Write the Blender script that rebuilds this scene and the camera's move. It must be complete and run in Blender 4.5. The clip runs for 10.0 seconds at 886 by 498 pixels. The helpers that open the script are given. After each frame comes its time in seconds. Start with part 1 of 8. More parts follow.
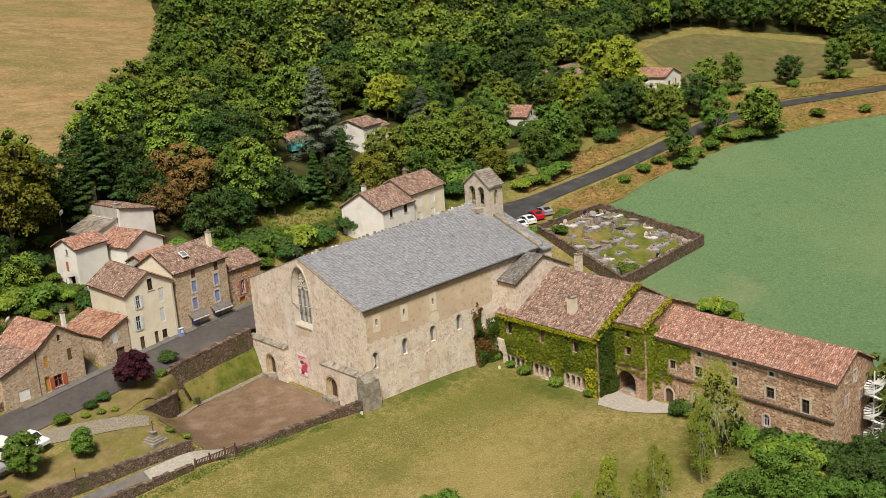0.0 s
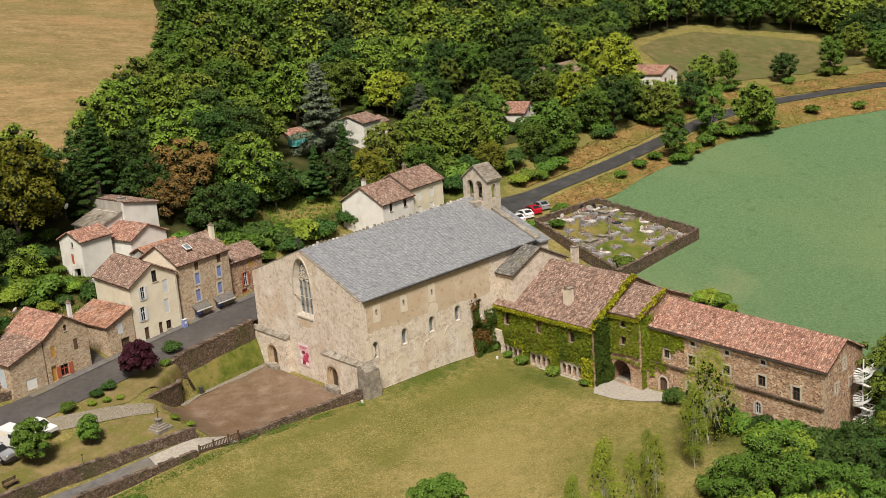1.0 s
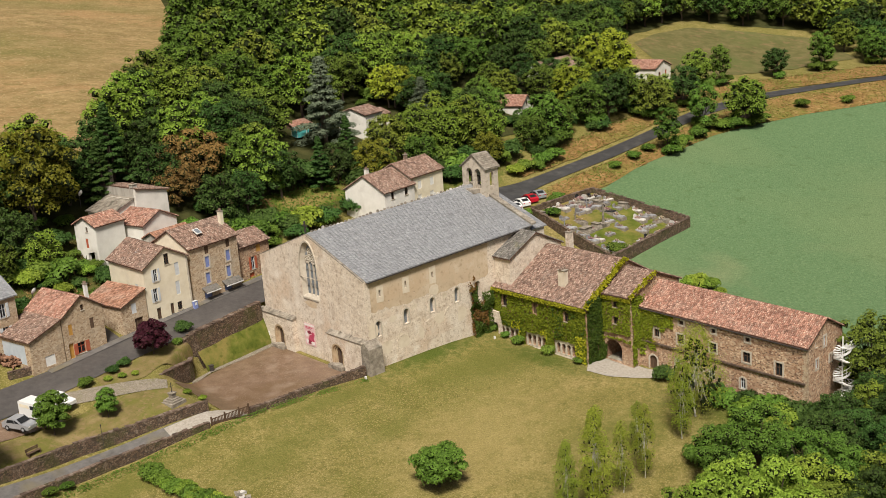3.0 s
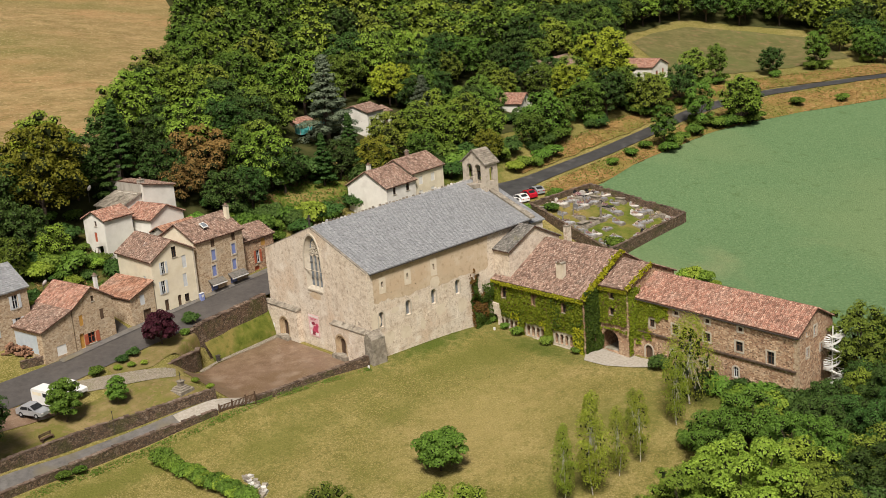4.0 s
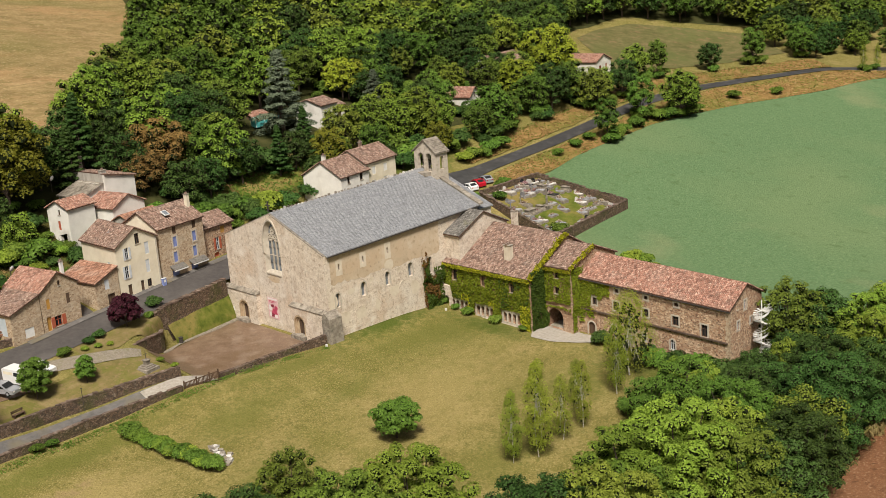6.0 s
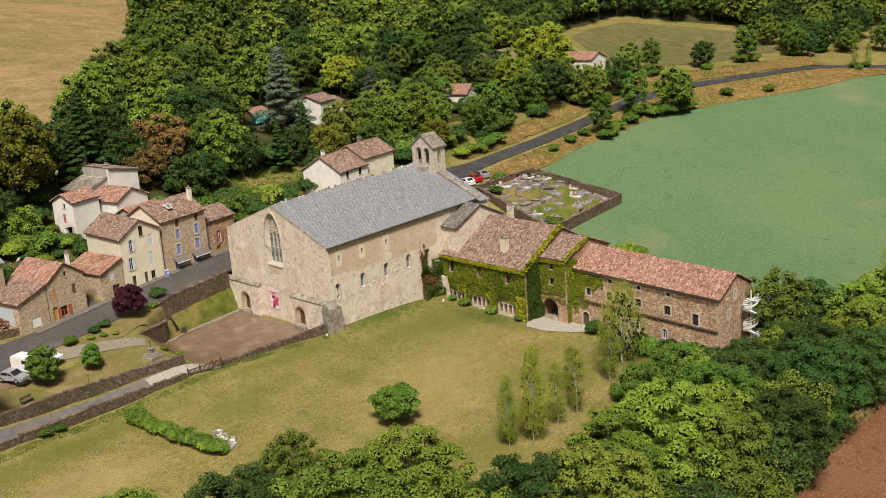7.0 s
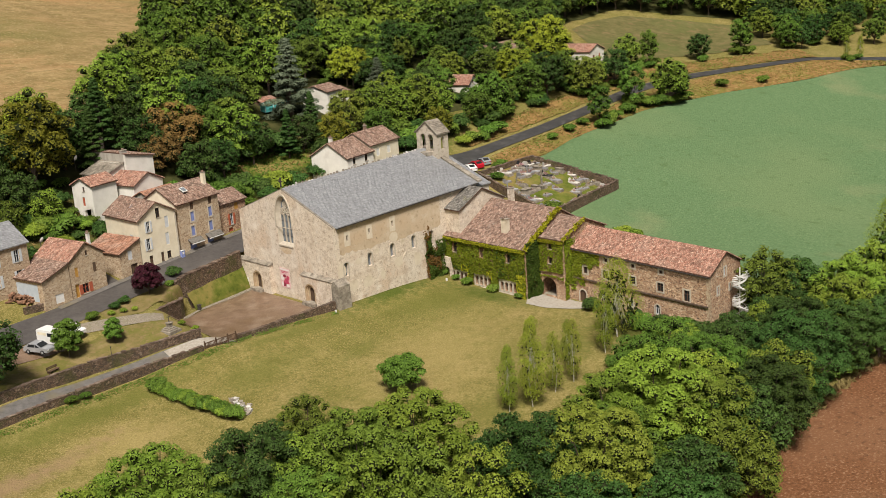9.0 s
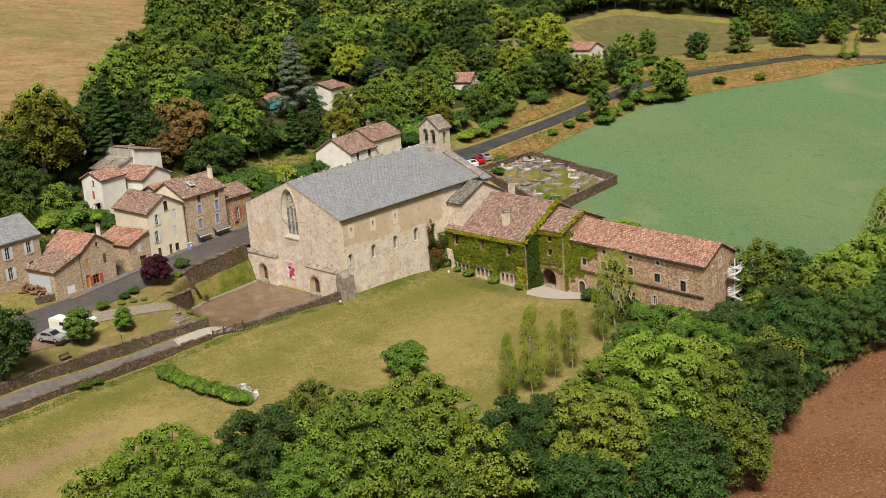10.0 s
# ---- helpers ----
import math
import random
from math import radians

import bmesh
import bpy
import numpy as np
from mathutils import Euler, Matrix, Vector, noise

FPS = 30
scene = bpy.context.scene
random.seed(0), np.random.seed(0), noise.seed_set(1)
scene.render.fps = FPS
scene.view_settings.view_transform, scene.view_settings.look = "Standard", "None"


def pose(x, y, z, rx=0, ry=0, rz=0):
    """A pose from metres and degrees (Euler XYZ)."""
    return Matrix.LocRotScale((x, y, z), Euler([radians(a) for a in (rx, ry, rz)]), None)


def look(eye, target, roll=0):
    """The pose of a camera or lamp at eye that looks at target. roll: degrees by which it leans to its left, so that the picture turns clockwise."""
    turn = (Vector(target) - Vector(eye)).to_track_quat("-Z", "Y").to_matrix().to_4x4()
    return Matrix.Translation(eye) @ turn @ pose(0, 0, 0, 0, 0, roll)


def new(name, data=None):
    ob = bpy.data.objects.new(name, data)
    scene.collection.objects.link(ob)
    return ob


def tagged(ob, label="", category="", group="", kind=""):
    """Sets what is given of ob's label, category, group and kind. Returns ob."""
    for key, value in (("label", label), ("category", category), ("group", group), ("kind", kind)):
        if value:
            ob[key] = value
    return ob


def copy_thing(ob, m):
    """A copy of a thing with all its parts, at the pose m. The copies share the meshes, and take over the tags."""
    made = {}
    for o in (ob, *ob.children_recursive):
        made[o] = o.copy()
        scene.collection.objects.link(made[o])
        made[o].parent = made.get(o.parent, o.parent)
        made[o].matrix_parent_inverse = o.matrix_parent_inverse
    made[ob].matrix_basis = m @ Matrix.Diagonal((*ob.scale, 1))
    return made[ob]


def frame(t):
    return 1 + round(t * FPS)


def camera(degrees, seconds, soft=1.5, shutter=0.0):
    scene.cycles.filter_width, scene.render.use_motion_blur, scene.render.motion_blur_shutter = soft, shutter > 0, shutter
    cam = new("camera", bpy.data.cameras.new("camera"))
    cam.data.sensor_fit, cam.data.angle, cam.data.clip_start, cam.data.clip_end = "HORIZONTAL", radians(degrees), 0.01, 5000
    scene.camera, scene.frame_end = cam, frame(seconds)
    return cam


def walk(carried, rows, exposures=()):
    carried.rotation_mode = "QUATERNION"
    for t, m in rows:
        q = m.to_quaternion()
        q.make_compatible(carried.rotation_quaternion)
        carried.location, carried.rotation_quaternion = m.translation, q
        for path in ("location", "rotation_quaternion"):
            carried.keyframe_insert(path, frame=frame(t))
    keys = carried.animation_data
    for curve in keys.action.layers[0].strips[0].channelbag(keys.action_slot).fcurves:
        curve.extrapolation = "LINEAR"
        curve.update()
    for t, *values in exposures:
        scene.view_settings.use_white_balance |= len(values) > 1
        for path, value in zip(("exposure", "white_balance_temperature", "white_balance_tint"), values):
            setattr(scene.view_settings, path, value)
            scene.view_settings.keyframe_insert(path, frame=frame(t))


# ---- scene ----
cam = camera(42.7, 10.0, soft=0.85)
PATH = [
    (0, (-78.632, -108.487, 55.597), (-77.373, -107.02, 55.084), -4.4),
    (0.5, (-79.616, -109.664, 55.503), (-78.357, -108.197, 54.989), -4.5),
    (1, (-80.669, -110.831, 55.393), (-79.409, -109.365, 54.879), -4.4),
    (1.5, (-81.735, -112.038, 55.456), (-80.476, -110.573, 54.939), -4.4),
    (2, (-82.873, -113.301, 55.357), (-81.613, -111.836, 54.839), -4.4),
    (2.5, (-84.189, -114.568, 55.305), (-82.928, -113.105, 54.787), -4.3),
    (4, (-88.499, -118.896, 55.309), (-87.237, -117.433, 54.792), -4.3),
    (4.5, (-89.918, -120.444, 55.27), (-88.647, -118.99, 54.752), -4.3),
    (5, (-91.443, -121.987, 55.272), (-90.149, -120.554, 54.751), -4.2),
    (5.5, (-92.975, -123.513, 55.297), (-91.66, -122.1, 54.773), -4.2),
    (7, (-97.371, -127.761, 55.081), (-96.042, -126.361, 54.556), -4.1),
    (7.5, (-98.903, -129.14, 54.988), (-97.575, -127.74, 54.462), -4.1),
    (8, (-100.458, -130.556, 54.923), (-99.131, -129.156, 54.395), -4.1),
    (8.5, (-102.07, -132.085, 54.883), (-100.743, -130.685, 54.354), -4.1),
    (9, (-103.623, -133.501, 54.855), (-102.297, -132.101, 54.324), -4.1),
    (9.5, (-105.106, -135.143, 54.698), (-103.782, -133.742, 54.167), -4.1),
    (10, (-106.759, -136.489, 54.637), (-105.434, -135.087, 54.107), -4.1),
]
walk(cam, [(t, look(eye, target, roll)) for t, eye, target, roll in PATH], [(0, 0.57, 6900, 8), (10, 0.6, 6900, 8)])

# ---- daylight: an overcast sky with a weak, wide sun ----
world = bpy.data.worlds.new("sky")
scene.world = world
world.use_nodes = True
wn = world.node_tree.nodes
sky = wn.new("ShaderNodeTexSky")
sky.sky_type = 'NISHITA'
sky.sun_disc = False
sky.sun_elevation = radians(55)
sky.sun_rotation = radians(224)
sky.air_density, sky.dust_density, sky.ozone_density = 1.0, 6.0, 1.0
wn["Background"].inputs[1].default_value = 0.033
world.node_tree.links.new(sky.outputs[0], wn["Background"].inputs[0])
sun_data = bpy.data.lights.new("sun", 'SUN')
sun_data.energy, sun_data.angle, sun_data.color = 3.4, radians(14), (1.0, 0.945, 0.905)
sun = new("sun", sun_data)
sun.matrix_world = look((-44, -46, 90), (0, 0, 0))

# ---- materials ----
def rgba(c):
    return (*c, 1.0)


def material(name, stops, scale=1.0, detail=6.0, rough=0.85, bump=0.3, bump_scale=8.0, island=0.0, patches=None, metal=0.0, stretch=(1, 1, 1), per_object=0.0, bump_distance=0.05):
    """A surface whose colour runs over stops [(position, colour)] by noise of a given scale, with larger patches
    of a second colour, fine relief, and a variation of lightness from piece to piece."""
    m = bpy.data.materials.new(name)
    m.use_nodes = True
    n, l = m.node_tree.nodes, m.node_tree.links
    bsdf = n["Principled BSDF"]
    bsdf.inputs["Roughness"].default_value = rough
    bsdf.inputs["Metallic"].default_value = metal
    bsdf.inputs["Specular IOR Level"].default_value = 0.4 if rough < .7 else 0.08
    co = n.new("ShaderNodeTexCoord")
    mp = n.new("ShaderNodeMapping")
    mp.inputs["Scale"].default_value = stretch
    geo = n.new("ShaderNodeNewGeometry")
    l.new(geo.outputs["Position"], mp.inputs["Vector"])
    no = n.new("ShaderNodeTexNoise")
    no.inputs["Scale"].default_value, no.inputs["Detail"].default_value = scale, detail
    no.inputs["Roughness"].default_value = 0.65
    l.new(mp.outputs[0], no.inputs["Vector"])
    ra = n.new("ShaderNodeValToRGB")
    els = ra.color_ramp.elements
    els[0].position, els[0].color = stops[0][0], rgba(stops[0][1])
    els[1].position, els[1].color = stops[-1][0], rgba(stops[-1][1])
    for p, c in stops[1:-1]:
        e = els.new(p)
        e.color = rgba(c)
    l.new(no.outputs["Fac"], ra.inputs["Fac"])
    out = ra.outputs["Color"]
    if patches:
        for pscale, lo, hi, colour, amount in patches:
            pn = n.new("ShaderNodeTexNoise")
            pn.inputs["Scale"].default_value, pn.inputs["Detail"].default_value = pscale, 5.0
            l.new(mp.outputs[0], pn.inputs["Vector"])
            pr = n.new("ShaderNodeMapRange")
            pr.inputs["From Min"].default_value, pr.inputs["From Max"].default_value = lo, hi
            pr.inputs["To Max"].default_value = amount
            l.new(pn.outputs["Fac"], pr.inputs["Value"])
            mx = n.new("ShaderNodeMix")
            mx.data_type = 'RGBA'
            l.new(pr.outputs[0], mx.inputs[0])
            l.new(out, mx.inputs[6])
            mx.inputs[7].default_value = rgba(colour)
            out = mx.outputs[2]
    for amount, source in ((island, "island"), (per_object, "object")):
        if amount:
            hs = n.new("ShaderNodeHueSaturation")
            mr = n.new("ShaderNodeMapRange")
            mr.inputs["To Min"].default_value, mr.inputs["To Max"].default_value = 1 - amount, 1 + amount
            if source == "island":
                l.new(geo.outputs["Random Per Island"], mr.inputs["Value"])
            else:
                oi = n.new("ShaderNodeObjectInfo")
                l.new(oi.outputs["Random"], mr.inputs["Value"])
            l.new(mr.outputs[0], hs.inputs["Value"])
            l.new(out, hs.inputs["Color"])
            out = hs.outputs[0]
    l.new(out, bsdf.inputs["Base Color"])
    if bump:
        bn = n.new("ShaderNodeTexNoise")
        bn.inputs["Scale"].default_value, bn.inputs["Detail"].default_value = bump_scale, 6.0
        l.new(mp.outputs[0], bn.inputs["Vector"])
        bu = n.new("ShaderNodeBump")
        bu.inputs["Strength"].default_value, bu.inputs["Distance"].default_value = bump, bump_distance
        l.new(bn.outputs["Fac"], bu.inputs["Height"])
        l.new(bu.outputs[0], bsdf.inputs["Normal"])
    return m


def rubble(name, stones, mortar, size=2.2, patches=None, rough=0.9, flat=1.5, joint=0.06, contrast=1.0):
    """Rubble or coursed masonry: cells of stone colours with mortar joints, in relief."""
    m = bpy.data.materials.new(name)
    m.use_nodes = True
    n, l = m.node_tree.nodes, m.node_tree.links
    bsdf = n["Principled BSDF"]
    bsdf.inputs["Roughness"].default_value = rough
    bsdf.inputs["Specular IOR Level"].default_value = 0.05
    geo = n.new("ShaderNodeNewGeometry")
    mp = n.new("ShaderNodeMapping")
    mp.inputs["Scale"].default_value = (size, size, size * flat)
    l.new(geo.outputs["Position"], mp.inputs["Vector"])
    wob = n.new("ShaderNodeTexNoise")
    wob.inputs["Scale"].default_value = 1.6
    l.new(mp.outputs[0], wob.inputs["Vector"])
    add = n.new("ShaderNodeMixRGB")
    add.blend_type, add.inputs[0].default_value = 'ADD', 0.35
    l.new(mp.outputs[0], add.inputs[1])
    l.new(wob.outputs["Color"], add.inputs[2])
    v1 = n.new("ShaderNodeTexVoronoi")
    v2 = n.new("ShaderNodeTexVoronoi")
    v2.feature = 'DISTANCE_TO_EDGE'
    for v in (v1, v2):
        v.inputs["Scale"].default_value = 1.0
        l.new(add.outputs[0], v.inputs["Vector"])
    sep = n.new("ShaderNodeSeparateColor")
    l.new(v1.outputs["Color"], sep.inputs[0])
    ra = n.new("ShaderNodeValToRGB")
    els = ra.color_ramp.elements
    els[0].position, els[0].color = 0.0, rgba(stones[0])
    els[1].position, els[1].color = 1.0, rgba(stones[-1])
    for k, c in enumerate(stones[1:-1], 1):
        e = els.new(k / (len(stones) - 1))
        e.color = rgba(c)
    l.new(sep.outputs[0], ra.inputs["Fac"])
    out = ra.outputs[0]
    jr = n.new("ShaderNodeMapRange")
    jr.inputs["From Min"].default_value, jr.inputs["From Max"].default_value = 0.0, joint * 2
    jr.inputs["To Min"].default_value, jr.inputs["To Max"].default_value = contrast, 0.0
    l.new(v2.outputs["Distance"], jr.inputs["Value"])
    mx = n.new("ShaderNodeMix")
    mx.data_type = 'RGBA'
    l.new(jr.outputs[0], mx.inputs[0])
    l.new(out, mx.inputs[6])
    mx.inputs[7].default_value = rgba(mortar)
    out = mx.outputs[2]
    for pscale, lo, hi, colour, amount in patches or ():
        pn = n.new("ShaderNodeTexNoise")
        pn.inputs["Scale"].default_value, pn.inputs["Detail"].default_value = pscale, 6.0
        pn.inputs["Roughness"].default_value = 0.65
        l.new(geo.outputs["Position"], pn.inputs["Vector"])
        pr = n.new("ShaderNodeMapRange")
        pr.inputs["From Min"].default_value, pr.inputs["From Max"].default_value = lo, hi
        pr.inputs["To Max"].default_value = amount
        l.new(pn.outputs["Fac"], pr.inputs["Value"])
        m2 = n.new("ShaderNodeMix")
        m2.data_type = 'RGBA'
        l.new(pr.outputs[0], m2.inputs[0])
        l.new(out, m2.inputs[6])
        m2.inputs[7].default_value = rgba(colour)
        out = m2.outputs[2]
    l.new(out, bsdf.inputs["Base Color"])
    bu = n.new("ShaderNodeBump")
    bu.inputs["Strength"].default_value, bu.inputs["Distance"].default_value = 0.6, 0.06
    l.new(v2.outputs["Distance"], bu.inputs["Height"])
    l.new(bu.outputs[0], bsdf.inputs["Normal"])
    return m


def ashlar(name, dark, light, joint, patches):
    """Small squared stones in level courses, with thin joints, stained and streaked."""
    m = bpy.data.materials.new(name)
    m.use_nodes = True
    n, l = m.node_tree.nodes, m.node_tree.links
    bsdf = n["Principled BSDF"]
    bsdf.inputs["Roughness"].default_value = .9
    bsdf.inputs["Specular IOR Level"].default_value = .05
    geo = n.new("ShaderNodeNewGeometry")
    sep = n.new("ShaderNodeSeparateXYZ")
    l.new(geo.outputs["Position"], sep.inputs[0])
    along = n.new("ShaderNodeMath")
    l.new(sep.outputs["X"], along.inputs[0])
    l.new(sep.outputs["Y"], along.inputs[1])
    flat = n.new("ShaderNodeCombineXYZ")
    l.new(along.outputs[0], flat.inputs["X"])
    l.new(sep.outputs["Z"], flat.inputs["Y"])
    wob = n.new("ShaderNodeTexNoise")
    wob.inputs["Scale"].default_value = .8
    l.new(geo.outputs["Position"], wob.inputs["Vector"])
    add = n.new("ShaderNodeMixRGB")
    add.blend_type, add.inputs[0].default_value = 'ADD', .12
    l.new(flat.outputs[0], add.inputs[1])
    l.new(wob.outputs["Color"], add.inputs[2])
    br = n.new("ShaderNodeTexBrick")
    for key, v in (("Scale", 1.0), ("Mortar Size", .016), ("Mortar Smooth", .8), ("Bias", 0.0), ("Brick Width", .62), ("Row Height", .33)):
        br.inputs[key].default_value = v
    br.inputs["Color1"].default_value, br.inputs["Color2"].default_value, br.inputs["Mortar"].default_value = rgba(dark), rgba(light), rgba(joint)
    l.new(add.outputs[0], br.inputs["Vector"])
    out = br.outputs["Color"]
    streak = n.new("ShaderNodeMapping")
    streak.inputs["Scale"].default_value = (1.3, 1.3, .09)
    l.new(geo.outputs["Position"], streak.inputs["Vector"])
    runs = [(streak.outputs[0], 1.0, .56, .70, (.42, .355, .28), .32)] + [(geo.outputs["Position"], *p) for p in patches]
    for vec, scale, lo, hi, colour, amount in runs:
        pn = n.new("ShaderNodeTexNoise")
        pn.inputs["Scale"].default_value, pn.inputs["Detail"].default_value, pn.inputs["Roughness"].default_value = scale, 7.0, .65
        l.new(vec, pn.inputs["Vector"])
        pr = n.new("ShaderNodeMapRange")
        pr.inputs["From Min"].default_value, pr.inputs["From Max"].default_value, pr.inputs["To Max"].default_value = lo, hi, amount
        l.new(pn.outputs["Fac"], pr.inputs["Value"])
        mx = n.new("ShaderNodeMix")
        mx.data_type = 'RGBA'
        l.new(pr.outputs[0], mx.inputs[0])
        l.new(out, mx.inputs[6])
        mx.inputs[7].default_value = rgba(colour)
        out = mx.outputs[2]
    l.new(out, bsdf.inputs["Base Color"])
    bu = n.new("ShaderNodeBump")
    bu.inputs["Strength"].default_value, bu.inputs["Distance"].default_value = .5, .04
    l.new(br.outputs["Fac"], bu.inputs["Height"])
    bu.invert = True
    l.new(bu.outputs[0], bsdf.inputs["Normal"])
    return m


M = {}
M["church_stone"] = ashlar("pale limestone masonry", (.63, .54, .44), (.73, .65, .55), (.53, .44, .35), [
    (.10, .48, .64, (.66, .61, .54), .55), (.17, .52, .66, (.56, .415, .30), .65), (.6, .52, .64, (.44, .35, .275), .65), (1.6, .53, .63, (.34, .265, .20), .7), (.4, .57, .65, (.78, .72, .64), .7), (5, .53, .63, (.36, .285, .22), .65), (3, .56, .64, (.76, .69, .60), .55)])
M["plaster"] = material("pale lime plaster", [(.3, (.58, .50, .39)), (.7, (.68, .61, .50))], 1.2, bump=.2, patches=[(.7, .56, .7, (.44, .36, .26), .6)])
M["portal_stone"] = material("warm brown dressed stone", [(.3, (.36, .26, .165)), (.7, (.52, .41, .28))], 1.6, bump=.3)
M["render_tan"] = material("weathered tan render", [(.28, (.46, .36, .25)), (.5, (.55, .445, .325)), (.72, (.63, .535, .41))], .5, 12, bump=.25, bump_scale=4, patches=[(.25, .5, .64, (.51, .375, .25), .6), (1.4, .56, .68, (.34, .25, .16), .55), (.5, .6, .7, (.62, .55, .44), .5), (5, .6, .7, (.33, .25, .17), .45)])
M["quoin"] = material("dressed pale stone", [(.3, (.42, .37, .30)), (.7, (.56, .51, .43))], 1.5, bump=.3)
M["wing_stone"] = rubble("brown rubble stone", [(.20, .10, .062), (.53, .355, .225), (.32, .175, .11), (.68, .52, .36), (.14, .085, .06), (.43, .265, .165)], (.46, .36, .27), 3.9, [
    (.15, .50, .66, (.47, .385, .28), .45), (.2, .52, .66, (.22, .115, .078), .6), (.3, .57, .70, (.13, .075, .052), .5), (1.5, .58, .7, (.16, .095, .06), .5)], joint=.05, contrast=.6)
M["house_stone"] = rubble("ochre rubble stone", [(.31, .215, .14), (.49, .37, .25), (.27, .185, .12), (.56, .46, .335), (.41, .305, .205)], (.52, .43, .32), 3.6, [(.25, .52, .66, (.47, .40, .305), .55), (.5, .6, .72, (.18, .13, .09), .45)], joint=.05, contrast=.6)
M["field_wall"] = rubble("dark dry stone", [(.085, .058, .042), (.19, .13, .092), (.12, .08, .056), (.235, .175, .13), (.065, .05, .04)], (.05, .04, .03), 3.2, [(.35, .5, .64, (.06, .07, .022), .6), (.8, .6, .7, (.26, .21, .165), .6), (1.8, .55, .66, (.05, .04, .032), .6)], joint=.07)
M["wall_cap"] = material("dark weathered coping", [(.25, (.075, .052, .04)), (.5, (.14, .10, .078)), (.75, (.26, .215, .175))], 1.4, bump=.4, per_object=.35)
M["render_cream"] = material("cream render", [(.3, (.68, .61, .46)), (.7, (.78, .72, .58))], .8, patches=[(.35, .55, .75, (.58, .52, .42), .5)], bump=.15)
M["render_white"] = material("weathered white render", [(.3, (.68, .66, .61)), (.7, (.78, .76, .71))], .8, patches=[(.3, .52, .72, (.45, .42, .37), .55)], bump=.15)
M["render_grey"] = material("bare grey render with streaks", [(.3, (.30, .28, .25)), (.7, (.50, .47, .42))], 1.2, stretch=(1, 1, .15), bump=.2)
M["lauze"] = material("grey stone slate", [(.25, (.20, .205, .215)), (.5, (.26, .268, .28)), (.75, (.33, .335, .345))], 2.2, rough=.42, bump=.2, island=.15, patches=[(.07, .48, .66, (.225, .23, .24), .4), (2.2, .62, .72, (.37, .37, .365), .4), (.6, .56, .72, (.17, .175, .185), .45)])
M["tile_brown"] = material("old brown clay tile", [(.3, (.17, .105, .08)), (.5, (.25, .162, .126)), (.7, (.35, .25, .20))], 1.8, island=.42, bump=.2, patches=[(.3, .54, .7, (.27, .21, .175), .5), (4.5, .56, .66, (.56, .47, .39), .7), (1.0, .58, .7, (.13, .085, .065), .5)])
M["tile_red"] = material("red clay tile", [(.3, (.25, .118, .085)), (.5, (.35, .188, .138)), (.7, (.45, .29, .222))], 1.8, island=.38, bump=.2, patches=[(.35, .52, .68, (.36, .25, .20), .5), (4.5, .55, .66, (.60, .47, .38), .7), (1.2, .58, .68, (.15, .08, .06), .5)])
# darker than the clay: shade in the gaps between tiles, put into the colour
M["tile_gap_shade"] = material("dark tile channels", [(.3, (.075, .04, .03)), (.7, (.13, .075, .055))], 2.0, bump=.2)
M["tile_orange"] = material("orange clay tile", [(.3, (.25, .125, .08)), (.5, (.35, .19, .13)), (.7, (.44, .275, .20))], 1.8, island=.4, bump=.2, patches=[(.4, .53, .7, (.38, .28, .22), .55), (1.3, .58, .7, (.16, .09, .065), .5)])
M["glass_dark"] = material("dark window glass", [(.3, (.012, .013, .015)), (.7, (.03, .033, .036))], 2.0, rough=.75, bump=0)
M["leaded"] = material("grey leaded glass", [(.3, (.13, .15, .17)), (.7, (.24, .27, .30))], 3.0, rough=.25, bump=.1)
M["wood_dark"] = material("dark weathered wood", [(.3, (.07, .045, .03)), (.7, (.15, .10, .07))], 3.0, stretch=(1, 1, .2), bump=.2)
M["firewood"] = material("reddish split firewood", [(.3, (.12, .06, .04)), (.7, (.34, .20, .13))], 2.5, bump=.3, per_object=.4)
M["wood_red"] = material("rust red painted shutter", [(.3, (.36, .09, .05)), (.7, (.46, .14, .08))], 2.0, bump=.1)
M["shutter_blue"] = material("lavender blue painted wood", [(.3, (.17, .22, .46)), (.7, (.24, .29, .55))], 2.0, bump=.1)
M["shutter_pale"] = material("pale grey blue painted wood", [(.3, (.50, .53, .56)), (.7, (.62, .65, .68))], 2.0, bump=.1)
M["grass"] = material("late summer meadow grass", [(.25, (.115, .108, .026)), (.42, (.18, .158, .046)), (.58, (.25, .208, .074)), (.75, (.34, .275, .112))], .22, 14, rough=.95, bump=.9, bump_scale=4, bump_distance=.22, patches=[
    (.035, .47, .62, (.13, .14, .028), .5), (.12, .54, .68, (.34, .26, .115), .55), (.9, .53, .64, (.115, .112, .026), .6), (2.4, .49, .62, (.125, .112, .03), .65), (5, .52, .62, (.40, .32, .145), .55), (9, .52, .62, (.11, .10, .024), .5)])


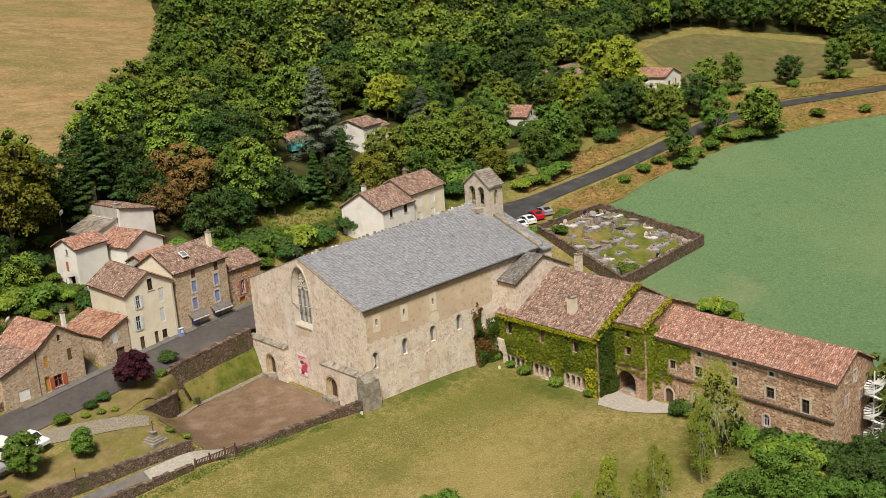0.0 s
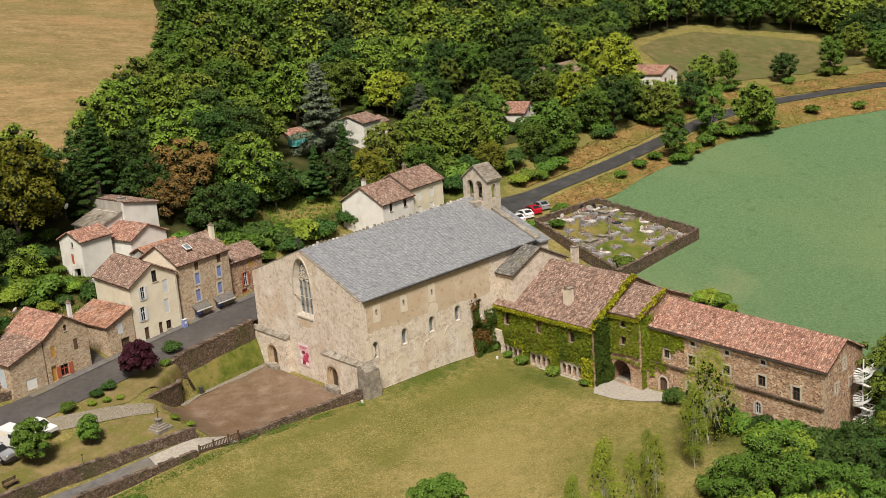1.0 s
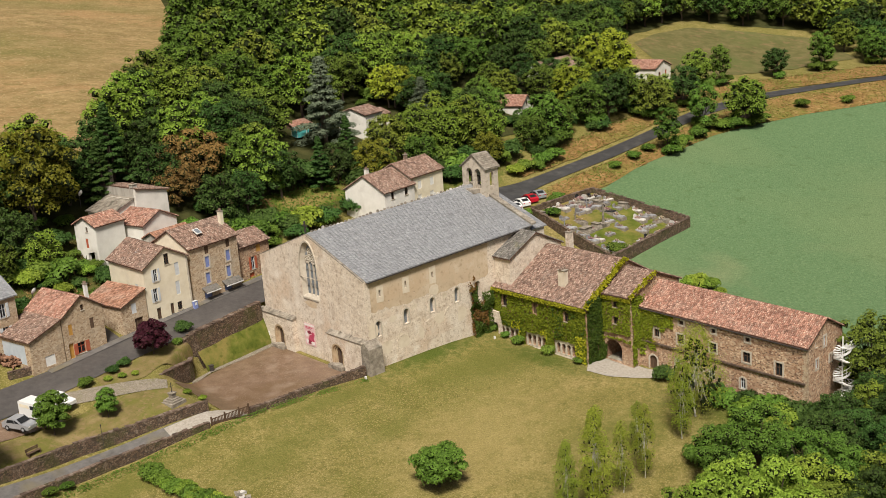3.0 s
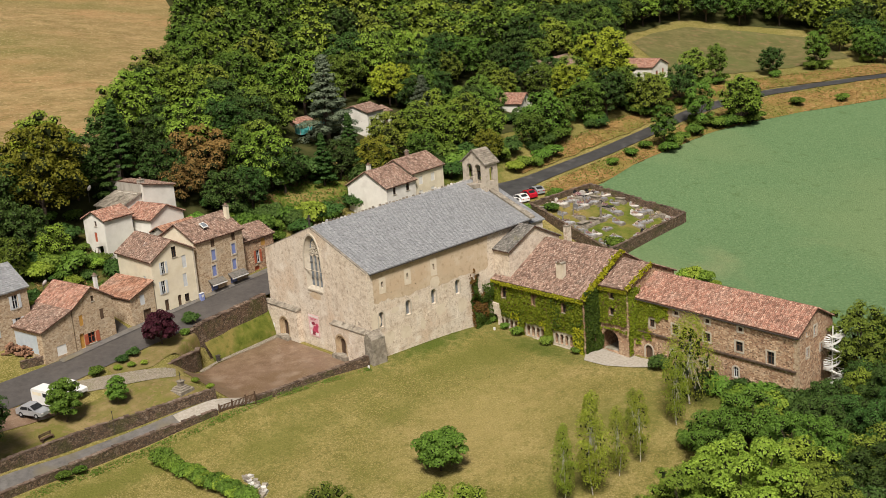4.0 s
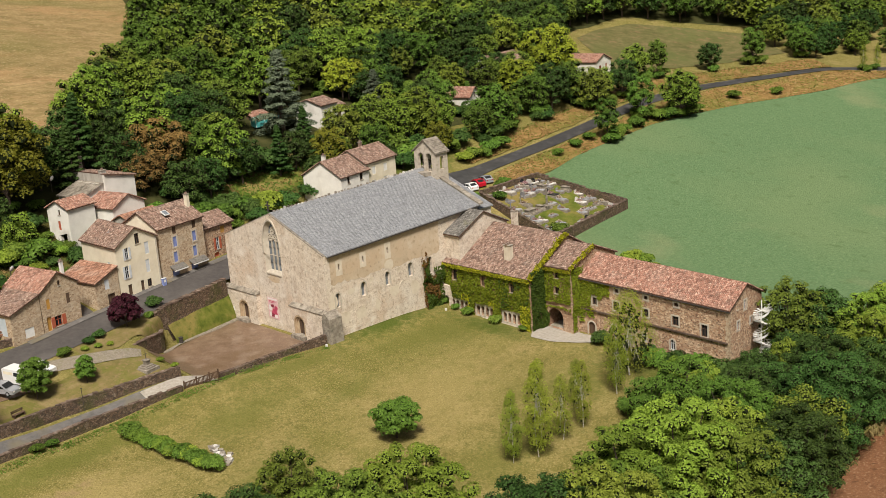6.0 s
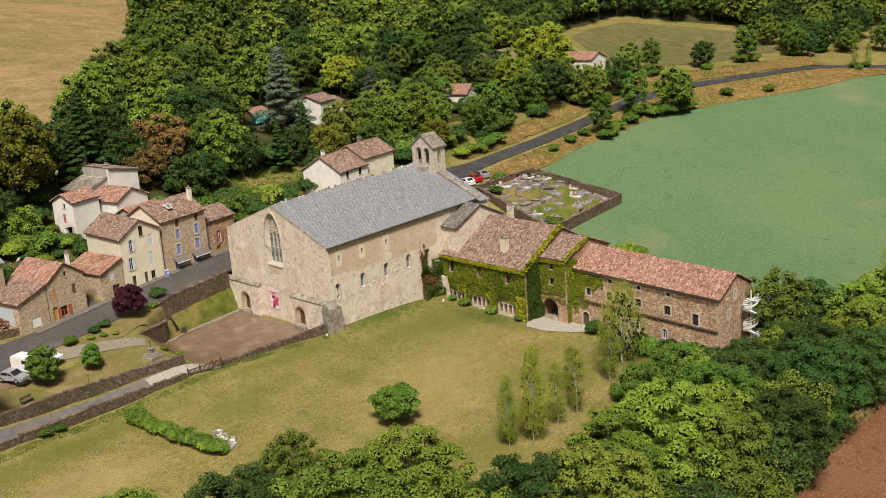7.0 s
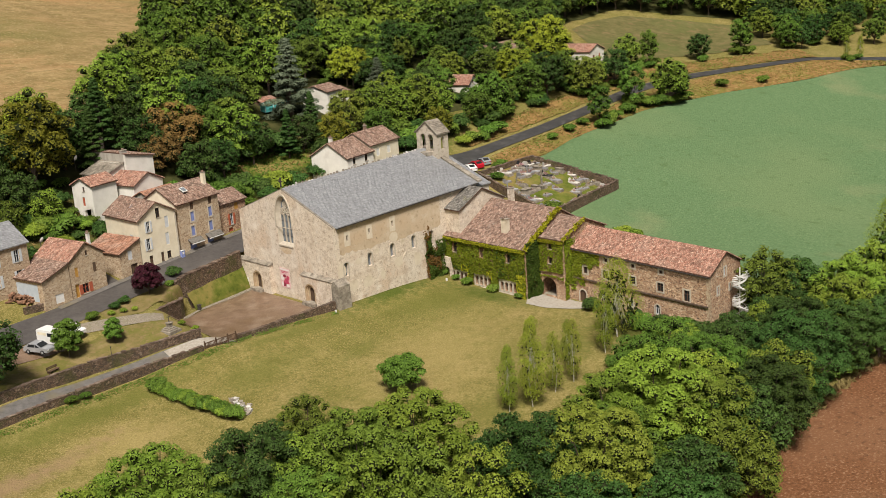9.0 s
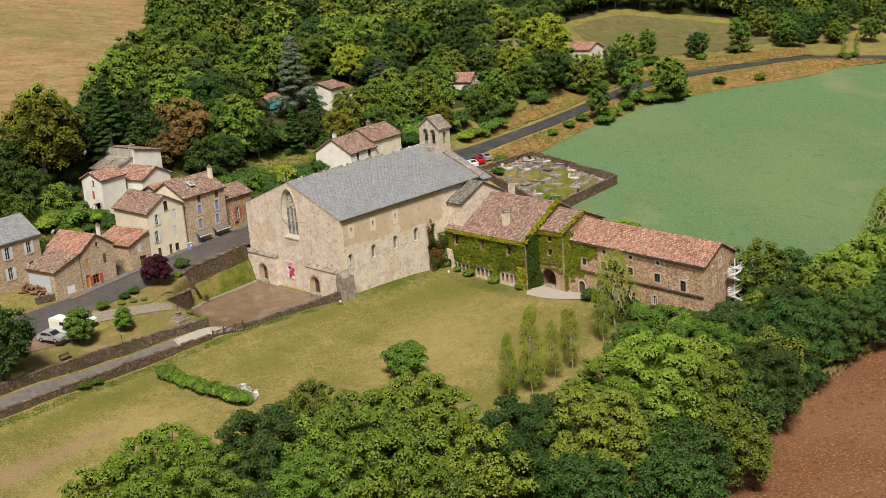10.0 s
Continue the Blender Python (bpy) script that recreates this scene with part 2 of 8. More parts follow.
def sward(m, areas):
    """Lets a ground material turn to another grass inside ragged ovals (x, y, half length, half width, turn, colour, amount)."""
    n, l = m.node_tree.nodes, m.node_tree.links
    bsdf = n["Principled BSDF"]
    out = bsdf.inputs["Base Color"].links[0].from_socket
    geo = n.new("ShaderNodeNewGeometry")
    rough = n.new("ShaderNodeTexNoise")
    rough.inputs["Scale"].default_value, rough.inputs["Detail"].default_value, rough.inputs["Roughness"].default_value = .7, 10.0, .75
    l.new(geo.outputs["Position"], rough.inputs["Vector"])
    for x, y, a, b, turn, colour, amount in areas:
        mp = n.new("ShaderNodeMapping")
        mp.vector_type = 'TEXTURE'
        mp.inputs["Location"].default_value = (x, y, 0)
        mp.inputs["Rotation"].default_value = (0, 0, radians(turn))
        mp.inputs["Scale"].default_value = (a, b, 1000)
        l.new(geo.outputs["Position"], mp.inputs["Vector"])
        ln = n.new("ShaderNodeVectorMath")
        ln.operation = 'LENGTH'
        l.new(mp.outputs[0], ln.inputs[0])
        sub = n.new("ShaderNodeMath")
        sub.operation = 'MULTIPLY_ADD'
        l.new(rough.outputs["Fac"], sub.inputs[0])
        sub.inputs[1].default_value = 2.4
        l.new(ln.outputs["Value"], sub.inputs[2])
        mr = n.new("ShaderNodeMapRange")
        mr.inputs["From Min"].default_value, mr.inputs["From Max"].default_value = 1.45, 2.25
        mr.inputs["To Min"].default_value, mr.inputs["To Max"].default_value = amount, 0
        l.new(sub.outputs[0], mr.inputs["Value"])
        mx = n.new("ShaderNodeMix")
        mx.data_type = 'RGBA'
        l.new(mr.outputs[0], mx.inputs[0])
        l.new(out, mx.inputs[6])
        mx.inputs[7].default_value = rgba(colour)
        out = mx.outputs[2]
    l.new(out, bsdf.inputs["Base Color"])


LUSH, OLIVE, STRAW = (.062, .095, .014), (.12, .128, .028), (.34, .265, .11)
sward(M["grass"], [(-2, -23, 22, 11, 20, STRAW, .45), (14, -8, 15, 7, -8, OLIVE, .75), (10, -1, 13, 3.0, 2, LUSH, .85), (21, -12, 3.0, 9, 0, LUSH, .7), (-10, -3, 14, 2.2, -4, OLIVE, .7), (-22, -9, 12, 5, 10, OLIVE, .6), (-45, -3, 24, 3.0, 5, OLIVE, .8), (-44, -12, 9, 6, 0, STRAW, .5), (12, -34, 11, 6, 0, OLIVE, .7), (26, -40, 8, 14, 0, LUSH, .6), (-6, -40, 18, 5, 8, OLIVE, .5), (-8, -14, 6, 2, 15, OLIVE, .5), (-30, -24, 14, 6, 20, OLIVE, .45), (-64, -13.5, 22, 2.6, 13, (.27, .185, .105), .85), (-60, -20, 14, 4, 13, STRAW, .5), (56, 41, 16, 7, 10, LUSH, .9), (86, 48, 20, 8, 10, OLIVE, .8), (80, 60, 24, 9, 0, OLIVE, .7)])
M["birch_bark"] = material("pale birch bark", [(.35, (.20, .18, .15)), (.5, (.52, .50, .45)), (.7, (.68, .66, .61))], 3.0, bump=.2, stretch=(.3, .3, 2))
M["trunk"] = material("grey brown bark", [(.3, (.06, .045, .035)), (.7, (.13, .10, .08))], 6.0, bump=.5)


def foliage(name, dark, light, hue=0.12):
    m = bpy.data.materials.new(name)
    m.use_nodes = True
    n, l = m.node_tree.nodes, m.node_tree.links
    bsdf = n["Principled BSDF"]
    bsdf.inputs["Roughness"].default_value = .55
    bsdf.inputs["Specular IOR Level"].default_value = .12
    geo = n.new("ShaderNodeNewGeometry")
    oi = n.new("ShaderNodeObjectInfo")
    ra = n.new("ShaderNodeValToRGB")
    ra.color_ramp.elements[0].color, ra.color_ramp.elements[1].color = rgba(dark), rgba(light)
    tc = n.new("ShaderNodeTexCoord")
    nz = n.new("ShaderNodeTexNoise")
    nz.inputs["Scale"].default_value, nz.inputs["Detail"].default_value = .55, 2
    l.new(tc.outputs["Object"], nz.inputs["Vector"])
    blend = n.new("ShaderNodeMix")
    blend.inputs["Factor"].default_value = .45
    l.new(geo.outputs["Random Per Island"], blend.inputs["A"])
    l.new(nz.outputs["Fac"], blend.inputs["B"])
    l.new(blend.outputs["Result"], ra.inputs["Fac"])
    hs = n.new("ShaderNodeHueSaturation")
    mv = n.new("ShaderNodeMapRange")
    mv.inputs["To Min"].default_value, mv.inputs["To Max"].default_value = .78, 1.30
    l.new(oi.outputs["Random"], mv.inputs["Value"])
    l.new(mv.outputs[0], hs.inputs["Value"])
    mult = n.new("ShaderNodeMath")
    mult.operation, mult.inputs[1].default_value = 'MULTIPLY', 7.31
    frac = n.new("ShaderNodeMath")
    frac.operation = 'FRACT'
    mh = n.new("ShaderNodeMapRange")
    mh.inputs["To Min"].default_value, mh.inputs["To Max"].default_value = .5 - hue / 5, .5 + hue / 5
    l.new(oi.outputs["Random"], mult.inputs[0])
    l.new(mult.outputs[0], frac.inputs[0])
    l.new(frac.outputs[0], mh.inputs["Value"])
    l.new(mh.outputs[0], hs.inputs["Hue"])
    l.new(ra.outputs[0], hs.inputs["Color"])
    l.new(hs.outputs[0], bsdf.inputs["Base Color"])
    tr = n.new("ShaderNodeBsdfTranslucent")
    l.new(hs.outputs[0], tr.inputs["Color"])
    mix = n.new("ShaderNodeMixShader")
    mix.inputs[0].default_value = .3
    l.new(bsdf.outputs[0], mix.inputs[1])
    l.new(tr.outputs[0], mix.inputs[2])
    l.new(mix.outputs[0], n["Material Output"].inputs["Surface"])
    return m


M["leaf"] = foliage("green leaf", (0.058, 0.104, 0.016), (0.195, 0.315, 0.05), 0.09)
M["leaf_light"] = foliage("light yellow green leaf", (.12, .165, .018), (.285, .345, .045), 0.06)
M["leaf_olive"] = foliage("olive green leaf", (0.09, 0.13, 0.02), (0.25, 0.325, 0.05), 0.08)
M["leaf_fresh"] = foliage("fresh green leaf", (0.115, 0.188, 0.024), (0.32, 0.43, 0.062), 0.08)
M["leaf_dark"] = foliage("dark green leaf", (0.023, 0.055, 0.013), (0.102, 0.185, 0.042), 0.09)
M["leaf_bright"] = foliage("yellow green leaf", (0.24, 0.31, 0.022), (0.44, 0.5, 0.06), 0.04)
M["leaf_yellow"] = foliage("yellowing leaf", (0.12, 0.13, 0.016), (0.28, 0.275, 0.035), 0.04)
M["leaf_brown"] = foliage("russet leaf", (0.16, 0.105, 0.032), (0.32, 0.21, 0.07), 0.04)
M["leaf_conifer"] = foliage("blue green needle", (0.085, 0.115, 0.072), (0.2, 0.24, 0.16), 0.04)
M["leaf_purple"] = foliage("dark purple leaf", (.03, .008, .014), (.085, .022, .035), .02)
M["leaf_ivy"] = foliage("ivy leaf", (0.08, 0.118, 0.01), (0.27, 0.315, 0.028), 0.03)
M["leaf_ivy_dark"] = foliage("dark ivy leaf", (.016, .038, .007), (.085, .125, .018), .03)
M["leaf_ivy_yellow"] = foliage("yellow ivy leaf", (.16, .18, .012), (.38, .36, .025), .03)


# near-black: the shade inside tree crowns put into a colour
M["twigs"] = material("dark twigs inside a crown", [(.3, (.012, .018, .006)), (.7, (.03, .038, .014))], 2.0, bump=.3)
M["asphalt"] = material("worn grey asphalt", [(.3, (.055, .05, .048)), (.7, (.095, .087, .082))], 1.2, bump=.2, rough=.6, patches=[(.12, .5, .66, (.125, .114, .106), .6), (.5, .6, .7, (.06, .057, .055), .6)])
M["asphalt_wet"] = material("damp dark asphalt", [(.3, (.035, .034, .034)), (.7, (.075, .073, .072))], .8, bump=.1, rough=.42, patches=[(.4, .55, .7, (.11, .105, .1), .6)])
M["court"] = material("reddish beaten earth and gravel", [(.25, (.115, .072, .044)), (.5, (.18, .118, .078)), (.75, (.26, .185, .13))], .6, 12, bump=.25, rough=.42, patches=[(.10, .47, .62, (.135, .083, .042), .75), (.25, .56, .68, (.29, .22, .165), .6), (5, .55, .68, (.33, .26, .2), .5)])
M["cobble"] = rubble("grey cobbles", [(.22, .19, .16), (.30, .26, .21), (.26, .22, .18)], (.14, .13, .08), 4.0, [(.5, .55, .7, (.15, .15, .06), .5)], flat=1.0)
M["gravel"] = material("pale gravel", [(.3, (.27, .24, .20)), (.7, (.42, .39, .34))], 3.0, bump=.4, patches=[(.4, .55, .7, (.20, .185, .12), .6)])
M["lane"] = material("damp grey gravel lane", [(.3, (.085, .08, .076)), (.7, (.18, .172, .164))], 1.0, bump=.3, rough=.5, patches=[(.2, .5, .64, (.17, .145, .09), .7)])
M["crop"] = material("green crop rows", [(.25, (.07, .128, .055)), (.5, (.105, .178, .082)), (.75, (.15, .225, .112))], 2.6, 14, bump=.8, bump_scale=5, bump_distance=.2, stretch=(1, .7, 1), patches=[(.03, .48, .64, (.165, .215, .10), .45), (.5, .6, .7, (.07, .115, .045), .5), (.05, .58, .68, (.27, .26, .14), .35), (3, .52, .68, (.19, .26, .13), .6), (6, .55, .68, (.05, .095, .035), .6)])
M["ploughed"] = material("ploughed red brown soil", [(.25, (.085, .036, .016)), (.5, (.175, .08, .038)), (.75, (.27, .14, .075))], 3.0, 14, bump=1.0, bump_scale=4.5, bump_distance=.22, stretch=(.9, 1.1, 1), patches=[(.05, .5, .66, (.22, .115, .062), .6), (3, .58, .68, (.33, .21, .135), .6), (1.2, .58, .68, (.09, .038, .018), .6)])
M["stubble"] = material("dry mown hill grass", [(.25, (.15, .108, .046)), (.5, (.25, .178, .082)), (.75, (.36, .265, .13))], .4, 14, bump=.8, bump_scale=3, bump_distance=.2, stretch=(.45, 1.6, 1), patches=[(.022, .46, .60, (.15, .14, .046), .75), (.09, .52, .66, (.33, .195, .095), .6), (.22, .55, .68, (.36, .25, .13), .5), (.7, .54, .66, (.15, .125, .045), .6), (2, .52, .66, (.15, .11, .045), .6), (4, .56, .68, (.45, .35, .19), .6)])
M["clearing"] = material("green brown clearing grass", [(.25, (.07, .078, .026)), (.5, (.125, .115, .046)), (.75, (.19, .155, .075))], .3, 14, bump=.6, bump_scale=3, patches=[(.06, .5, .64, (.105, .12, .04), .7), (.4, .56, .68, (.21, .135, .075), .6), (1.5, .55, .68, (.09, .095, .03), .5)])
M["slope"] = material("overgrown slope with weeds", [(.25, (.028, .036, .010)), (.5, (.068, .074, .020)), (.75, (.15, .12, .042))], .5, 14, bump=.6, bump_scale=3, bump_distance=.3, patches=[(.12, .5, .64, (.16, .105, .04), .6), (.3, .56, .68, (.07, .095, .016), .7)])
M["bank"] = material("rusty dry bracken and grass", [(.25, (.10, .07, .02)), (.5, (.235, .145, .052)), (.75, (.36, .235, .10))], .6, 14, bump=.7, bump_scale=2.5, bump_distance=.35, patches=[(.12, .48, .60, (.15, .15, .035), .7), (.9, .58, .7, (.40, .29, .14), .6)])
M["floor_wood"] = material("dark leaf litter and undergrowth", [(.3, (.026, .034, .010)), (.7, (.07, .068, .025))], .5, bump=.6)
M["grass_green"] = material("rank green grass", [(.25, (.045, .075, .01)), (.5, (.115, .135, .025)), (.75, (.23, .19, .06))], .4, 14, bump=.6, bump_scale=4, bump_distance=.2, patches=[(.10, .5, .64, (.25, .18, .07), .75), (1.0, .56, .7, (.05, .075, .01), .6)])
M["white_paint"] = material("white painted metal", [(.3, (.66, .66, .64)), (.7, (.78, .78, .76))], 2, rough=.4, bump=0)
M["car_white"] = material("white car paint", [(.3, (.72, .72, .71)), (.7, (.78, .78, .77))], 2, rough=.25, bump=0)
M["car_red"] = material("red car paint", [(.3, (.42, .012, .025)), (.7, (.5, .02, .035))], 2, rough=.25, bump=0)
M["car_silver"] = material("silver car paint", [(.3, (.40, .42, .45)), (.7, (.48, .5, .53))], 2, rough=.25, bump=0, metal=.4)
M["rubber"] = material("black rubber", [(.3, (.015, .015, .015)), (.7, (.03, .03, .03))], 3, bump=0)
M["granite_white"] = material("pale grave stone", [(.3, (.36, .34, .31)), (.7, (.62, .60, .565))], 3, bump=.1, per_object=.35)
M["granite_grey"] = material("grey grave stone", [(.3, (.20, .20, .21)), (.7, (.36, .36, .37))], 3, bump=.1, per_object=.3)
M["granite_dark"] = material("polished black stone", [(.3, (.015, .016, .018)), (.7, (.04, .042, .045))], 3, rough=.2, bump=0)
M["old_stone"] = material("lichened old stone", [(.25, (.12, .105, .085)), (.5, (.25, .22, .18)), (.75, (.42, .38, .32))], 1.5, bump=.5, patches=[(.8, .55, .68, (.085, .08, .065), .65), (.3, .56, .68, (.44, .40, .34), .5)])
M["tower_stone"] = rubble("pale grey tower stone", [(.38, .33, .27), (.55, .49, .41), (.46, .40, .33)], (.50, .44, .36), 2.0, [(.6, .55, .68, (.17, .15, .12), .6), (.3, .56, .68, (.48, .43, .36), .5)], contrast=.6)
M["iron"] = material("dark iron", [(.3, (.03, .028, .026)), (.7, (.07, .06, .055))], 4, rough=.6, bump=.1)
M["teal_plastic"] = material("teal plastic sheet", [(.3, (.05, .36, .36)), (.7, (.12, .48, .47))], .8, rough=.4, bump=.2)
M["poster_pink"] = material("pale pink poster paper", [(.3, (.62, .36, .38)), (.7, (.72, .52, .53))], 1.0, rough=.6, bump=0)
M["poster_dark"] = material("dark crimson print", [(.3, (.20, .02, .045)), (.7, (.30, .04, .07))], 2.0, rough=.6, bump=0)
M["poster_white"] = material("white printed paper", [(.3, (.70, .64, .63)), (.7, (.78, .74, .73))], 2.0, rough=.6, bump=0)
M["poster_red"] = material("crimson print", [(.3, (.42, .04, .10)), (.7, (.55, .09, .16))], 2.0, rough=.6, bump=0)
M["ochre_door"] = material("ochre painted door", [(.3, (.42, .22, .05)), (.7, (.52, .30, .09))], 2.0, bump=.1)
M["glazing_blue"] = material("pale blue glazing film", [(.3, (.40, .47, .53)), (.7, (.52, .58, .63))], 1.2, rough=.3, bump=0)
M["ivy_red"] = foliage("reddening creeper leaf", (.09, .035, .015), (.17, .12, .03), .04)
M["flower"] = foliage("flower heads", (.22, .05, .06), (.52, .46, .38), .3)


# ---- building helpers ----
def part(name, bm, mat, parent=None, label=""):
    me = bpy.data.meshes.new(name)
    bm.normal_update()
    bm.to_mesh(me)
    bm.free()
    me.materials.append(mat)
    ob = new(name, me)
    if parent is not None:
        ob.parent = parent
    if label:
        ob["label"] = label
    return ob


def mesh_part(name, verts, faces, mat, parent=None, label=""):
    me = bpy.data.meshes.new(name)
    me.from_pydata(verts, [], faces)
    me.update()
    me.materials.append(mat)
    ob = new(name, me)
    if parent is not None:
        ob.parent = parent
    if label:
        ob["label"] = label
    return ob


def thing(name, label, category, m=None, group="", kind=""):
    ob = new(name)
    if m is not None:
        ob.matrix_world = m
    return tagged(ob, label, category, group, kind)


def box(bm, x0, y0, z0, x1, y1, z1):
    vs = [bm.verts.new(c) for c in ((x0, y0, z0), (x1, y0, z0), (x1, y1, z0), (x0, y1, z0), (x0, y0, z1), (x1, y0, z1), (x1, y1, z1), (x0, y1, z1))]
    for f in ((0, 3, 2, 1), (4, 5, 6, 7), (0, 1, 5, 4), (1, 2, 6, 5), (2, 3, 7, 6), (3, 0, 4, 7)):
        bm.faces.new([vs[i] for i in f])
    return vs


def boxes(*bs):
    bm = bmesh.new()
    for b in bs:
        box(bm, *b)
    return bm


def rect(u0, v0, u1, v1):
    return [(u0, v0), (u1, v0), (u1, v1), (u0, v1)]


def arch(uc, v0, w, h, n=8):
    """A round-headed opening: its middle, foot, width and whole height."""
    r = w / 2
    pts = [(uc - r, v0), (uc + r, v0), (uc + r, v0 + h - r)]
    pts += [(uc + r * math.cos(math.pi * k / n), v0 + h - r + r * math.sin(math.pi * k / n)) for k in range(1, n)]
    pts.append((uc - r, v0 + h - r))
    return pts


def pointed(uc, v0, w, h, n=6):
    r = w / 2
    spring = v0 + h - w * .95
    pts = [(uc - r, v0), (uc + r, v0), (uc + r, spring)]
    for k in range(1, n):
        s = k / n
        pts.append((uc + r * (1 - s ** 1.6), spring + (h - (spring - v0)) * math.sin(s * math.pi / 2)))
    pts.append((uc, v0 + h))
    for k in range(n - 1, 0, -1):
        s = k / n
        pts.append((uc - r * (1 - s ** 1.6), spring + (h - (spring - v0)) * math.sin(s * math.pi / 2)))
    pts.append((uc - r, spring))
    return pts


def wall_bm(outer, holes, thick, m=None, bm=None):
    """A wall in the plane u, v (u along x, v up), its face at y = 0 and its back at y = thick, with openings that go through."""
    from mathutils.geometry import tessellate_polygon
    bm = bm or bmesh.new()
    loops = [outer, *holes]
    polys = [[Vector((u, v, 0)) for u, v in lp] for lp in loops]
    tris = tessellate_polygon(polys)
    flat = [p for lp in loops for p in lp]
    m = m or Matrix()
    front = [bm.verts.new(m @ Vector((u, 0, v))) for u, v in flat]
    back = [bm.verts.new(m @ Vector((u, thick, v))) for u, v in flat]
    for a, b, c in tris:
        pa, pb, pc = flat[a], flat[b], flat[c]
        s = (pb[0] - pa[0]) * (pc[1] - pa[1]) - (pb[1] - pa[1]) * (pc[0] - pa[0])
        if abs(s) < 1e-9:
            continue
        o = (a, b, c) if s > 0 else (a, c, b)
        try:
            bm.faces.new([front[i] for i in o])
            bm.faces.new([back[i] for i in reversed(o)])
        except ValueError:
            pass
    k = 0
    for lp in loops:
        n = len(lp)
        for i in range(n):
            a, b = k + i, k + (i + 1) % n
            try:
                bm.faces.new([front[a], back[a], back[b], front[b]])
            except ValueError:
                pass
        k += n
    return bm


def tile_field(name, a, b, c, d, mat, parent, w=.3, h=.42, lift=.05, arc=True, seed=1, jitter=.02):
    """Tiles laid on a sloping face: a, b along the eave, d, c along the ridge. Each tile is a little shell of its own."""
    rnd = random.Random(seed)
    a, b, c, d = (Vector(p) for p in (a, b, c, d))
    width, height = ((b - a).length + (c - d).length) / 2, ((d - a).length + (c - b).length) / 2
    nu, nv = max(1, round(width / w)), max(1, round(height / h))
    nrm = (b - a).cross(d - a).normalized()
    if nrm.z < 0:
        nrm = -nrm
    verts, faces = [], []
    for j in range(nv):
        v0, v1 = j / nv, min(1, (j + 1.25) / nv)
        for i in range(nu):
            off = 0 if arc else (.5 if j % 2 else 0)
            u0, u1 = (i + off) / nu, (i + 1 + off) / nu
            if u1 > 1:
                u1 = 1
            if u0 >= 1:
                continue
            t = lambda u, v: (a * (1 - u) + b * u) * (1 - v) + (d * (1 - u) + c * u) * v
            low, top = lift * 1.6 + rnd.uniform(-jitter, jitter), lift * .3
            k = len(verts)
            if arc:
                um = (u0 + u1) / 2
                sh = rnd.uniform(-.06, .06) / nu
                for (v, l0) in ((v0, low), (v1, top)):
                    verts += [t(um - .40 / nu + sh, v) + nrm * .01, t(um - .2 / nu + sh, v) + nrm * (l0 + .08), t(um + .2 / nu + sh, v) + nrm * (l0 + .08), t(um + .40 / nu + sh, v) + nrm * .01]
                faces += [(k, k + 1, k + 5, k + 4), (k + 1, k + 2, k + 6, k + 5), (k + 2, k + 3, k + 7, k + 6), (k, k + 3, k + 2, k + 1)]
            else:
                g = .04 / nu
                e = rnd.uniform(-.12, .12) / nv
                pts = [t(u0 + g, max(0, v0 + e)), t(u1 - g, max(0, v0 + e)), t(u1 - g, v1), t(u0 + g, v1)]
                verts += [pts[0] + nrm * low, pts[1] + nrm * (low + rnd.uniform(-.01, .01)), pts[2] + nrm * top, pts[3] + nrm * top, pts[0], pts[1]]
                faces += [(k, k + 1, k + 2, k + 3), (k + 4, k + 5, k + 1, k)]
    ob = mesh_part(name, verts, faces, mat, parent)
    tagged(ob, kind="stuff")
    return ob


# -- terrain --
NEAR = [(0, -4, -.1), (15, -3, .0), (22.6, -5, -1.1), (22.6, -11, -1.25), (22.6, -17, -1.4), (28, -27, -2.3), (33, -46, -4.2), (-31, -15, -2.2), (-36, -3, -1.6), (-15, -30, -2.2),
        (0, -42, -3.2), (-54, -4, -1.5), (-50, 3, 1.0), (-27, 9, 2.7), (-40, 14, 2.6), (-52, 20, 4.4), (-31, 25, 5.2), (-10, 28, 5.9), (3, 31, 6.4),
        (25, 33, 8.0), (62, 31, 9.8), (-15, 44, 11.5), (-32, 38, 8.5), (40, 38, 11.8), (8, 46, 11.0)]
MIDDLE = [(57, 21, 7.2), (71, 22, 7.8), (77, 5, 2.9), (54, 1, 1.2), (45, -15, -1.0), (45, -50, -5), (100, -10, 3), (140, 8, 8.5), (100, -60, -3), (87, 33, 11.5),
          (113, 37, 13), (139, 39, 14.5), (165, 32, 15), (184, 20, 15.5), (91, 55, 18.0), (53, 63, 19.0), (133, 54, 20), (38, 67, 20),
          (-45, -50, -5), (-20, -66, -6), (10, -62, -6), (20, -80, -6.5), (60, -85, -6), (-100, -60, -8), (-40, -140, -8)]
FAR = [(-25, 75, 28), (-80, 35, 14), (0, 105, 42), (-70, 110, 48), (100, 110, 36), (180, 100, 32), (190, 55, 19), (260, 50, 24), (300, 110, 48),
       (0, 170, 66), (-120, 140, 62), (110, 200, 74), (320, 250, 100), (-220, 60, 46), (320, -80, 12), (450, 50, 45), (0, 400, 150), (-200, -100, 0), (250, -250, 0)]
_P = np.array(NEAR + MIDDLE + FAR, float)


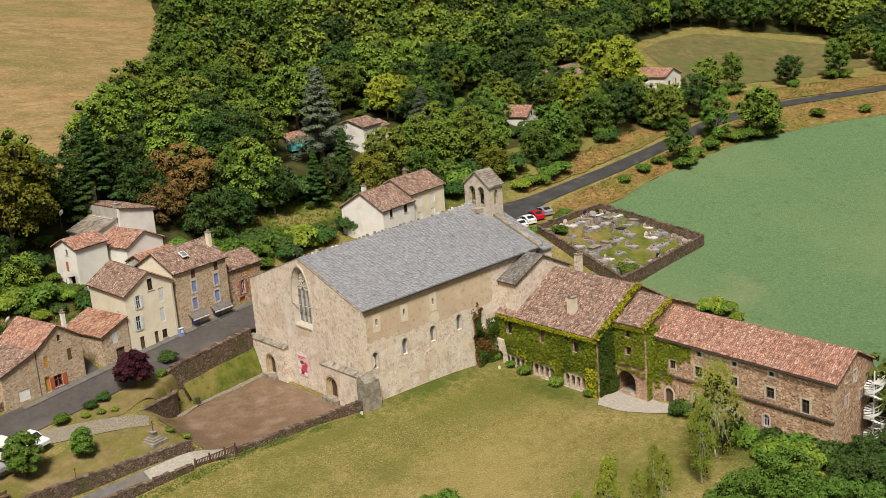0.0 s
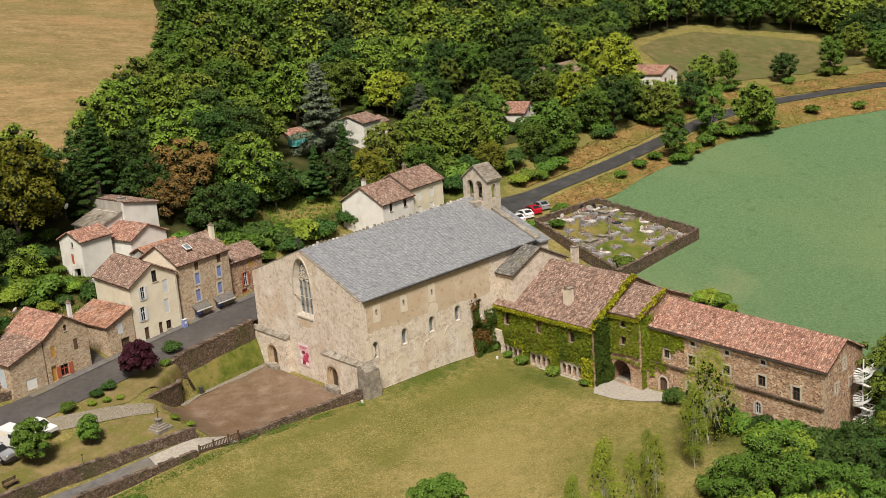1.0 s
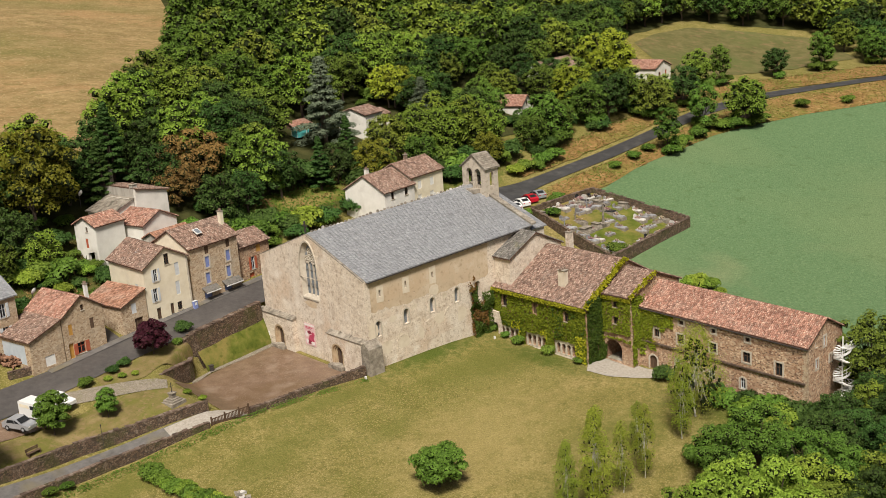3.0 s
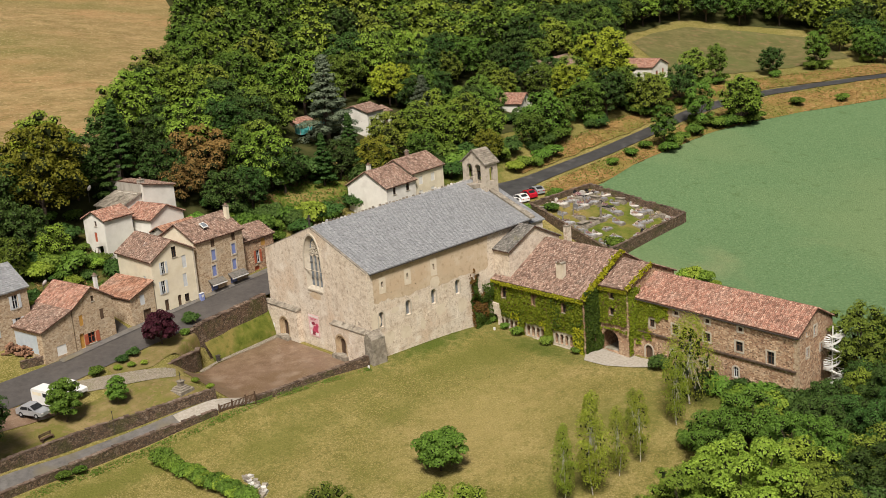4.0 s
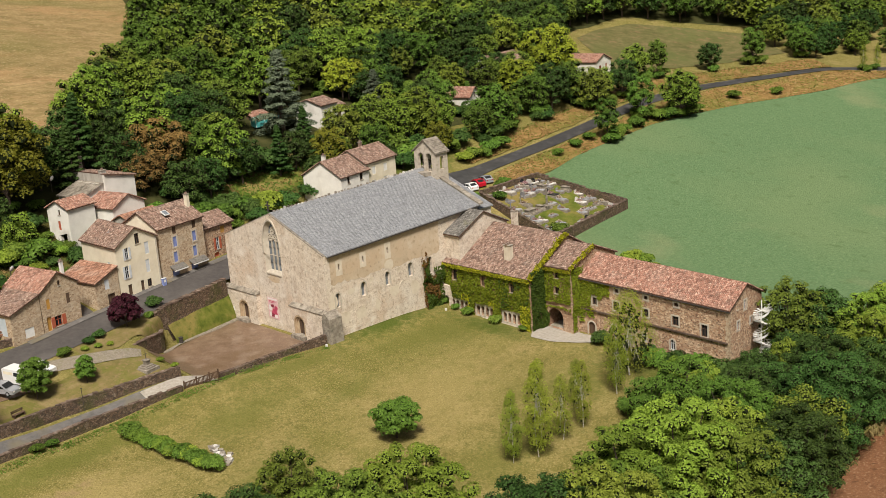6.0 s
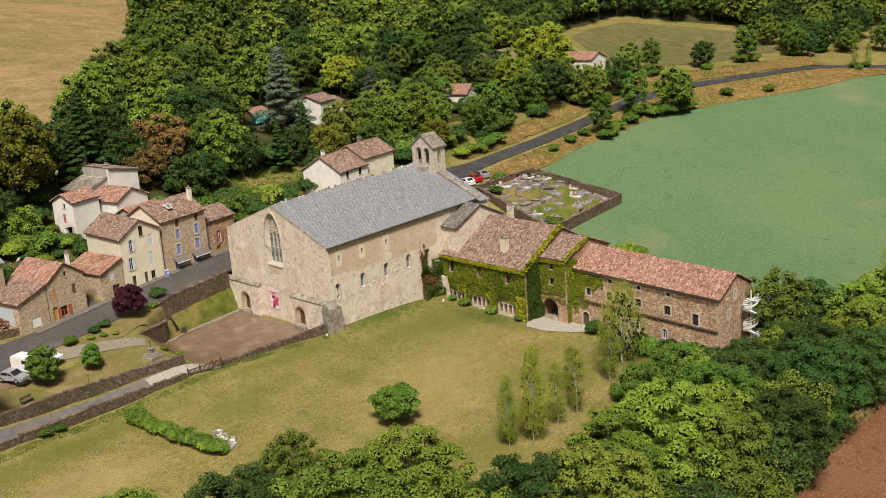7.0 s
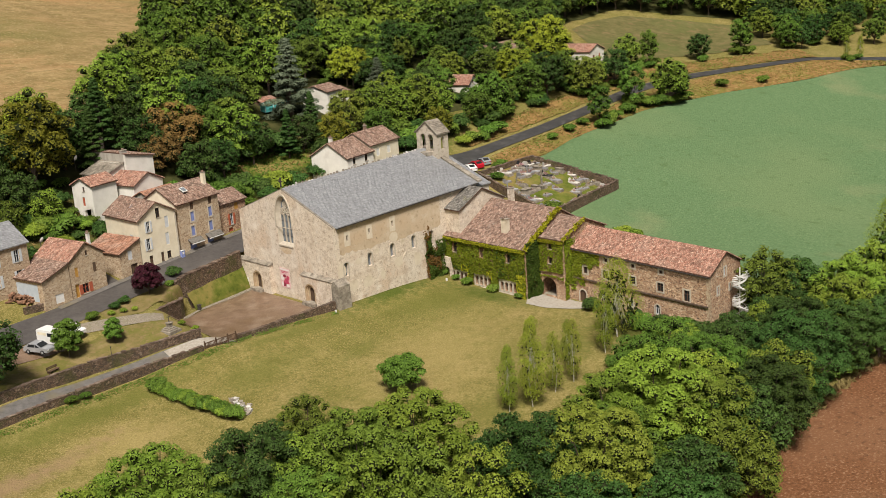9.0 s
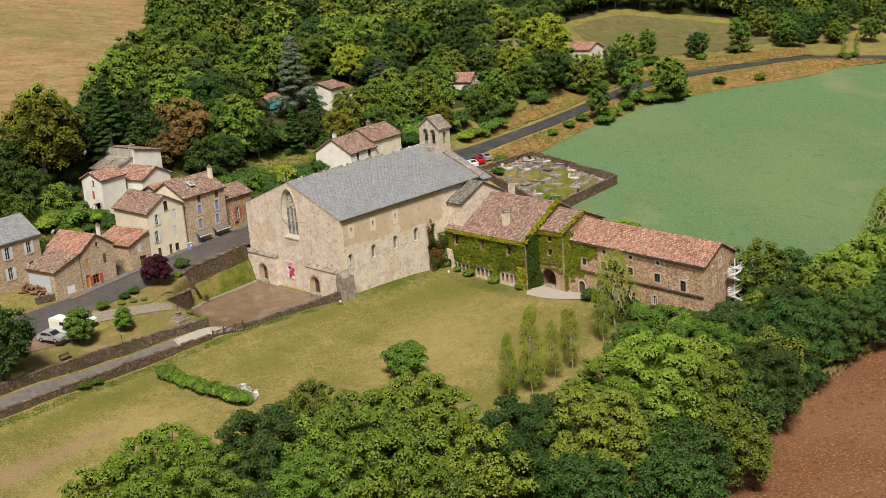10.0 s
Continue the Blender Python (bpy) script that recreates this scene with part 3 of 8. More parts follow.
def _solve():
    n = len(_P)
    r = np.hypot(_P[:, None, 0] - _P[None, :, 0], _P[:, None, 1] - _P[None, :, 1])
    A = np.zeros((n + 3, n + 3))
    A[:n, :n] = -np.sqrt(r * r + 4) + np.eye(n) * 1.0
    A[:n, n] = A[n, :n] = 1
    A[:n, n + 1] = A[n + 1, :n] = _P[:, 0]
    A[:n, n + 2] = A[n + 2, :n] = _P[:, 1]
    return np.linalg.solve(A, np.concatenate([_P[:, 2], [0, 0, 0]]))


_C = _solve()


def _ramp(v, a, b):
    s = np.clip((v - a) / (b - a), 0, 1)
    return s * s * (3 - 2 * s)


def road_south(x):
    """The y of the wall that holds the road up above the forecourt."""
    return 25.9 + .225 * x


def ground_z(x, y):
    x, y = np.asarray(x, float), np.asarray(y, float)
    z = np.full(np.broadcast(x, y).shape, _C[-3]) + _C[-2] * x + _C[-1] * y
    for (px, py, _), c in zip(_P, _C):
        z = z - c * np.sqrt((x - px) ** 2 + (y - py) ** 2 + 4)
    # forecourt, flat, below the road wall and the park terrace
    inside = _ramp(x, -24, -17) * (1 - _ramp(x, 34, 36)) * _ramp(y, .2, 1.2) * (1 - _ramp(y - road_south(np.minimum(x, 1.5)), -.15, .35))
    inside = inside * _ramp((x + 13) * .53 - (y - 23) * .848 - .06 * (12 - np.minimum(np.abs(x + 19), 12)), -.4, .4)
    z = z * (1 - inside) + (-.3 - .012 * (x + 10)) * inside
    return z
# -- end terrain --


def gz(x, y):
    return float(ground_z(x, y))


# ---- ground ----
def spaced(stops):
    out = []
    for a, b, step in stops:
        n = round((b - a) / step)
        out += [a + (b - a) * k / n for k in range(n)]
    return np.array(out + [stops[-1][1]])


def build_ground():
    gx = spaced([(-420, -120, 15), (-120, -66, 3), (-66, 84, 1.0), (84, 200, 3), (200, 640, 16)])
    gy = spaced([(-400, -100, 15), (-100, -56, 3), (-56, 48, 1.0), (48, 140, 3), (140, 700, 16)])
    X, Y = np.meshgrid(gx, gy)
    Z = ground_z(X, Y)
    nx, ny = len(gx), len(gy)
    verts = np.stack([X.ravel(), Y.ravel(), Z.ravel()], 1).tolist()
    faces = [(j * nx + i, j * nx + i + 1, (j + 1) * nx + i + 1, (j + 1) * nx + i) for j in range(ny - 1) for i in range(nx - 1)]
    ob = mesh_part("ground", verts, faces, M["grass"])
    for p in ob.data.polygons:
        p.use_smooth = True
    return tagged(ob, "dry late summer grass over sloping valley ground", "ground", kind="structure")


ground = build_ground()


def ribbon(name, pts, mat, label, category, lift=.05, kind="structure", zs=None, thick=0.0):
    """A strip on the ground along [(x, y, half width)], resampled finely."""
    rows, verts, faces = [], [], []
    for (ax, ay, aw), (bx, by, bw) in zip(pts, pts[1:]):
        n = max(2, round(math.hypot(bx - ax, by - ay) / 1.5))
        rows += [(ax + (bx - ax) * k / n, ay + (by - ay) * k / n, aw + (bw - aw) * k / n) for k in range(n)]
    rows.append(pts[-1])
    R = np.array(rows)
    for _ in range(3):
        R[1:-1] = (R[:-2] + 2 * R[1:-1] + R[2:]) / 4
    T = np.gradient(R[:, :2], axis=0)
    T /= np.linalg.norm(T, axis=1)[:, None]
    cross = 5
    for (x, y, w), (tx, ty) in zip(R, T):
        for k in range(cross):
            s = (k / (cross - 1) * 2 - 1) * w
            px, py = x - ty * s, y + tx * s
            verts.append((px, py, gz(px, py) + lift))
    for i in range(len(R) - 1):
        for k in range(cross - 1):
            a = i * cross + k
            faces.append((a, a + cross, a + cross + 1, a + 1))
    ob = mesh_part(name, verts, faces, mat)
    return tagged(ob, label, category, kind=kind)


# ---- south range ----
def box_house(name, label, m, w, d, eave, rise, along, wall_mat, roof_mat, base=-3.0, over=.3, tile=(.25, .36), seed=5, openings=(), cat="house", thick=.5, glass="glass_dark", left_mat=None, flip=False):
    """A house with its front at y = 0, x from 0 to w, depth d; along: the ridge runs along "x" or "y"."""
    hs = thing(name, label, cat, m)
    faces = {"front": Matrix(), "right": pose(w, 0, 0, 0, 0, 90), "back": pose(w, d, 0, 0, 0, 180), "left": pose(0, d, 0, 0, 0, -90)}
    for f, fm in faces.items():
        ln = w if f in ("front", "back") else d
        gable = (along == "y") == (f in ("front", "back"))
        u0, u1 = (0, ln) if f in ("front", "back") else (thick, ln - thick)
        outer = [(u0, base), (u1, base), (u1, eave)]
        if along == "mono":
            outer = [(u0, base), (u1, base), (u1, eave), (u0, eave)]
            hl, hr = (eave + rise, eave) if flip else (eave, eave + rise)
            tops = {"front": (hr, hl), "right": (hr, hr), "back": (hl, hr), "left": (hl, hl)}[f]
            outer[2], outer[3] = (u1, tops[0]), (u0, tops[1])
        elif gable:
            slope = rise / (ln / 2)
            outer = [(u0, base), (u1, base), (u1, eave + slope * (ln - u1)), (ln / 2, eave + rise), (u0, eave + slope * u0)]
        else:
            outer.append((u0, eave))
        holes = []
        for o in openings:
            if o["face"] != f:
                continue
            poly = arch(o["u"], o["v"], o["w"], o["h"]) if o.get("arch") else rect(o["u"] - o["w"] / 2, o["v"], o["u"] + o["w"] / 2, o["v"] + o["h"])
            holes.append(poly)
            fit_opening(hs, o, poly, fm, thick, glass)
        part("wall", wall_bm(outer, holes, thick, fm), M[left_mat] if left_mat and f == "left" else wall_mat, hs)
    o = over
    if along == "mono":
        s = rise / w
        slopes = [((-o, d + o, eave - s * o), (-o, -o, eave - s * o), (w + .02, -o, eave + rise), (w + .02, d + o, eave + rise))]
        if flip:
            slopes = [((w + o, -o, eave - s * o), (w + o, d + o, eave - s * o), (-.02, d + o, eave + rise), (-.02, -o, eave + rise))]
    elif along == "x":
        s = rise / (d / 2)
        slopes = [((-o, -o, eave - s * o), (w + o, -o, eave - s * o), (w + o, d / 2, eave + rise), (-o, d / 2, eave + rise)),
                  ((w + o, d + o, eave - s * o), (-o, d + o, eave - s * o), (-o, d / 2, eave + rise), (w + o, d / 2, eave + rise))]
    else:
        s = rise / (w / 2)
        slopes = [((-o, d + o, eave - s * o), (-o, -o, eave - s * o), (w / 2, -o, eave + rise), (w / 2, d + o, eave + rise)),
                  ((w + o, -o, eave - s * o), (w + o, d + o, eave - s * o), (w / 2, d + o, eave + rise), (w / 2, -o, eave + rise))]
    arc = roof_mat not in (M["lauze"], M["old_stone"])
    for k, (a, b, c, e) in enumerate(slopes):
        # under clay tiles the slab is coloured dark, as shade in their gaps
        roof_slab("roof", a, b, c, e, M["tile_gap_shade"] if arc else roof_mat, hs, .12)
        up = Vector((0, 0, .12))
        tile_field("tile_covering" if arc else "slate_covering", Vector(a) + up, Vector(b) + up, Vector(c) + up, Vector(e) + up, roof_mat, hs, *tile, lift=.05 if arc else .035, arc=arc, seed=seed + k)
    return hs


def fit_opening(hs, o, poly, fm, thick, glass):
    """The frame, pane, sill, surround and shutters of one opening."""
    u, v, w, h = o["u"], o["v"], o["w"], o["h"]
    kind = o.get("kind", "window")
    if kind == "open":
        return
    if kind == "door":
        d = pane("door", poly, .2, M[o.get("mat", "wood_dark")], hs, fm, .07)
    elif kind == "shut":
        pane("shutter", poly, .06, M[o.get("mat", "wood_dark")], hs, fm, .06)
    else:
        g = pane("window", poly, .2, M[glass], hs, fm, .04)
        bm = boxes((u - w / 2, .14, v, u - w / 2 + .08, .2, v + h), (u + w / 2 - .08, .14, v, u + w / 2, .2, v + h), (u - .04, .14, v, u + .04, .2, v + h), (u - w / 2, .14, v + h * .6, u + w / 2, .2, v + h * .6 + .06),
                   (u - w / 2, .14, v, u + w / 2, .2, v + .08), (u - w / 2, .14, v + h - .08, u + w / 2, .2, v + h))
        bm.transform(fm)
        part("window_frame", bm, M[o.get("frame", "shutter_pale")], g)
        bm = boxes((u - w / 2 - .12, -.08, v - .1, u + w / 2 + .12, .14, v))
        bm.transform(fm)
        part("window_sill", bm, M["quoin"], g)
    if o.get("surround"):
        s = .22
        if o.get("arch"):
            out = arch(u, v - .02, w + 2 * s, h + s + .02)
            bm = wall_bm(out, [arch(u, v - .01, w, h)], .06, fm @ pose(0, -.06, 0))
        else:
            bm = wall_bm(rect(u - w / 2 - s, v - s, u + w / 2 + s, v + h + s), [rect(u - w / 2, v, u + w / 2, v + h)], .05, fm @ pose(0, -.05, 0))
        part("surround", bm, M["quoin"], hs, "pale dressed stone surround")
    if o.get("shutters"):
        for side in (-1, 1):
            c = u + side * (w / 2 + w / 4 + .02)
            bm = boxes((c - w / 4, -.07, v, c + w / 4, -.015, v + h), (c - w / 4 + .03, -.095, v + h * .2, c + w / 4 - .03, -.07, v + h * .26), (c - w / 4 + .03, -.095, v + h * .74, c + w / 4 - .03, -.07, v + h * .8))
            bm.transform(fm)
            part("shutter", bm, M[o["shutters"]], hs)



def shear(th, k):
    """Lets a long building's courses fall by k per metre of its length."""
    m = Matrix.Identity(4)
    m[2][0] = -k
    done = set()
    for o in th.children_recursive:
        if o.data.name not in done:
            done.add(o.data.name)
            o.data.transform(m)


def skew(th, k):
    """Sets a house's sides askew: each point shifts along its front by k per metre of depth."""
    m = Matrix.Identity(4)
    m[0][1] = k
    for me in {o.data for o in th.children_recursive}:
        me.transform(m)


def win(face, u, v, w, h, **kw):
    return dict(face=face, u=u, v=v, w=w, h=h, **kw)


def chimney(name, x, y, z, w, d, h, mat, label, pots=1, turn=0):
    c = thing(name, label, "chimney", pose(x, y, z, 0, 0, turn))
    part("shaft", boxes((-w / 2, -d / 2, -1.2, w / 2, d / 2, h)), mat, c)
    part("cap", boxes((-w / 2 - .08, -d / 2 - .08, h, w / 2 + .08, d / 2 + .08, h + .1)), M["old_stone"], c)
    for k in range(pots):
        px = (k - (pots - 1) / 2) * .45
        part("pot", boxes((px - .14, -.16, h + .1, px + .14, .16, h + .4)), M["tile_brown"], c)
    return c


def stone_wall(name, pts, zbot, thick, mat, label, seed=1, rough=.08, cap=True):
    """A masonry wall along [(x, y, top)], with an uneven top; zbot: how far its foot lies under its top."""
    rnd = random.Random(seed)
    st = thing(name, label, "wall", kind="structure")
    rows = []
    for (ax, ay, az), (bx, by, bz) in zip(pts, pts[1:]):
        n = max(1, round(math.hypot(bx - ax, by - ay) / .7))
        rows += [(ax + (bx - ax) * k / n, ay + (by - ay) * k / n, az + (bz - az) * k / n) for k in range(n)]
    rows.append(pts[-1])
    R = np.array(rows)
    T = np.gradient(R[:, :2], axis=0)
    T /= np.linalg.norm(T, axis=1)[:, None]
    verts, faces = [], []
    for (x, y, z), (tx, ty) in zip(R, T):
        z += rnd.uniform(-rough, rough)
        h = thick / 2
        for s, zz in ((-h, z - zbot), (-h * .95, z), (h * .95, z), (h, z - zbot)):
            verts.append((x - ty * s, y + tx * s, zz))
    for i in range(len(R) - 1):
        a = i * 4
        for p, q in ((0, 1), (1, 2), (2, 3)):
            faces.append((a + p, a + q, a + 4 + q, a + 4 + p))
    e = (len(R) - 1) * 4
    faces += [(0, 3, 2, 1), (e, e + 1, e + 2, e + 3)]
    mesh_part("masonry", verts, faces, mat, st)
    if cap:
        for i in range(len(R) - 1):
            if rnd.random() < .12:
                continue
            (x, y, z), (tx, ty) = R[i], T[i]
            an = math.degrees(math.atan2(ty, tx)) + rnd.uniform(-5, 5)
            o = new("coping_stone", CAPS[rnd.randrange(4)])
            o.parent = st
            o.matrix_basis = pose(x + tx * .35, y + ty * .35, z + .02, rnd.uniform(-3, 3), rnd.uniform(-4, 4), an) @ Matrix.Diagonal((1, thick / .5, 1, 1))
    return st


CAPS = []
for k in range(4):
    r4 = random.Random(k)
    bm = boxes((-.3, -.27, -.05, .3, .27, .05 + .02 * k))
    for v in bm.verts:
        v.co += Vector((r4.uniform(-.05, .05), r4.uniform(-.05, .05), r4.uniform(-.03, .03)))
    me = bpy.data.meshes.new("coping_stone")
    bm.to_mesh(me)
    bm.free()
    me.materials.append(M["wall_cap"])
    CAPS.append(me)


def loft(name, A, B, mat, label, n=60, k=24, lift=.08):
    """A sheet on the ground between two edges given as points."""
    def even(P):
        P = np.array(P, float)
        s = np.concatenate([[0], np.cumsum(np.hypot(*np.diff(P, axis=0).T))])
        t = np.linspace(0, s[-1], n)
        Q = np.stack([np.interp(t, s, P[:, 0]), np.interp(t, s, P[:, 1])], 1)
        for _ in range(2):
            Q[1:-1] = (Q[:-2] + 2 * Q[1:-1] + Q[2:]) / 4
        return Q
    a, b = even(A), even(B)
    f = np.linspace(0, 1, k)[:, None, None] ** 1.3
    G = a[None] * (1 - f) + b[None] * f
    wob = np.array([[noise.noise((x * .25, y * .25, 0)) for x, y in G[0]], [noise.noise((x * .25, y * .25, 4)) for x, y in G[0]]]).T
    G[0] += wob * .8
    Z = ground_z(G[..., 0], G[..., 1]) + lift
    verts = np.concatenate([G, Z[..., None]], 2).reshape(-1, 3).tolist()
    faces = [(j * n + i, j * n + i + 1, (j + 1) * n + i + 1, (j + 1) * n + i) for j in range(k - 1) for i in range(n - 1)]
    ob = mesh_part(name, verts, faces, mat)
    for p in ob.data.polygons:
        p.use_smooth = True
    if sum(p.normal.z for p in ob.data.polygons) < 0:
        ob.data.flip_normals()
    return tagged(ob, label, "field", kind="structure")


def leaves_on(m, areas, holes, density, size, seed, depth=.18):
    """Leaf blades over areas (u0, v0, u1, v1) of a wall face, leaving its openings free. Returns vertices in fours."""
    rng = np.random.default_rng(seed)
    out = []
    for u0, v0, u1, v1 in areas:
        n = int((u1 - u0) * (v1 - v0) * density)
        u, v = rng.uniform(u0, u1, n), rng.uniform(v0, v1, n)
        keep = np.ones(n, bool)
        for a, b, c, e in holes:
            keep &= ~((u > a) & (u < c) & (v > b) & (v < e))
        lump = np.array([noise.noise((a * .5, b * .5, seed)) for a, b in zip(u, v)])
        y = -.05 - depth * np.clip(.5 + lump, 0, 1) - rng.uniform(0, .08, n)
        P = np.stack([u, y, v], 1)[keep]
        k = len(P)
        nr = np.stack([rng.normal(0, .45, k), np.full(k, -1.0), rng.normal(.35, .45, k)], 1)
        nr /= np.linalg.norm(nr, axis=1)[:, None]
        a = np.cross(nr, rng.normal(size=(k, 3)))
        a /= np.linalg.norm(a, axis=1)[:, None]
        b = np.cross(nr, a)
        s = size * rng.uniform(.6, 1.4, k)[:, None]
        q = np.stack([P - a * s, P - b * s * .75, P + a * s, P + b * s * .75], 1).reshape(-1, 3)
        R = np.array(m.to_3x3())
        out.append(q @ R.T + np.array(m.translation))
    return np.concatenate(out)


def blades(name, V, mat, parent):
    ob = mesh_part(name, V.tolist(), np.arange(len(V)).reshape(-1, 4).tolist(), mat, parent)
    return tagged(ob, kind="stuff")


M["lauze_old"] = material("mossy dark stone slate", [(.25, (.10, .095, .085)), (.5, (.17, .16, .145)), (.75, (.27, .25, .225))], 2.0, bump=.4, island=.35, patches=[(.5, .54, .68, (.13, .125, .06), .6)])
# ---- abbey church ----
W, L, EAVE, RIDGE, TH = 25.0, 31.7, 13.0, 17.8, 1.0
WEST = pose(0, W, 0, 0, 0, -90)


def pane(name, poly, depth, mat, parent, m, thick=.05):
    return part(name, wall_bm(poly, [], thick, m @ pose(0, depth, 0)), mat, parent)


def roof_slab(name, a, b, c, d, mat, parent, thick=.14):
    bm = bmesh.new()
    lo = [bm.verts.new(Vector(p)) for p in (a, b, c, d)]
    hi = [bm.verts.new(Vector(p) + Vector((0, 0, thick))) for p in (a, b, c, d)]
    bm.faces.new(lo[::-1])
    bm.faces.new(hi)
    for i in range(4):
        j = (i + 1) % 4
        bm.faces.new([lo[i], lo[j], hi[j], hi[i]])
    bmesh.ops.recalc_face_normals(bm, faces=bm.faces)
    return part(name, bm, mat, parent)


def ring(m, uc, v0, w, h, grow, depth, thick):
    return wall_bm(arch(uc, v0 - .04, w + 2 * grow, h + grow + .04), [arch(uc, v0 - .02, w, h + .02)], thick, m @ pose(0, depth, 0))


def blob(u, v, w, h, seed, n=18):
    """A ragged closed outline about a middle, of given half width and height."""
    rg = random.Random(seed)
    return [(u + w * math.cos(2 * math.pi * k / n) * rg.uniform(.7, 1.15), v + h * math.sin(2 * math.pi * k / n) * rg.uniform(.7, 1.15)) for k in range(n)]


def build_portal(ch, uc, v0, w, h):
    """A round-arched doorway in three recessed orders, with a timber door."""
    m = WEST
    for k in range(3):
        g = .26 * (2 - k)
        part("archivolt", ring(m, uc, v0, w + 2 * g, h + g, .3, -.78 + .17 * k, .17), M["portal_stone"], ch)
    d = pane("door", arch(uc, v0, w + .5, h + .25), -.27, M["wood_dark"], ch, m, .08)
    bm = boxes((uc - .03, -.3, v0, uc + .03, -.27, v0 + h))
    bm.transform(m)
    part("door_strip", bm, M["iron"], d)
    bm = boxes((uc - 1.5, -1.5, -1.2, uc + 1.5, -.003, v0))
    bm.transform(m)
    part("threshold", bm, M["old_stone"], ch)


def build_church():
    ch = thing("church", "large pale stone abbey church with a grey slate roof", "church")
    stone = M["church_stone"]
    tall = pointed(12.45, 8.5, 4.0, 8.2)
    glazed = pointed(12.55, 8.9, 3.0, 7.45)
    ports = ((4.3, .15, 1.15, 2.3), (18.6, .25, 1.25, 2.3))
    cut = [arch(u, v - .02, w + 1.56, h + .78) for u, v, w, h in ports]
    inner = [arch(u, v - .02, w + .5, h + .25) for u, v, w, h in ports]
    slots = [rect(W - 2.9, 4.9, W - 2.6, 5.6), rect(15.5, 10.3, 15.75, 11.0), rect(20.2, 9.6, 20.4, 10.2), rect(6.2, 9.8, 6.4, 10.3)]
    part("wall", wall_bm([(0, -1.5), (W, -1.5), (W, EAVE), (W / 2, RIDGE - .02), (0, EAVE)], [tall, *inner, *slots], TH, WEST), stone, ch)
    # thickened feet of the west front, with the portals in them
    part("wall", wall_bm(rect(-.7, -1.5, 7.9, 4.5), cut[:1], .797, WEST @ pose(0, -.8, 0)), stone, ch)
    part("wall", wall_bm(rect(16.5, -1.5, W - .2, 4.4), cut[1:], .797, WEST @ pose(0, -.8, 0)), stone, ch)
    for u0, u1, z in ((-.85, 8.05, 4.5), (16.3, W - .3, 4.4)):
        n = round((u1 - u0) / .8)
        for k in range(n):
            a, b = u0 + (u1 - u0) * k / n + .02, u0 + (u1 - u0) * (k + 1) / n - .02
            bm = bmesh.new()
            vs = box(bm, a, -.9, z, b, -.003, z + .1)
            for i in (6, 7):
                vs[i].co.z += .3 + .06 * (k % 3)
            bm.transform(WEST)
            part("coping_stone", bm, M["old_stone"], ch)
    # corner buttresses
    for x0, y0, x1, y1, z in ((-1.0, -1.15, 1.3, -.003, 4.9), (-1.0, -.003, -.003, .55, 4.9), (-1.1, W + .003, .9, W + 1.0, 4.2)):
        bm = bmesh.new()
        vs = box(bm, x0, y0, -1.5, x1, y1, z)
        for i, v in enumerate(vs):
            if i >= 4 and (abs(v.co.y) > .1 and v.co.y < 1 or v.co.y > W + .5):
                v.co.z -= .9
            if i < 4:
                v.co.x += -.12 if v.co.x < 0 else .1
                v.co.y += -.12 if v.co.y < -.5 else 0
        part("buttress", bm, M["old_stone"], ch, "weathered lichened stone buttress")
    lower = [(1.85, 4.85), (6.8, 5.15), (11.6, 5.35), (16.3, 5.46)]
    holes = [arch(x, z, .9, 2.2) for x, z in lower] + [arch(20.4, 4.8, 1.0, 2.6)]
    SLITS = ((2.55, 10.35), (7.1, 10.3), (12.0, 10.3))
    slits = [rect(x - .17, z, x + .17, z + .9) for x, z in SLITS]
    # put-log holes left by the scaffolds
    rr = random.Random(4)
    putlogs = []
    for z in (3.1, 6.4, 9.3, 12.2):
        for k in range(9):
            x = 3.9 + k * 2.15 + rr.uniform(-.3, .3)
            zz = z + rr.uniform(-.2, .2)
            if all(abs(x - a[0]) > .9 for a in lower) and all(abs(x - b) > .8 for b in (2.55, 7.1, 12.0)) and rr.random() < .6:
                putlogs.append(rect(x - .07, zz, x + .07, zz + .18))
    part("wall", wall_bm(rect(TH, -1.5, L - TH, EAVE), holes + slits + putlogs, TH), stone, ch)
    part("wall", wall_bm(rect(TH, -1.5, L - TH, EAVE), [], TH, pose(L, W, 0, 0, 0, 180)), stone, ch)
    part("wall", wall_bm([(0, -1.5), (W, -1.5), (W, EAVE), (W / 2, RIDGE), (0, EAVE)], [], TH, pose(L, 0, 0, 0, 0, 90)), stone, ch)
    # patches of pale plaster round the slits
    for (x, z), a, b in zip(SLITS, (-.75, -.7, -.75), (.55, .6, .75)):
        bm = wall_bm([(x - .62, z + a), (x + .6, z - .1 + a), (x + .62, z + .9 + b), (x - .56, z + .95 + b)], [rect(x - .17, z, x + .17, z + .9)], .035, pose(0, -.038, 0))
        part("plaster_patch", bm, M["plaster"], ch)
        pane("slit", rect(x - .17, z, x + .17, z + .9), .4, M["glass_dark"], ch, Matrix())
    part("plaster_patch", wall_bm(blob(12.1, 8.55, 1.0, .85, 3), [], .03, pose(0, -.032, 0)), M["plaster"], ch)
    # an old coat of tan render over the upper courses, its lower edge ragged
    rg = random.Random(15)
    low_edge = [(.9 + k * .62, 8.35 + .25 * math.sin(k * .55) + rg.uniform(-.22, .22) - .02 * k) for k in range(36)]
    coat = low_edge + [(low_edge[-1][0] + .2, EAVE - .12), (.9, EAVE - .12)]
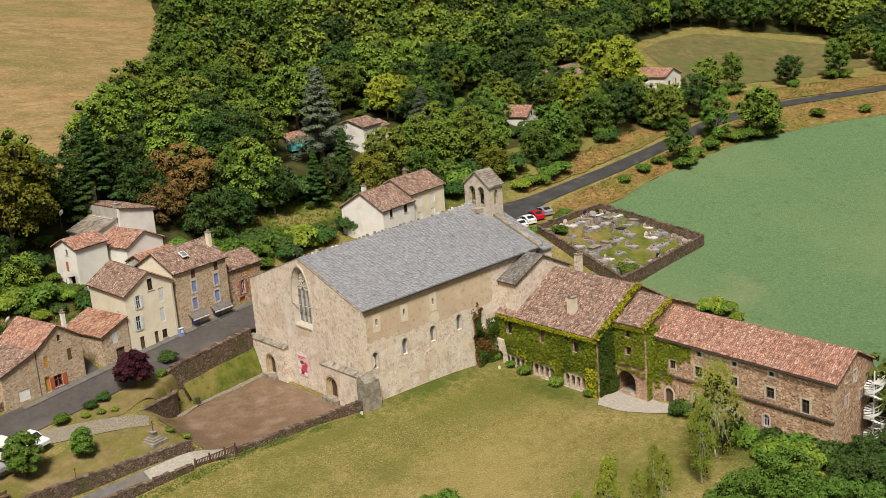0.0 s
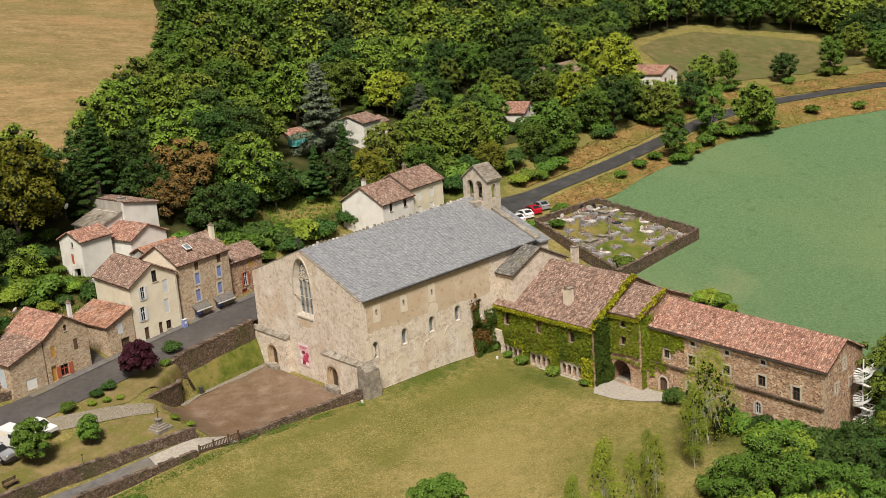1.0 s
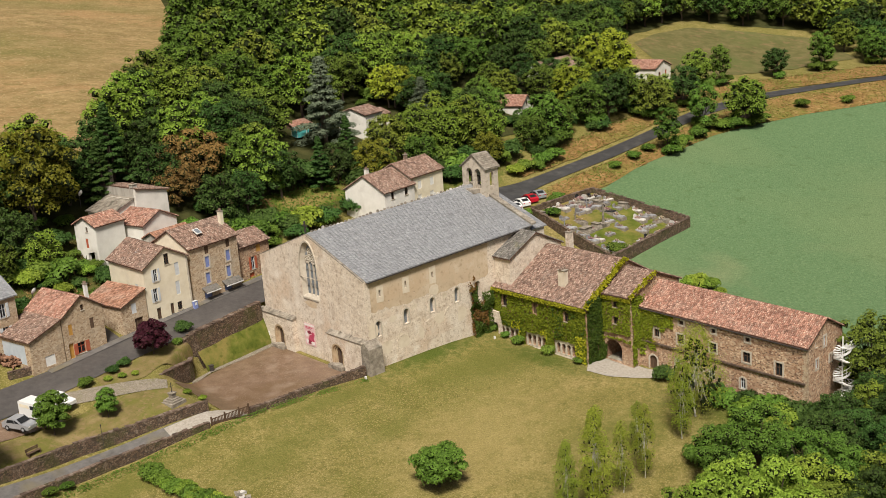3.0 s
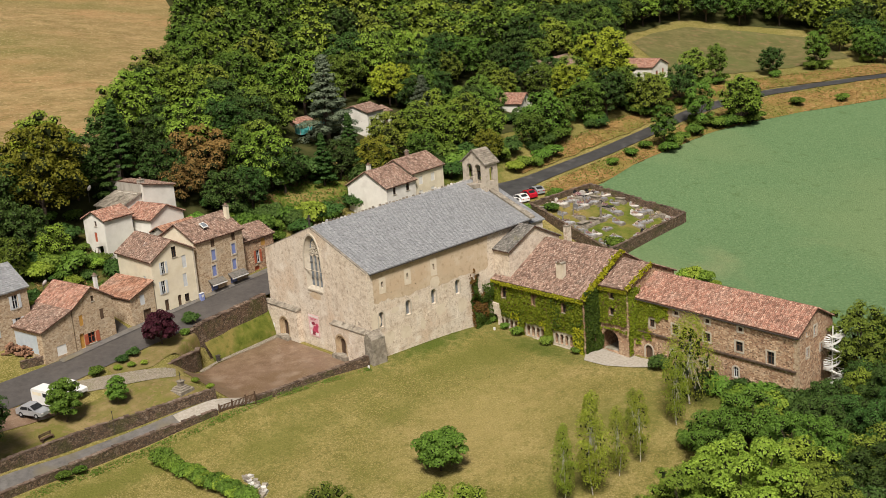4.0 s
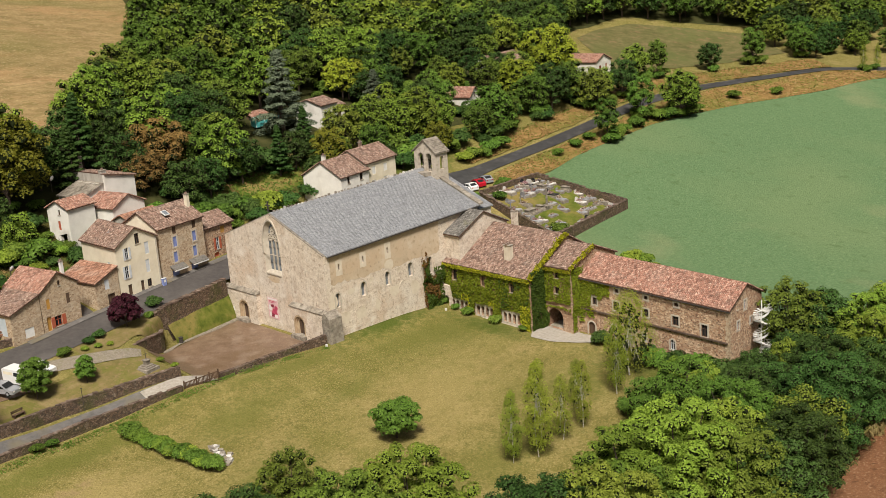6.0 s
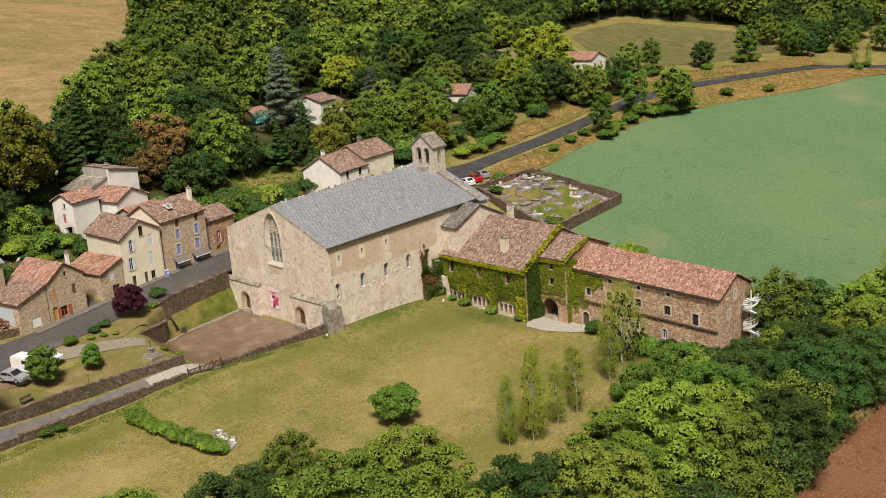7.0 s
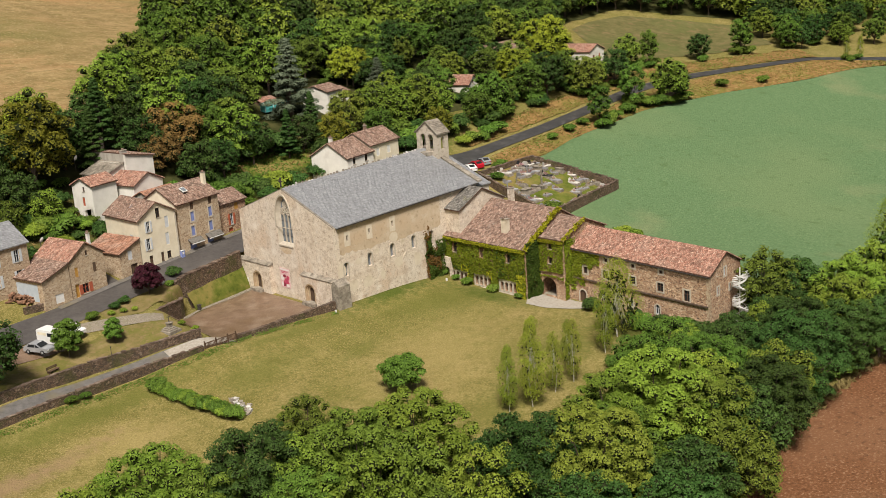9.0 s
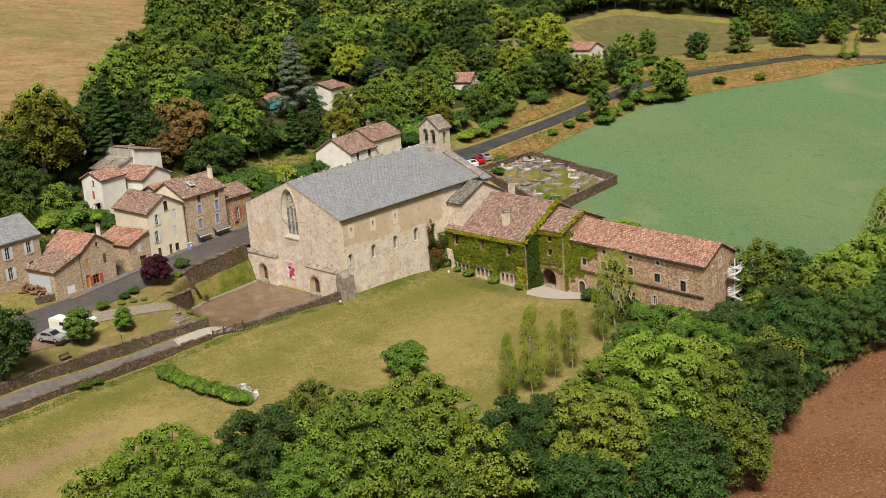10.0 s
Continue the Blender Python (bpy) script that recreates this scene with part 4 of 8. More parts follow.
    part("render_coat", wall_bm(coat, slits + [p for p in putlogs if p[0][1] > 9.0], .02, pose(0, -.016, 0)), M["render_tan"], ch, "weathered tan render")
    # pale scars of plaster lower down
    for k, (u, v, w, h) in enumerate(((.95, 5.6, .8, 1.9), (3.0, 3.0, 1.1, 1.0), (6.1, 3.1, 1.2, 1.15), (4.4, 6.6, .7, .5), (9.3, 3.0, .5, .9), (12.9, 4.1, 1.1, .9), (14.0, 7.2, .5, .4), (16.9, 3.6, 1.0, 1.2), (8.4, 7.2, .6, .4), (18.3, 10.0, .5, .45), (19.6, 9.2, .4, .6))):
        part("plaster_scar", wall_bm(blob(u, v, w, h, 20 + k), [], .012, pose(0, -.01, 0)), M["plaster"], ch)
    # traces of blind arches on the south side
    for x, z, w, h in ((6.0, .8, 2.6, 3.2), (10.9, 1.6, 2.4, 3.0), (14.9, 1.8, 2.6, 3.6)):
        part("blind_arch", wall_bm(arch(x, z, w, h), [arch(x, z + .02, w - .5, h - .27)], .04, pose(0, -.035, 0)), M["church_stone"], ch)
    for (x, z), h in zip(lower, holes):
        pane("window", h, .5, M["leaded"], ch, Matrix())
        part("window_surround", wall_bm(arch(x, z - .02, 1.3, 2.42), [arch(x, z - .01, .9, 2.2)], .05, pose(0, -.04, 0)), M["quoin"], ch)
    pane("window", holes[4], .6, M["glass_dark"], ch, Matrix())
    # the great west window: glass, mullions, tracery and a stepped jamb
    g = pane("stained_window", glazed, .58, M["leaded"], ch, WEST)
    for k in (1, 2):
        u = 12.55 - 1.5 + 3.0 * k / 3
        bm = boxes((u - .1, .38, 8.9, u + .1, .62, 13.5))
        bm.transform(WEST)
        part("mullion", bm, M["quoin"], g)
    for z in (10.0, 11.2, 12.4):
        bm = boxes((11.05, .5, z, 14.05, .57, z + .05))
        bm.transform(WEST)
        part("glazing_bar", bm, M["iron"], g)
    for u, v, r in ((11.87, 14.05, .62), (13.23, 14.05, .62), (12.55, 15.15, .6)):
        out = [(u + r * math.cos(a * math.pi / 8), v + r * math.sin(a * math.pi / 8)) for a in range(16)]
        hol = []
        for j in range(5):
            an = math.pi / 2 + j * 2 * math.pi / 5
            hu, hv, hr = u + r * .52 * math.cos(an), v + r * .52 * math.sin(an), r * .27
            hol.append([(hu + hr * math.cos(a * math.pi / 4), hv + hr * math.sin(a * math.pi / 4)) for a in range(8)])
        part("tracery", wall_bm(out, hol, .22, WEST @ pose(0, .35, 0)), M["quoin"], g)
    # the reveal splays from the wall face to the glass in two steps
    for ua, va, wa, ha, da, ub, vb, wb, hb, db in ((12.45, 8.52, 3.98, 8.17, .02, 12.5, 8.75, 3.5, 7.75, .3), (12.5, 8.78, 3.45, 7.7, .27, 12.55, 8.92, 2.96, 7.4, .6)):
        A, B = pointed(ua, va, wa, ha), pointed(ub, vb, wb, hb)
        bm = bmesh.new()
        ra = [bm.verts.new(WEST @ Vector((u, da, v))) for u, v in A]
        rb = [bm.verts.new(WEST @ Vector((u, db, v))) for u, v in B]
        for i in range(len(A)):
            k = (i + 1) % len(A)
            bm.faces.new([ra[i], ra[k], rb[k], rb[i]])
        part("jamb", bm, M["quoin"], g)
    hood = pointed(12.45, 11.5, 4.5, 5.5)
    part("hood_mould", wall_bm(hood, [pointed(12.45, 11.52, 4.04, 5.2)], .12, WEST @ pose(0, -.12, 0)), M["quoin"], g)
    bm = boxes((10.6, -.12, 8.3, 14.3, .25, 8.5))
    bm.transform(WEST)
    part("window_sill", bm, M["quoin"], g)
    part("stain", wall_bm(blob(12.3, 7.6, 1.7, .55, 41), [], .012, WEST @ pose(0, -.01, 0)), M["render_tan"], ch, "rusty stain below the window")
    for p in ports:
        build_portal(ch, *p)
    # roof of stone slates
    for y0 in (-.35, W + .35):
        a, b, c, d = (.3, y0, EAVE - .14), (L + .2, y0, EAVE - .14), (L + .2, W / 2, RIDGE), (.3, W / 2, RIDGE)
        r = roof_slab("roof", a, b, c, d, M["lauze"], ch)
        up = Vector((0, 0, .14))
        if y0 < 0:
            tile_field("slate_covering", Vector(a) + up, Vector(b) + up, Vector(c) + up, Vector(d) + up, M["lauze"], r, .36, .28, .025, arc=False, seed=3)
            bm = boxes((.3, -.5, EAVE - .22, L, -.36, EAVE - .08))
            part("gutter", bm, M["iron"], r)
    # row of upright stones along the ridge
    rr = random.Random(8)
    for k in range(46):
        x = 1.2 + k * .66
        bm = bmesh.new()
        vs = box(bm, x - .22, W / 2 - .14, RIDGE - .05, x + .22, W / 2 + .14, RIDGE + .36 + rr.uniform(-.16, .1))
        for i in (4, 5, 6, 7):
            vs[i].co.x = x + (vs[i].co.x - x) * .55
        part("ridge_stone", bm, M["granite_white"] if rr.random() < .45 else M["old_stone"], ch)
    # parapet stones along the west gable
    for s in (-1, 1):
        n = 17
        for k in range(n):
            f0, f1 = k / n, (k + 1) / n - .006
            ya, yb = W / 2 + s * W / 2 * (1 - f0), W / 2 + s * W / 2 * (1 - f1)
            za, zb = EAVE + (RIDGE - .02 - EAVE) * f0, EAVE + (RIDGE - .02 - EAVE) * f1
            bm = bmesh.new()
            vs = box(bm, -.03, min(ya, yb), 0, .4, max(ya, yb), .1)
            for v in vs:
                near = abs(v.co.y - ya) < 1e-4
                v.co.z += (za if near else zb) + .003
            part("gable_stone", bm, M["old_stone"], ch)
    bm = boxes((.02, W / 2 - .09, RIDGE + .3, .22, W / 2 + .09, RIDGE + 1.9), (.04, W / 2 - .5, RIDGE + 1.2, .2, W / 2 + .5, RIDGE + 1.38))
    part("finial_cross", bm, M["iron"], ch)
    # raised stone coping over the east gable
    for y0 in (-.45, W + .45):
        a, b, c, d = (L + .05, y0, EAVE + .02), (L + 1.0, y0, EAVE + .02), (L + 1.0, W / 2, RIDGE + .22), (L + .05, W / 2, RIDGE + .22)
        roof_slab("coping", a, b, c, d, M["old_stone"], ch, .3)
    shear(ch, -.03)
    return ch


church = build_church()


def build_bell_tower():
    bt = thing("bell_tower", "small stone bell tower with arched openings and slate roof", "tower")
    x0, x1, y0, y1, zb, ze, zr = 31.2, 33.9, 8.4, 13.6, 12.5, 21.8, 23.75
    w, d = y1 - y0, x1 - x0
    front = pose(x0, y1, 0, 0, 0, -90)
    part("wall", wall_bm([(0, zb), (w, zb), (w, ze), (w / 2, zr), (0, ze)], [arch(1.62, 18.5, 1.3, 3.1), arch(3.5, 18.5, 1.3, 3.1)], .5, front), M["tower_stone"], bt)
    part("wall", wall_bm([(0, zb), (w, zb), (w, ze), (w / 2, zr), (0, ze)], [arch(1.62, 18.5, 1.3, 3.1), arch(3.5, 18.5, 1.3, 3.1)], .5, pose(x1, y0, 0, 0, 0, 90)), M["tower_stone"], bt)
    part("wall", wall_bm(rect(.5, zb, d - .5, ze), [arch(d / 2, 18.9, .85, 2.2)], .5, pose(x0, y0, 0)), M["tower_stone"], bt)
    part("wall", wall_bm(rect(.5, zb, d - .5, ze), [arch(d / 2, 18.9, .85, 2.2)], .5, pose(x1, y1, 0, 0, 0, 180)), M["tower_stone"], bt)
    ym = (y0 + y1) / 2
    for ye, s in ((y0 - .3, 1), (y1 + .3, -1)):
        a, b, c, dd = (x0 - .25, ye, ze - .2), (x1 + .25, ye, ze - .2), (x1 + .25, ym, zr), (x0 - .25, ym, zr)
        r = roof_slab("roof", a, b, c, dd, M["old_stone"], bt, .16)
        up = Vector((0, 0, .16))
        tile_field("slate_covering", Vector(a) + up, Vector(b) + up, Vector(c) + up, Vector(dd) + up, M["old_stone"], r, .4, .4, .05, arc=False, seed=6)
    part("step_slab", boxes((x0 - 1.3, y0 + 1.4, 17.9, x0 - .003, y1 - .9, 18.55)), M["old_stone"], bt)
    bm = boxes((x0 + .5, y0 + .5, 18.1, x1 - .5, y1 - .5, 18.3))
    part("floor", bm, M["tower_stone"], bt)
    bm = bmesh.new()
    bmesh.ops.create_cone(bm, cap_ends=True, segments=12, radius1=.42, radius2=.2, depth=.7, matrix=pose((x0 + x1) / 2, ym, 19.7))
    part("bell", bm, M["iron"], bt)
    part("yoke", boxes(((x0 + x1) / 2 - .08, y0 + .5, 20.05, (x0 + x1) / 2 + .08, y1 - .5, 20.22)), M["wood_dark"], bt)
    return bt


bell_tower = build_bell_tower()

choir = box_house("choir", "lower stone choir with a slate roof behind the nave", pose(L + 1.02, .5, 0), 2.6, 24, 13.1, 4.7, "x", M["church_stone"], M["lauze"], cat="building", thick=.8, tile=(.44, .36), seed=21)
chapel = box_house("side_chapel", "small stone side block with a mossy slate roof", pose(24.0, -3.2, 0), 11.0, 3.15, 11.0, 2.7, "y", M["church_stone"], M["lauze_old"], cat="building", thick=.5, tile=(.4, .38), seed=23)

# the exhibition poster on the west front
poster = thing("poster", "tall pink and crimson poster on the stone front", "poster", WEST @ pose(9.9, -.06, 1.15))
part("sheet", boxes((0, 0, 0, 2.55, .03, 3.3)), M["poster_pink"], poster)
for k, (u, v, w, h, mt) in enumerate(((1.55, 1.0, .75, .7, "poster_red"), (1.1, .5, .6, .35, "poster_dark"), (2.0, 1.7, .4, .45, "poster_red"), (.55, 1.6, .4, .5, "poster_white"), (.5, .55, .35, .4, "poster_white"), (1.9, .45, .45, .3, "poster_white"), (1.2, 2.0, .5, .3, "poster_dark"))):
    part("printed_shape", wall_bm(blob(u, v, w, h, 60 + k), [], .006, pose(0, -.008 - .003 * k, 0)), M[mt], poster)
part("title_band", boxes((.1, -.012, 2.95, 2.45, -.002, 3.2)), M["poster_white"], poster)
for k, w in enumerate((1.7, 1.2)):
    part("text_bar", boxes((.35, -.012, 2.68 - k * .2, .35 + w, -.002, 2.78 - k * .2)), M["poster_red"], poster)
notice = thing("notice_board", "small pale notice fixed beside the portal", "sign", WEST @ pose(1.25, -.86, .9))
part("panel", boxes((0, 0, 0, .45, .04, .6)), M["white_paint"], notice)

# ---- monastery ranges; their fronts look west ----
IVY = pose(23.4, 0.0, 0, 0, 0, -90)
arc_w = .68
arcades = [(1.3, 4), (6.7, 4), (12.3, 4)]
ivy_open = [win("front", 2.4, 3.95, .95, 1.65, kind="window", frame="wood_dark"), win("front", 8.5, 3.95, .75, 1.6, kind="shut", mat="wood_dark"), win("front", 14.4, 3.9, .85, 1.4, kind="window", frame="wood_dark")]
for u0, n in arcades:
    for k in range(n):
        ivy_open.append(win("front", u0 + .45 + k * .94, -.85 - .04 * u0 / 6, arc_w, 1.5, kind="open", arch=True))
ivy_house = box_house("monastery_range", "ivy-covered stone monastery range with a brown tiled roof", IVY, 18.0, 17, 6.55, 4.85, "x", M["wing_stone"], M["tile_brown"], seed=11, cat="building", openings=ivy_open)
for u0, n in arcades:
    w = n * .94 - .04
    v = -.85 - .04 * u0 / 6
    out = [(u0 - .22, v - .28), (u0 + w + .2, v - .28), (u0 + w + .2, v + 1.85), (u0 - .22, v + 1.85)]
    part("arcade_surround", wall_bm(out, [arch(u0 + .45 + k * .94, v, arc_w, 1.5) for k in range(n)], .07, pose(0, -.07, 0)), M["quoin"], ivy_house, "pale dressed stone arcade")
    part("arcade_sill", boxes((u0 - .3, -.22, v - .42, u0 + w + .28, -.003, v - .28)), M["quoin"], ivy_house)
    for k in range(n - 1):
        u = u0 + .92 + k * .94
        bm = bmesh.new()
        bmesh.ops.create_cone(bm, cap_ends=True, segments=10, radius1=.09, radius2=.085, depth=1.0, matrix=pose(u, -.16, v + .5))
        part("colonnette", bm, M["quoin"], ivy_house)
part("cloister_floor", boxes((.5, .5, -2.2, 17.5, 4.5, -1.0)), M["court"], ivy_house)
part("inner_wall", boxes((.5, 4.5, -2.2, 17.5, 4.8, 3.0)), M["church_stone"], ivy_house)
part("cloister_ceiling", boxes((.5, .5, 2.4, 17.5, 4.5, 2.6)), M["wood_dark"], ivy_house)
MID = pose(26.6, -17.75, 0, 0, 0, -88)
mid_house = box_house("linking_block", "ivy-grown stone block linking two monastery ranges", MID, 5.3, 11, 8.0, 2.3, "x", M["wing_stone"], M["tile_brown"], base=-4, seed=13, cat="building", openings=[
    win("front", 2.1, -1.55, 2.9, 3.1, kind="open", arch=True), win("front", 2.6, 3.9, .8, 1.0, kind="window", frame="wood_dark"), win("front", 2.65, 6.3, .75, .8, kind="window", frame="wood_dark")])
part("porch_floor", boxes((.5, .5, -2.6, 4.8, 4.0, -1.5)), M["gravel"], mid_house)
part("porch_back", boxes((.5, 4.0, -2.6, 4.8, 4.3, 2.6)), M["church_stone"], mid_house)
part("porch_ceiling", boxes((.5, .5, 2.3, 4.8, 4.0, 2.5)), M["wood_dark"], mid_house)
part("inner_door", boxes((1.6, 3.9, -1.5, 2.6, 3.99, .6)), M["glass_dark"], mid_house)
WING = pose(28.6, -22.9, 0, 0, 0, -86)
wing_open = [win("front", u, 5.33, .62, .58, surround=True, frame="wood_dark") for u in (6.6, 11.4, 16.25)]
wing_open += [win("front", u, v, w, h, surround=True, frame="wood_dark") for u, v, w, h in ((2.75, 2.75, .75, 1.1), (6.45, 2.6, 1.0, 1.35), (11.3, 2.75, 1.0, 1.2), (16.1, 2.55, 1.0, 1.35), (20.55, 1.95, .95, 1.7))]
wing_open += [win("front", 2.15, -2.35, 1.15, 2.3, kind="door", arch=True, surround=True), win("front", 5.95, -.75, .65, 1.15, arch=True, surround=True), win("front", 15.6, -1.15, .75, 1.5, arch=True, surround=True), win("front", 11.0, -1.0, .7, 1.3, arch=True, surround=True)]
wing_open += [win("right", 2.6, 3.0, .6, 1.2, surround=True), win("right", 4.6, 5.4, .65, 1.3, surround=True), win("right", 6.2, 2.9, .6, .9, surround=True), win("right", 2.4, 5.9, .4, .6)]
wing = box_house("dormitory_wing", "long brown rubble stone wing with a red tiled roof", WING, 24.2, 9.4, 6.55, 2.4, "x", M["wing_stone"], M["tile_red"], base=-6, seed=15, cat="building", openings=wing_open)
part("ledge", boxes((.6, -.28, 1.72, 24.1, -.003, 1.92)), M["wall_cap"], wing, "weathered projecting stone ledge")
part("gutter", boxes((-.2, -.5, 6.32, 24.4, -.38, 6.44)), M["iron"], wing)
for k in range(17):
    z = -5.5 + k * .7
    w = .55 if k % 2 else .38
    part("quoin", boxes((24.2 - w, -.03, z, 24.232, .45 if k % 2 else .6, z + .66)), M["house_stone"], wing)
shear(wing, .05)
chimney("chimney", 25.9, -11.75, 8.2, .75, 1.25, 2.1, M["plaster"], "pale rendered chimney stack on a brown tiled roof", 3)
chimney("chimney", 31.8, -16.4, 10.5, 1.0, 1.0, .55, M["church_stone"], "squat stone chimney at the gable end", 2)
chimney("chimney", 36.0, -4.0, 10.4, .9, .8, 2.1, M["church_stone"], "plain stone chimney behind the roof", 1)
passage = thing("passage_wall", "old stone wall with a low arched passage", "wall", pose(22.7, -.02, 0, 0, 0, -90), kind="structure")
part("masonry", wall_bm(rect(0, -2, 1.6, 3.0), [arch(.8, -.9, 1.1, 2.2)], .66), M["church_stone"], passage)
part("gate", wall_bm(arch(.8, -.9, 1.1, 2.2), [], .06, pose(0, .5, 0)), M["wood_dark"], passage)

# ivy over the ranges
ivy = thing("ivy", "thick green ivy covering the old walls", "climbing plant")
wins = [(1.85, 3.8, 2.95, 5.7), (8.05, 3.8, 8.95, 5.65), (13.9, 3.75, 14.9, 5.4)] + [(u0 - .25, -2.4, u0 + n * .94 + .2, 1.05) for u0, n in arcades]
IVL = IVY @ pose(0, -.02, 0)
blades("leaves", leaves_on(IVL, [(0, -.2, 18, 6.4), (4.9, -1.5, 6.4, 1), (10.4, -1.5, 12, 1), (16, -1.9, 18, 1)], wins, 44, .19, 1, .35), M["leaf_ivy"], ivy)
blades("leaves", leaves_on(IVL, [(12, .8, 18, 6.3), (0, 1.0, 6, 2.4), (16, -2, 18, 1)], wins, 14, .16, 2, .32), M["leaf_ivy_dark"], ivy)
blades("leaves", leaves_on(IVL @ pose(0, -.32, 0), [(-.2, 6.0, 18.3, 6.5)], [], 70, .16, 3, .15), M["leaf_ivy_yellow"], ivy)
END = IVY @ pose(18.0, 0, 0, 0, 0, 90)
blades("leaves", leaves_on(END, [(0, -2, 3.5, 6.5), (0, 6.5, 3.5, 7.6)], [], 60, .19, 4, .4), M["leaf_ivy_dark"], ivy)
rr = np.random.default_rng(5)
edge = []
for k in range(900):
    f = rr.uniform(0, 1)
    edge.append(IVY @ Vector((18.1 + rr.normal(0, .2), -.3 + 8.8 * f, 6.45 + 4.95 * f + rr.uniform(.12, .4))))
    if k < 420:
        edge.append(MID @ Vector((5.35 + rr.normal(0, .16), -.3 + 5.8 * f, 7.9 + 2.35 * f + rr.uniform(.12, .35))))
E3 = np.array([tuple(p) for p in edge])
A3, B3 = rr.normal(size=E3.shape) * .13, rr.normal(size=E3.shape) * .13
blades("leaves", np.stack([E3 - A3, E3 - B3, E3 + A3, E3 + B3], 1).reshape(-1, 3), M["leaf_ivy_yellow"], ivy)
mh = [(.7, -2, 3.5, 1.75), (2.1, 3.8, 3.1, 5.0), (2.2, 6.2, 3.1, 7.2)]
blades("leaves", leaves_on(MID, [(0, 2.6, 5.3, 7.9), (0, 1.6, 5.3, 2.0), (.0, -1, .6, 2)], mh, 50, .15, 6, .25), M["leaf_ivy"], ivy)
blades("leaves", leaves_on(MID @ pose(0, -.3, 0), [(-.2, 7.4, 5.5, 7.9)], [], 60, .15, 7, .15), M["leaf_ivy_yellow"], ivy)
blades("leaves", leaves_on(MID @ pose(5.3, 0, 0, 0, 0, 90), [(0, .6, 2.6, 8.0), (0, -1.6, .9, .8)], [], 55, .16, 15, .25), M["leaf_ivy"], ivy)
wl = []
for k in range(12):
    f = k / 12
    wl.append((f * 5.0, 2.0 + 2.6 * f ** 1.5, f * 5.0 + .42, 6.2 - .2 * f))
blades("leaves", leaves_on(WING, wl + [(0, .6, 2.6, 1.6), (0, -.3, .9, .7)], [(2.2, 2.5, 3.3, 4.1)], 46, .15, 8, .22), M["leaf_ivy"], ivy)
blades("leaves", leaves_on(WING, [(0, 5.6, 6.5, 6.2), (0, 1.4, 3, 2.0)], [], 30, .14, 9, .22), M["leaf_ivy_yellow"], ivy)
blades("leaves", leaves_on(WING @ pose(0, 9.4, 0, 0, 0, -90), [(5.2, .8, 9.4, 6.3), (8.2, -2.0, 9.4, .9)], [], 50, .16, 12, .25), M["leaf_ivy"], ivy)
blades("leaves", leaves_on(WING, [(0, 1.2, 2.2, 6.3), (2.2, 4.2, 5.4, 6.2)], [(2.2, 2.5, 3.3, 4.1)], 40, .15, 13, .25), M["leaf_ivy"], ivy)
blades("leaves", leaves_on(IVL @ pose(0, -.25, 0), [(3.9, -1.6, 5.6, 2.2), (9.6, -1.3, 11.0, 2.0), (16.2, -2.2, 18.2, 2.4)], wins, 26, .15, 14, .3), M["leaf_ivy_yellow"], ivy)
creeper = thing("creeper", "reddening creeper climbing the church wall", "climbing plant")
SW_ = Matrix()
blades("leaves", leaves_on(SW_, [(18.6, -.2, 21.6, 3.4), (18.9, 3.4, 21.2, 5.4), (18.7, 5.4, 20.0, 7.4), (18.2, 7, 18.8, 8.4), (19.3, 7, 19.7, 9.2)], [(19.9, 5.2, 20.9, 8)], 40, .16, 10, .7), M["ivy_red"], creeper)
blades("leaves", leaves_on(SW_, [(18.8, -.2, 22.6, 4.8), (18.7, 4, 20, 7.4), (20.8, 4.4, 22.8, 6.2)], [(19.9, 5.2, 20.9, 8)], 55, .17, 11, .9), M["leaf_ivy_dark"], creeper)


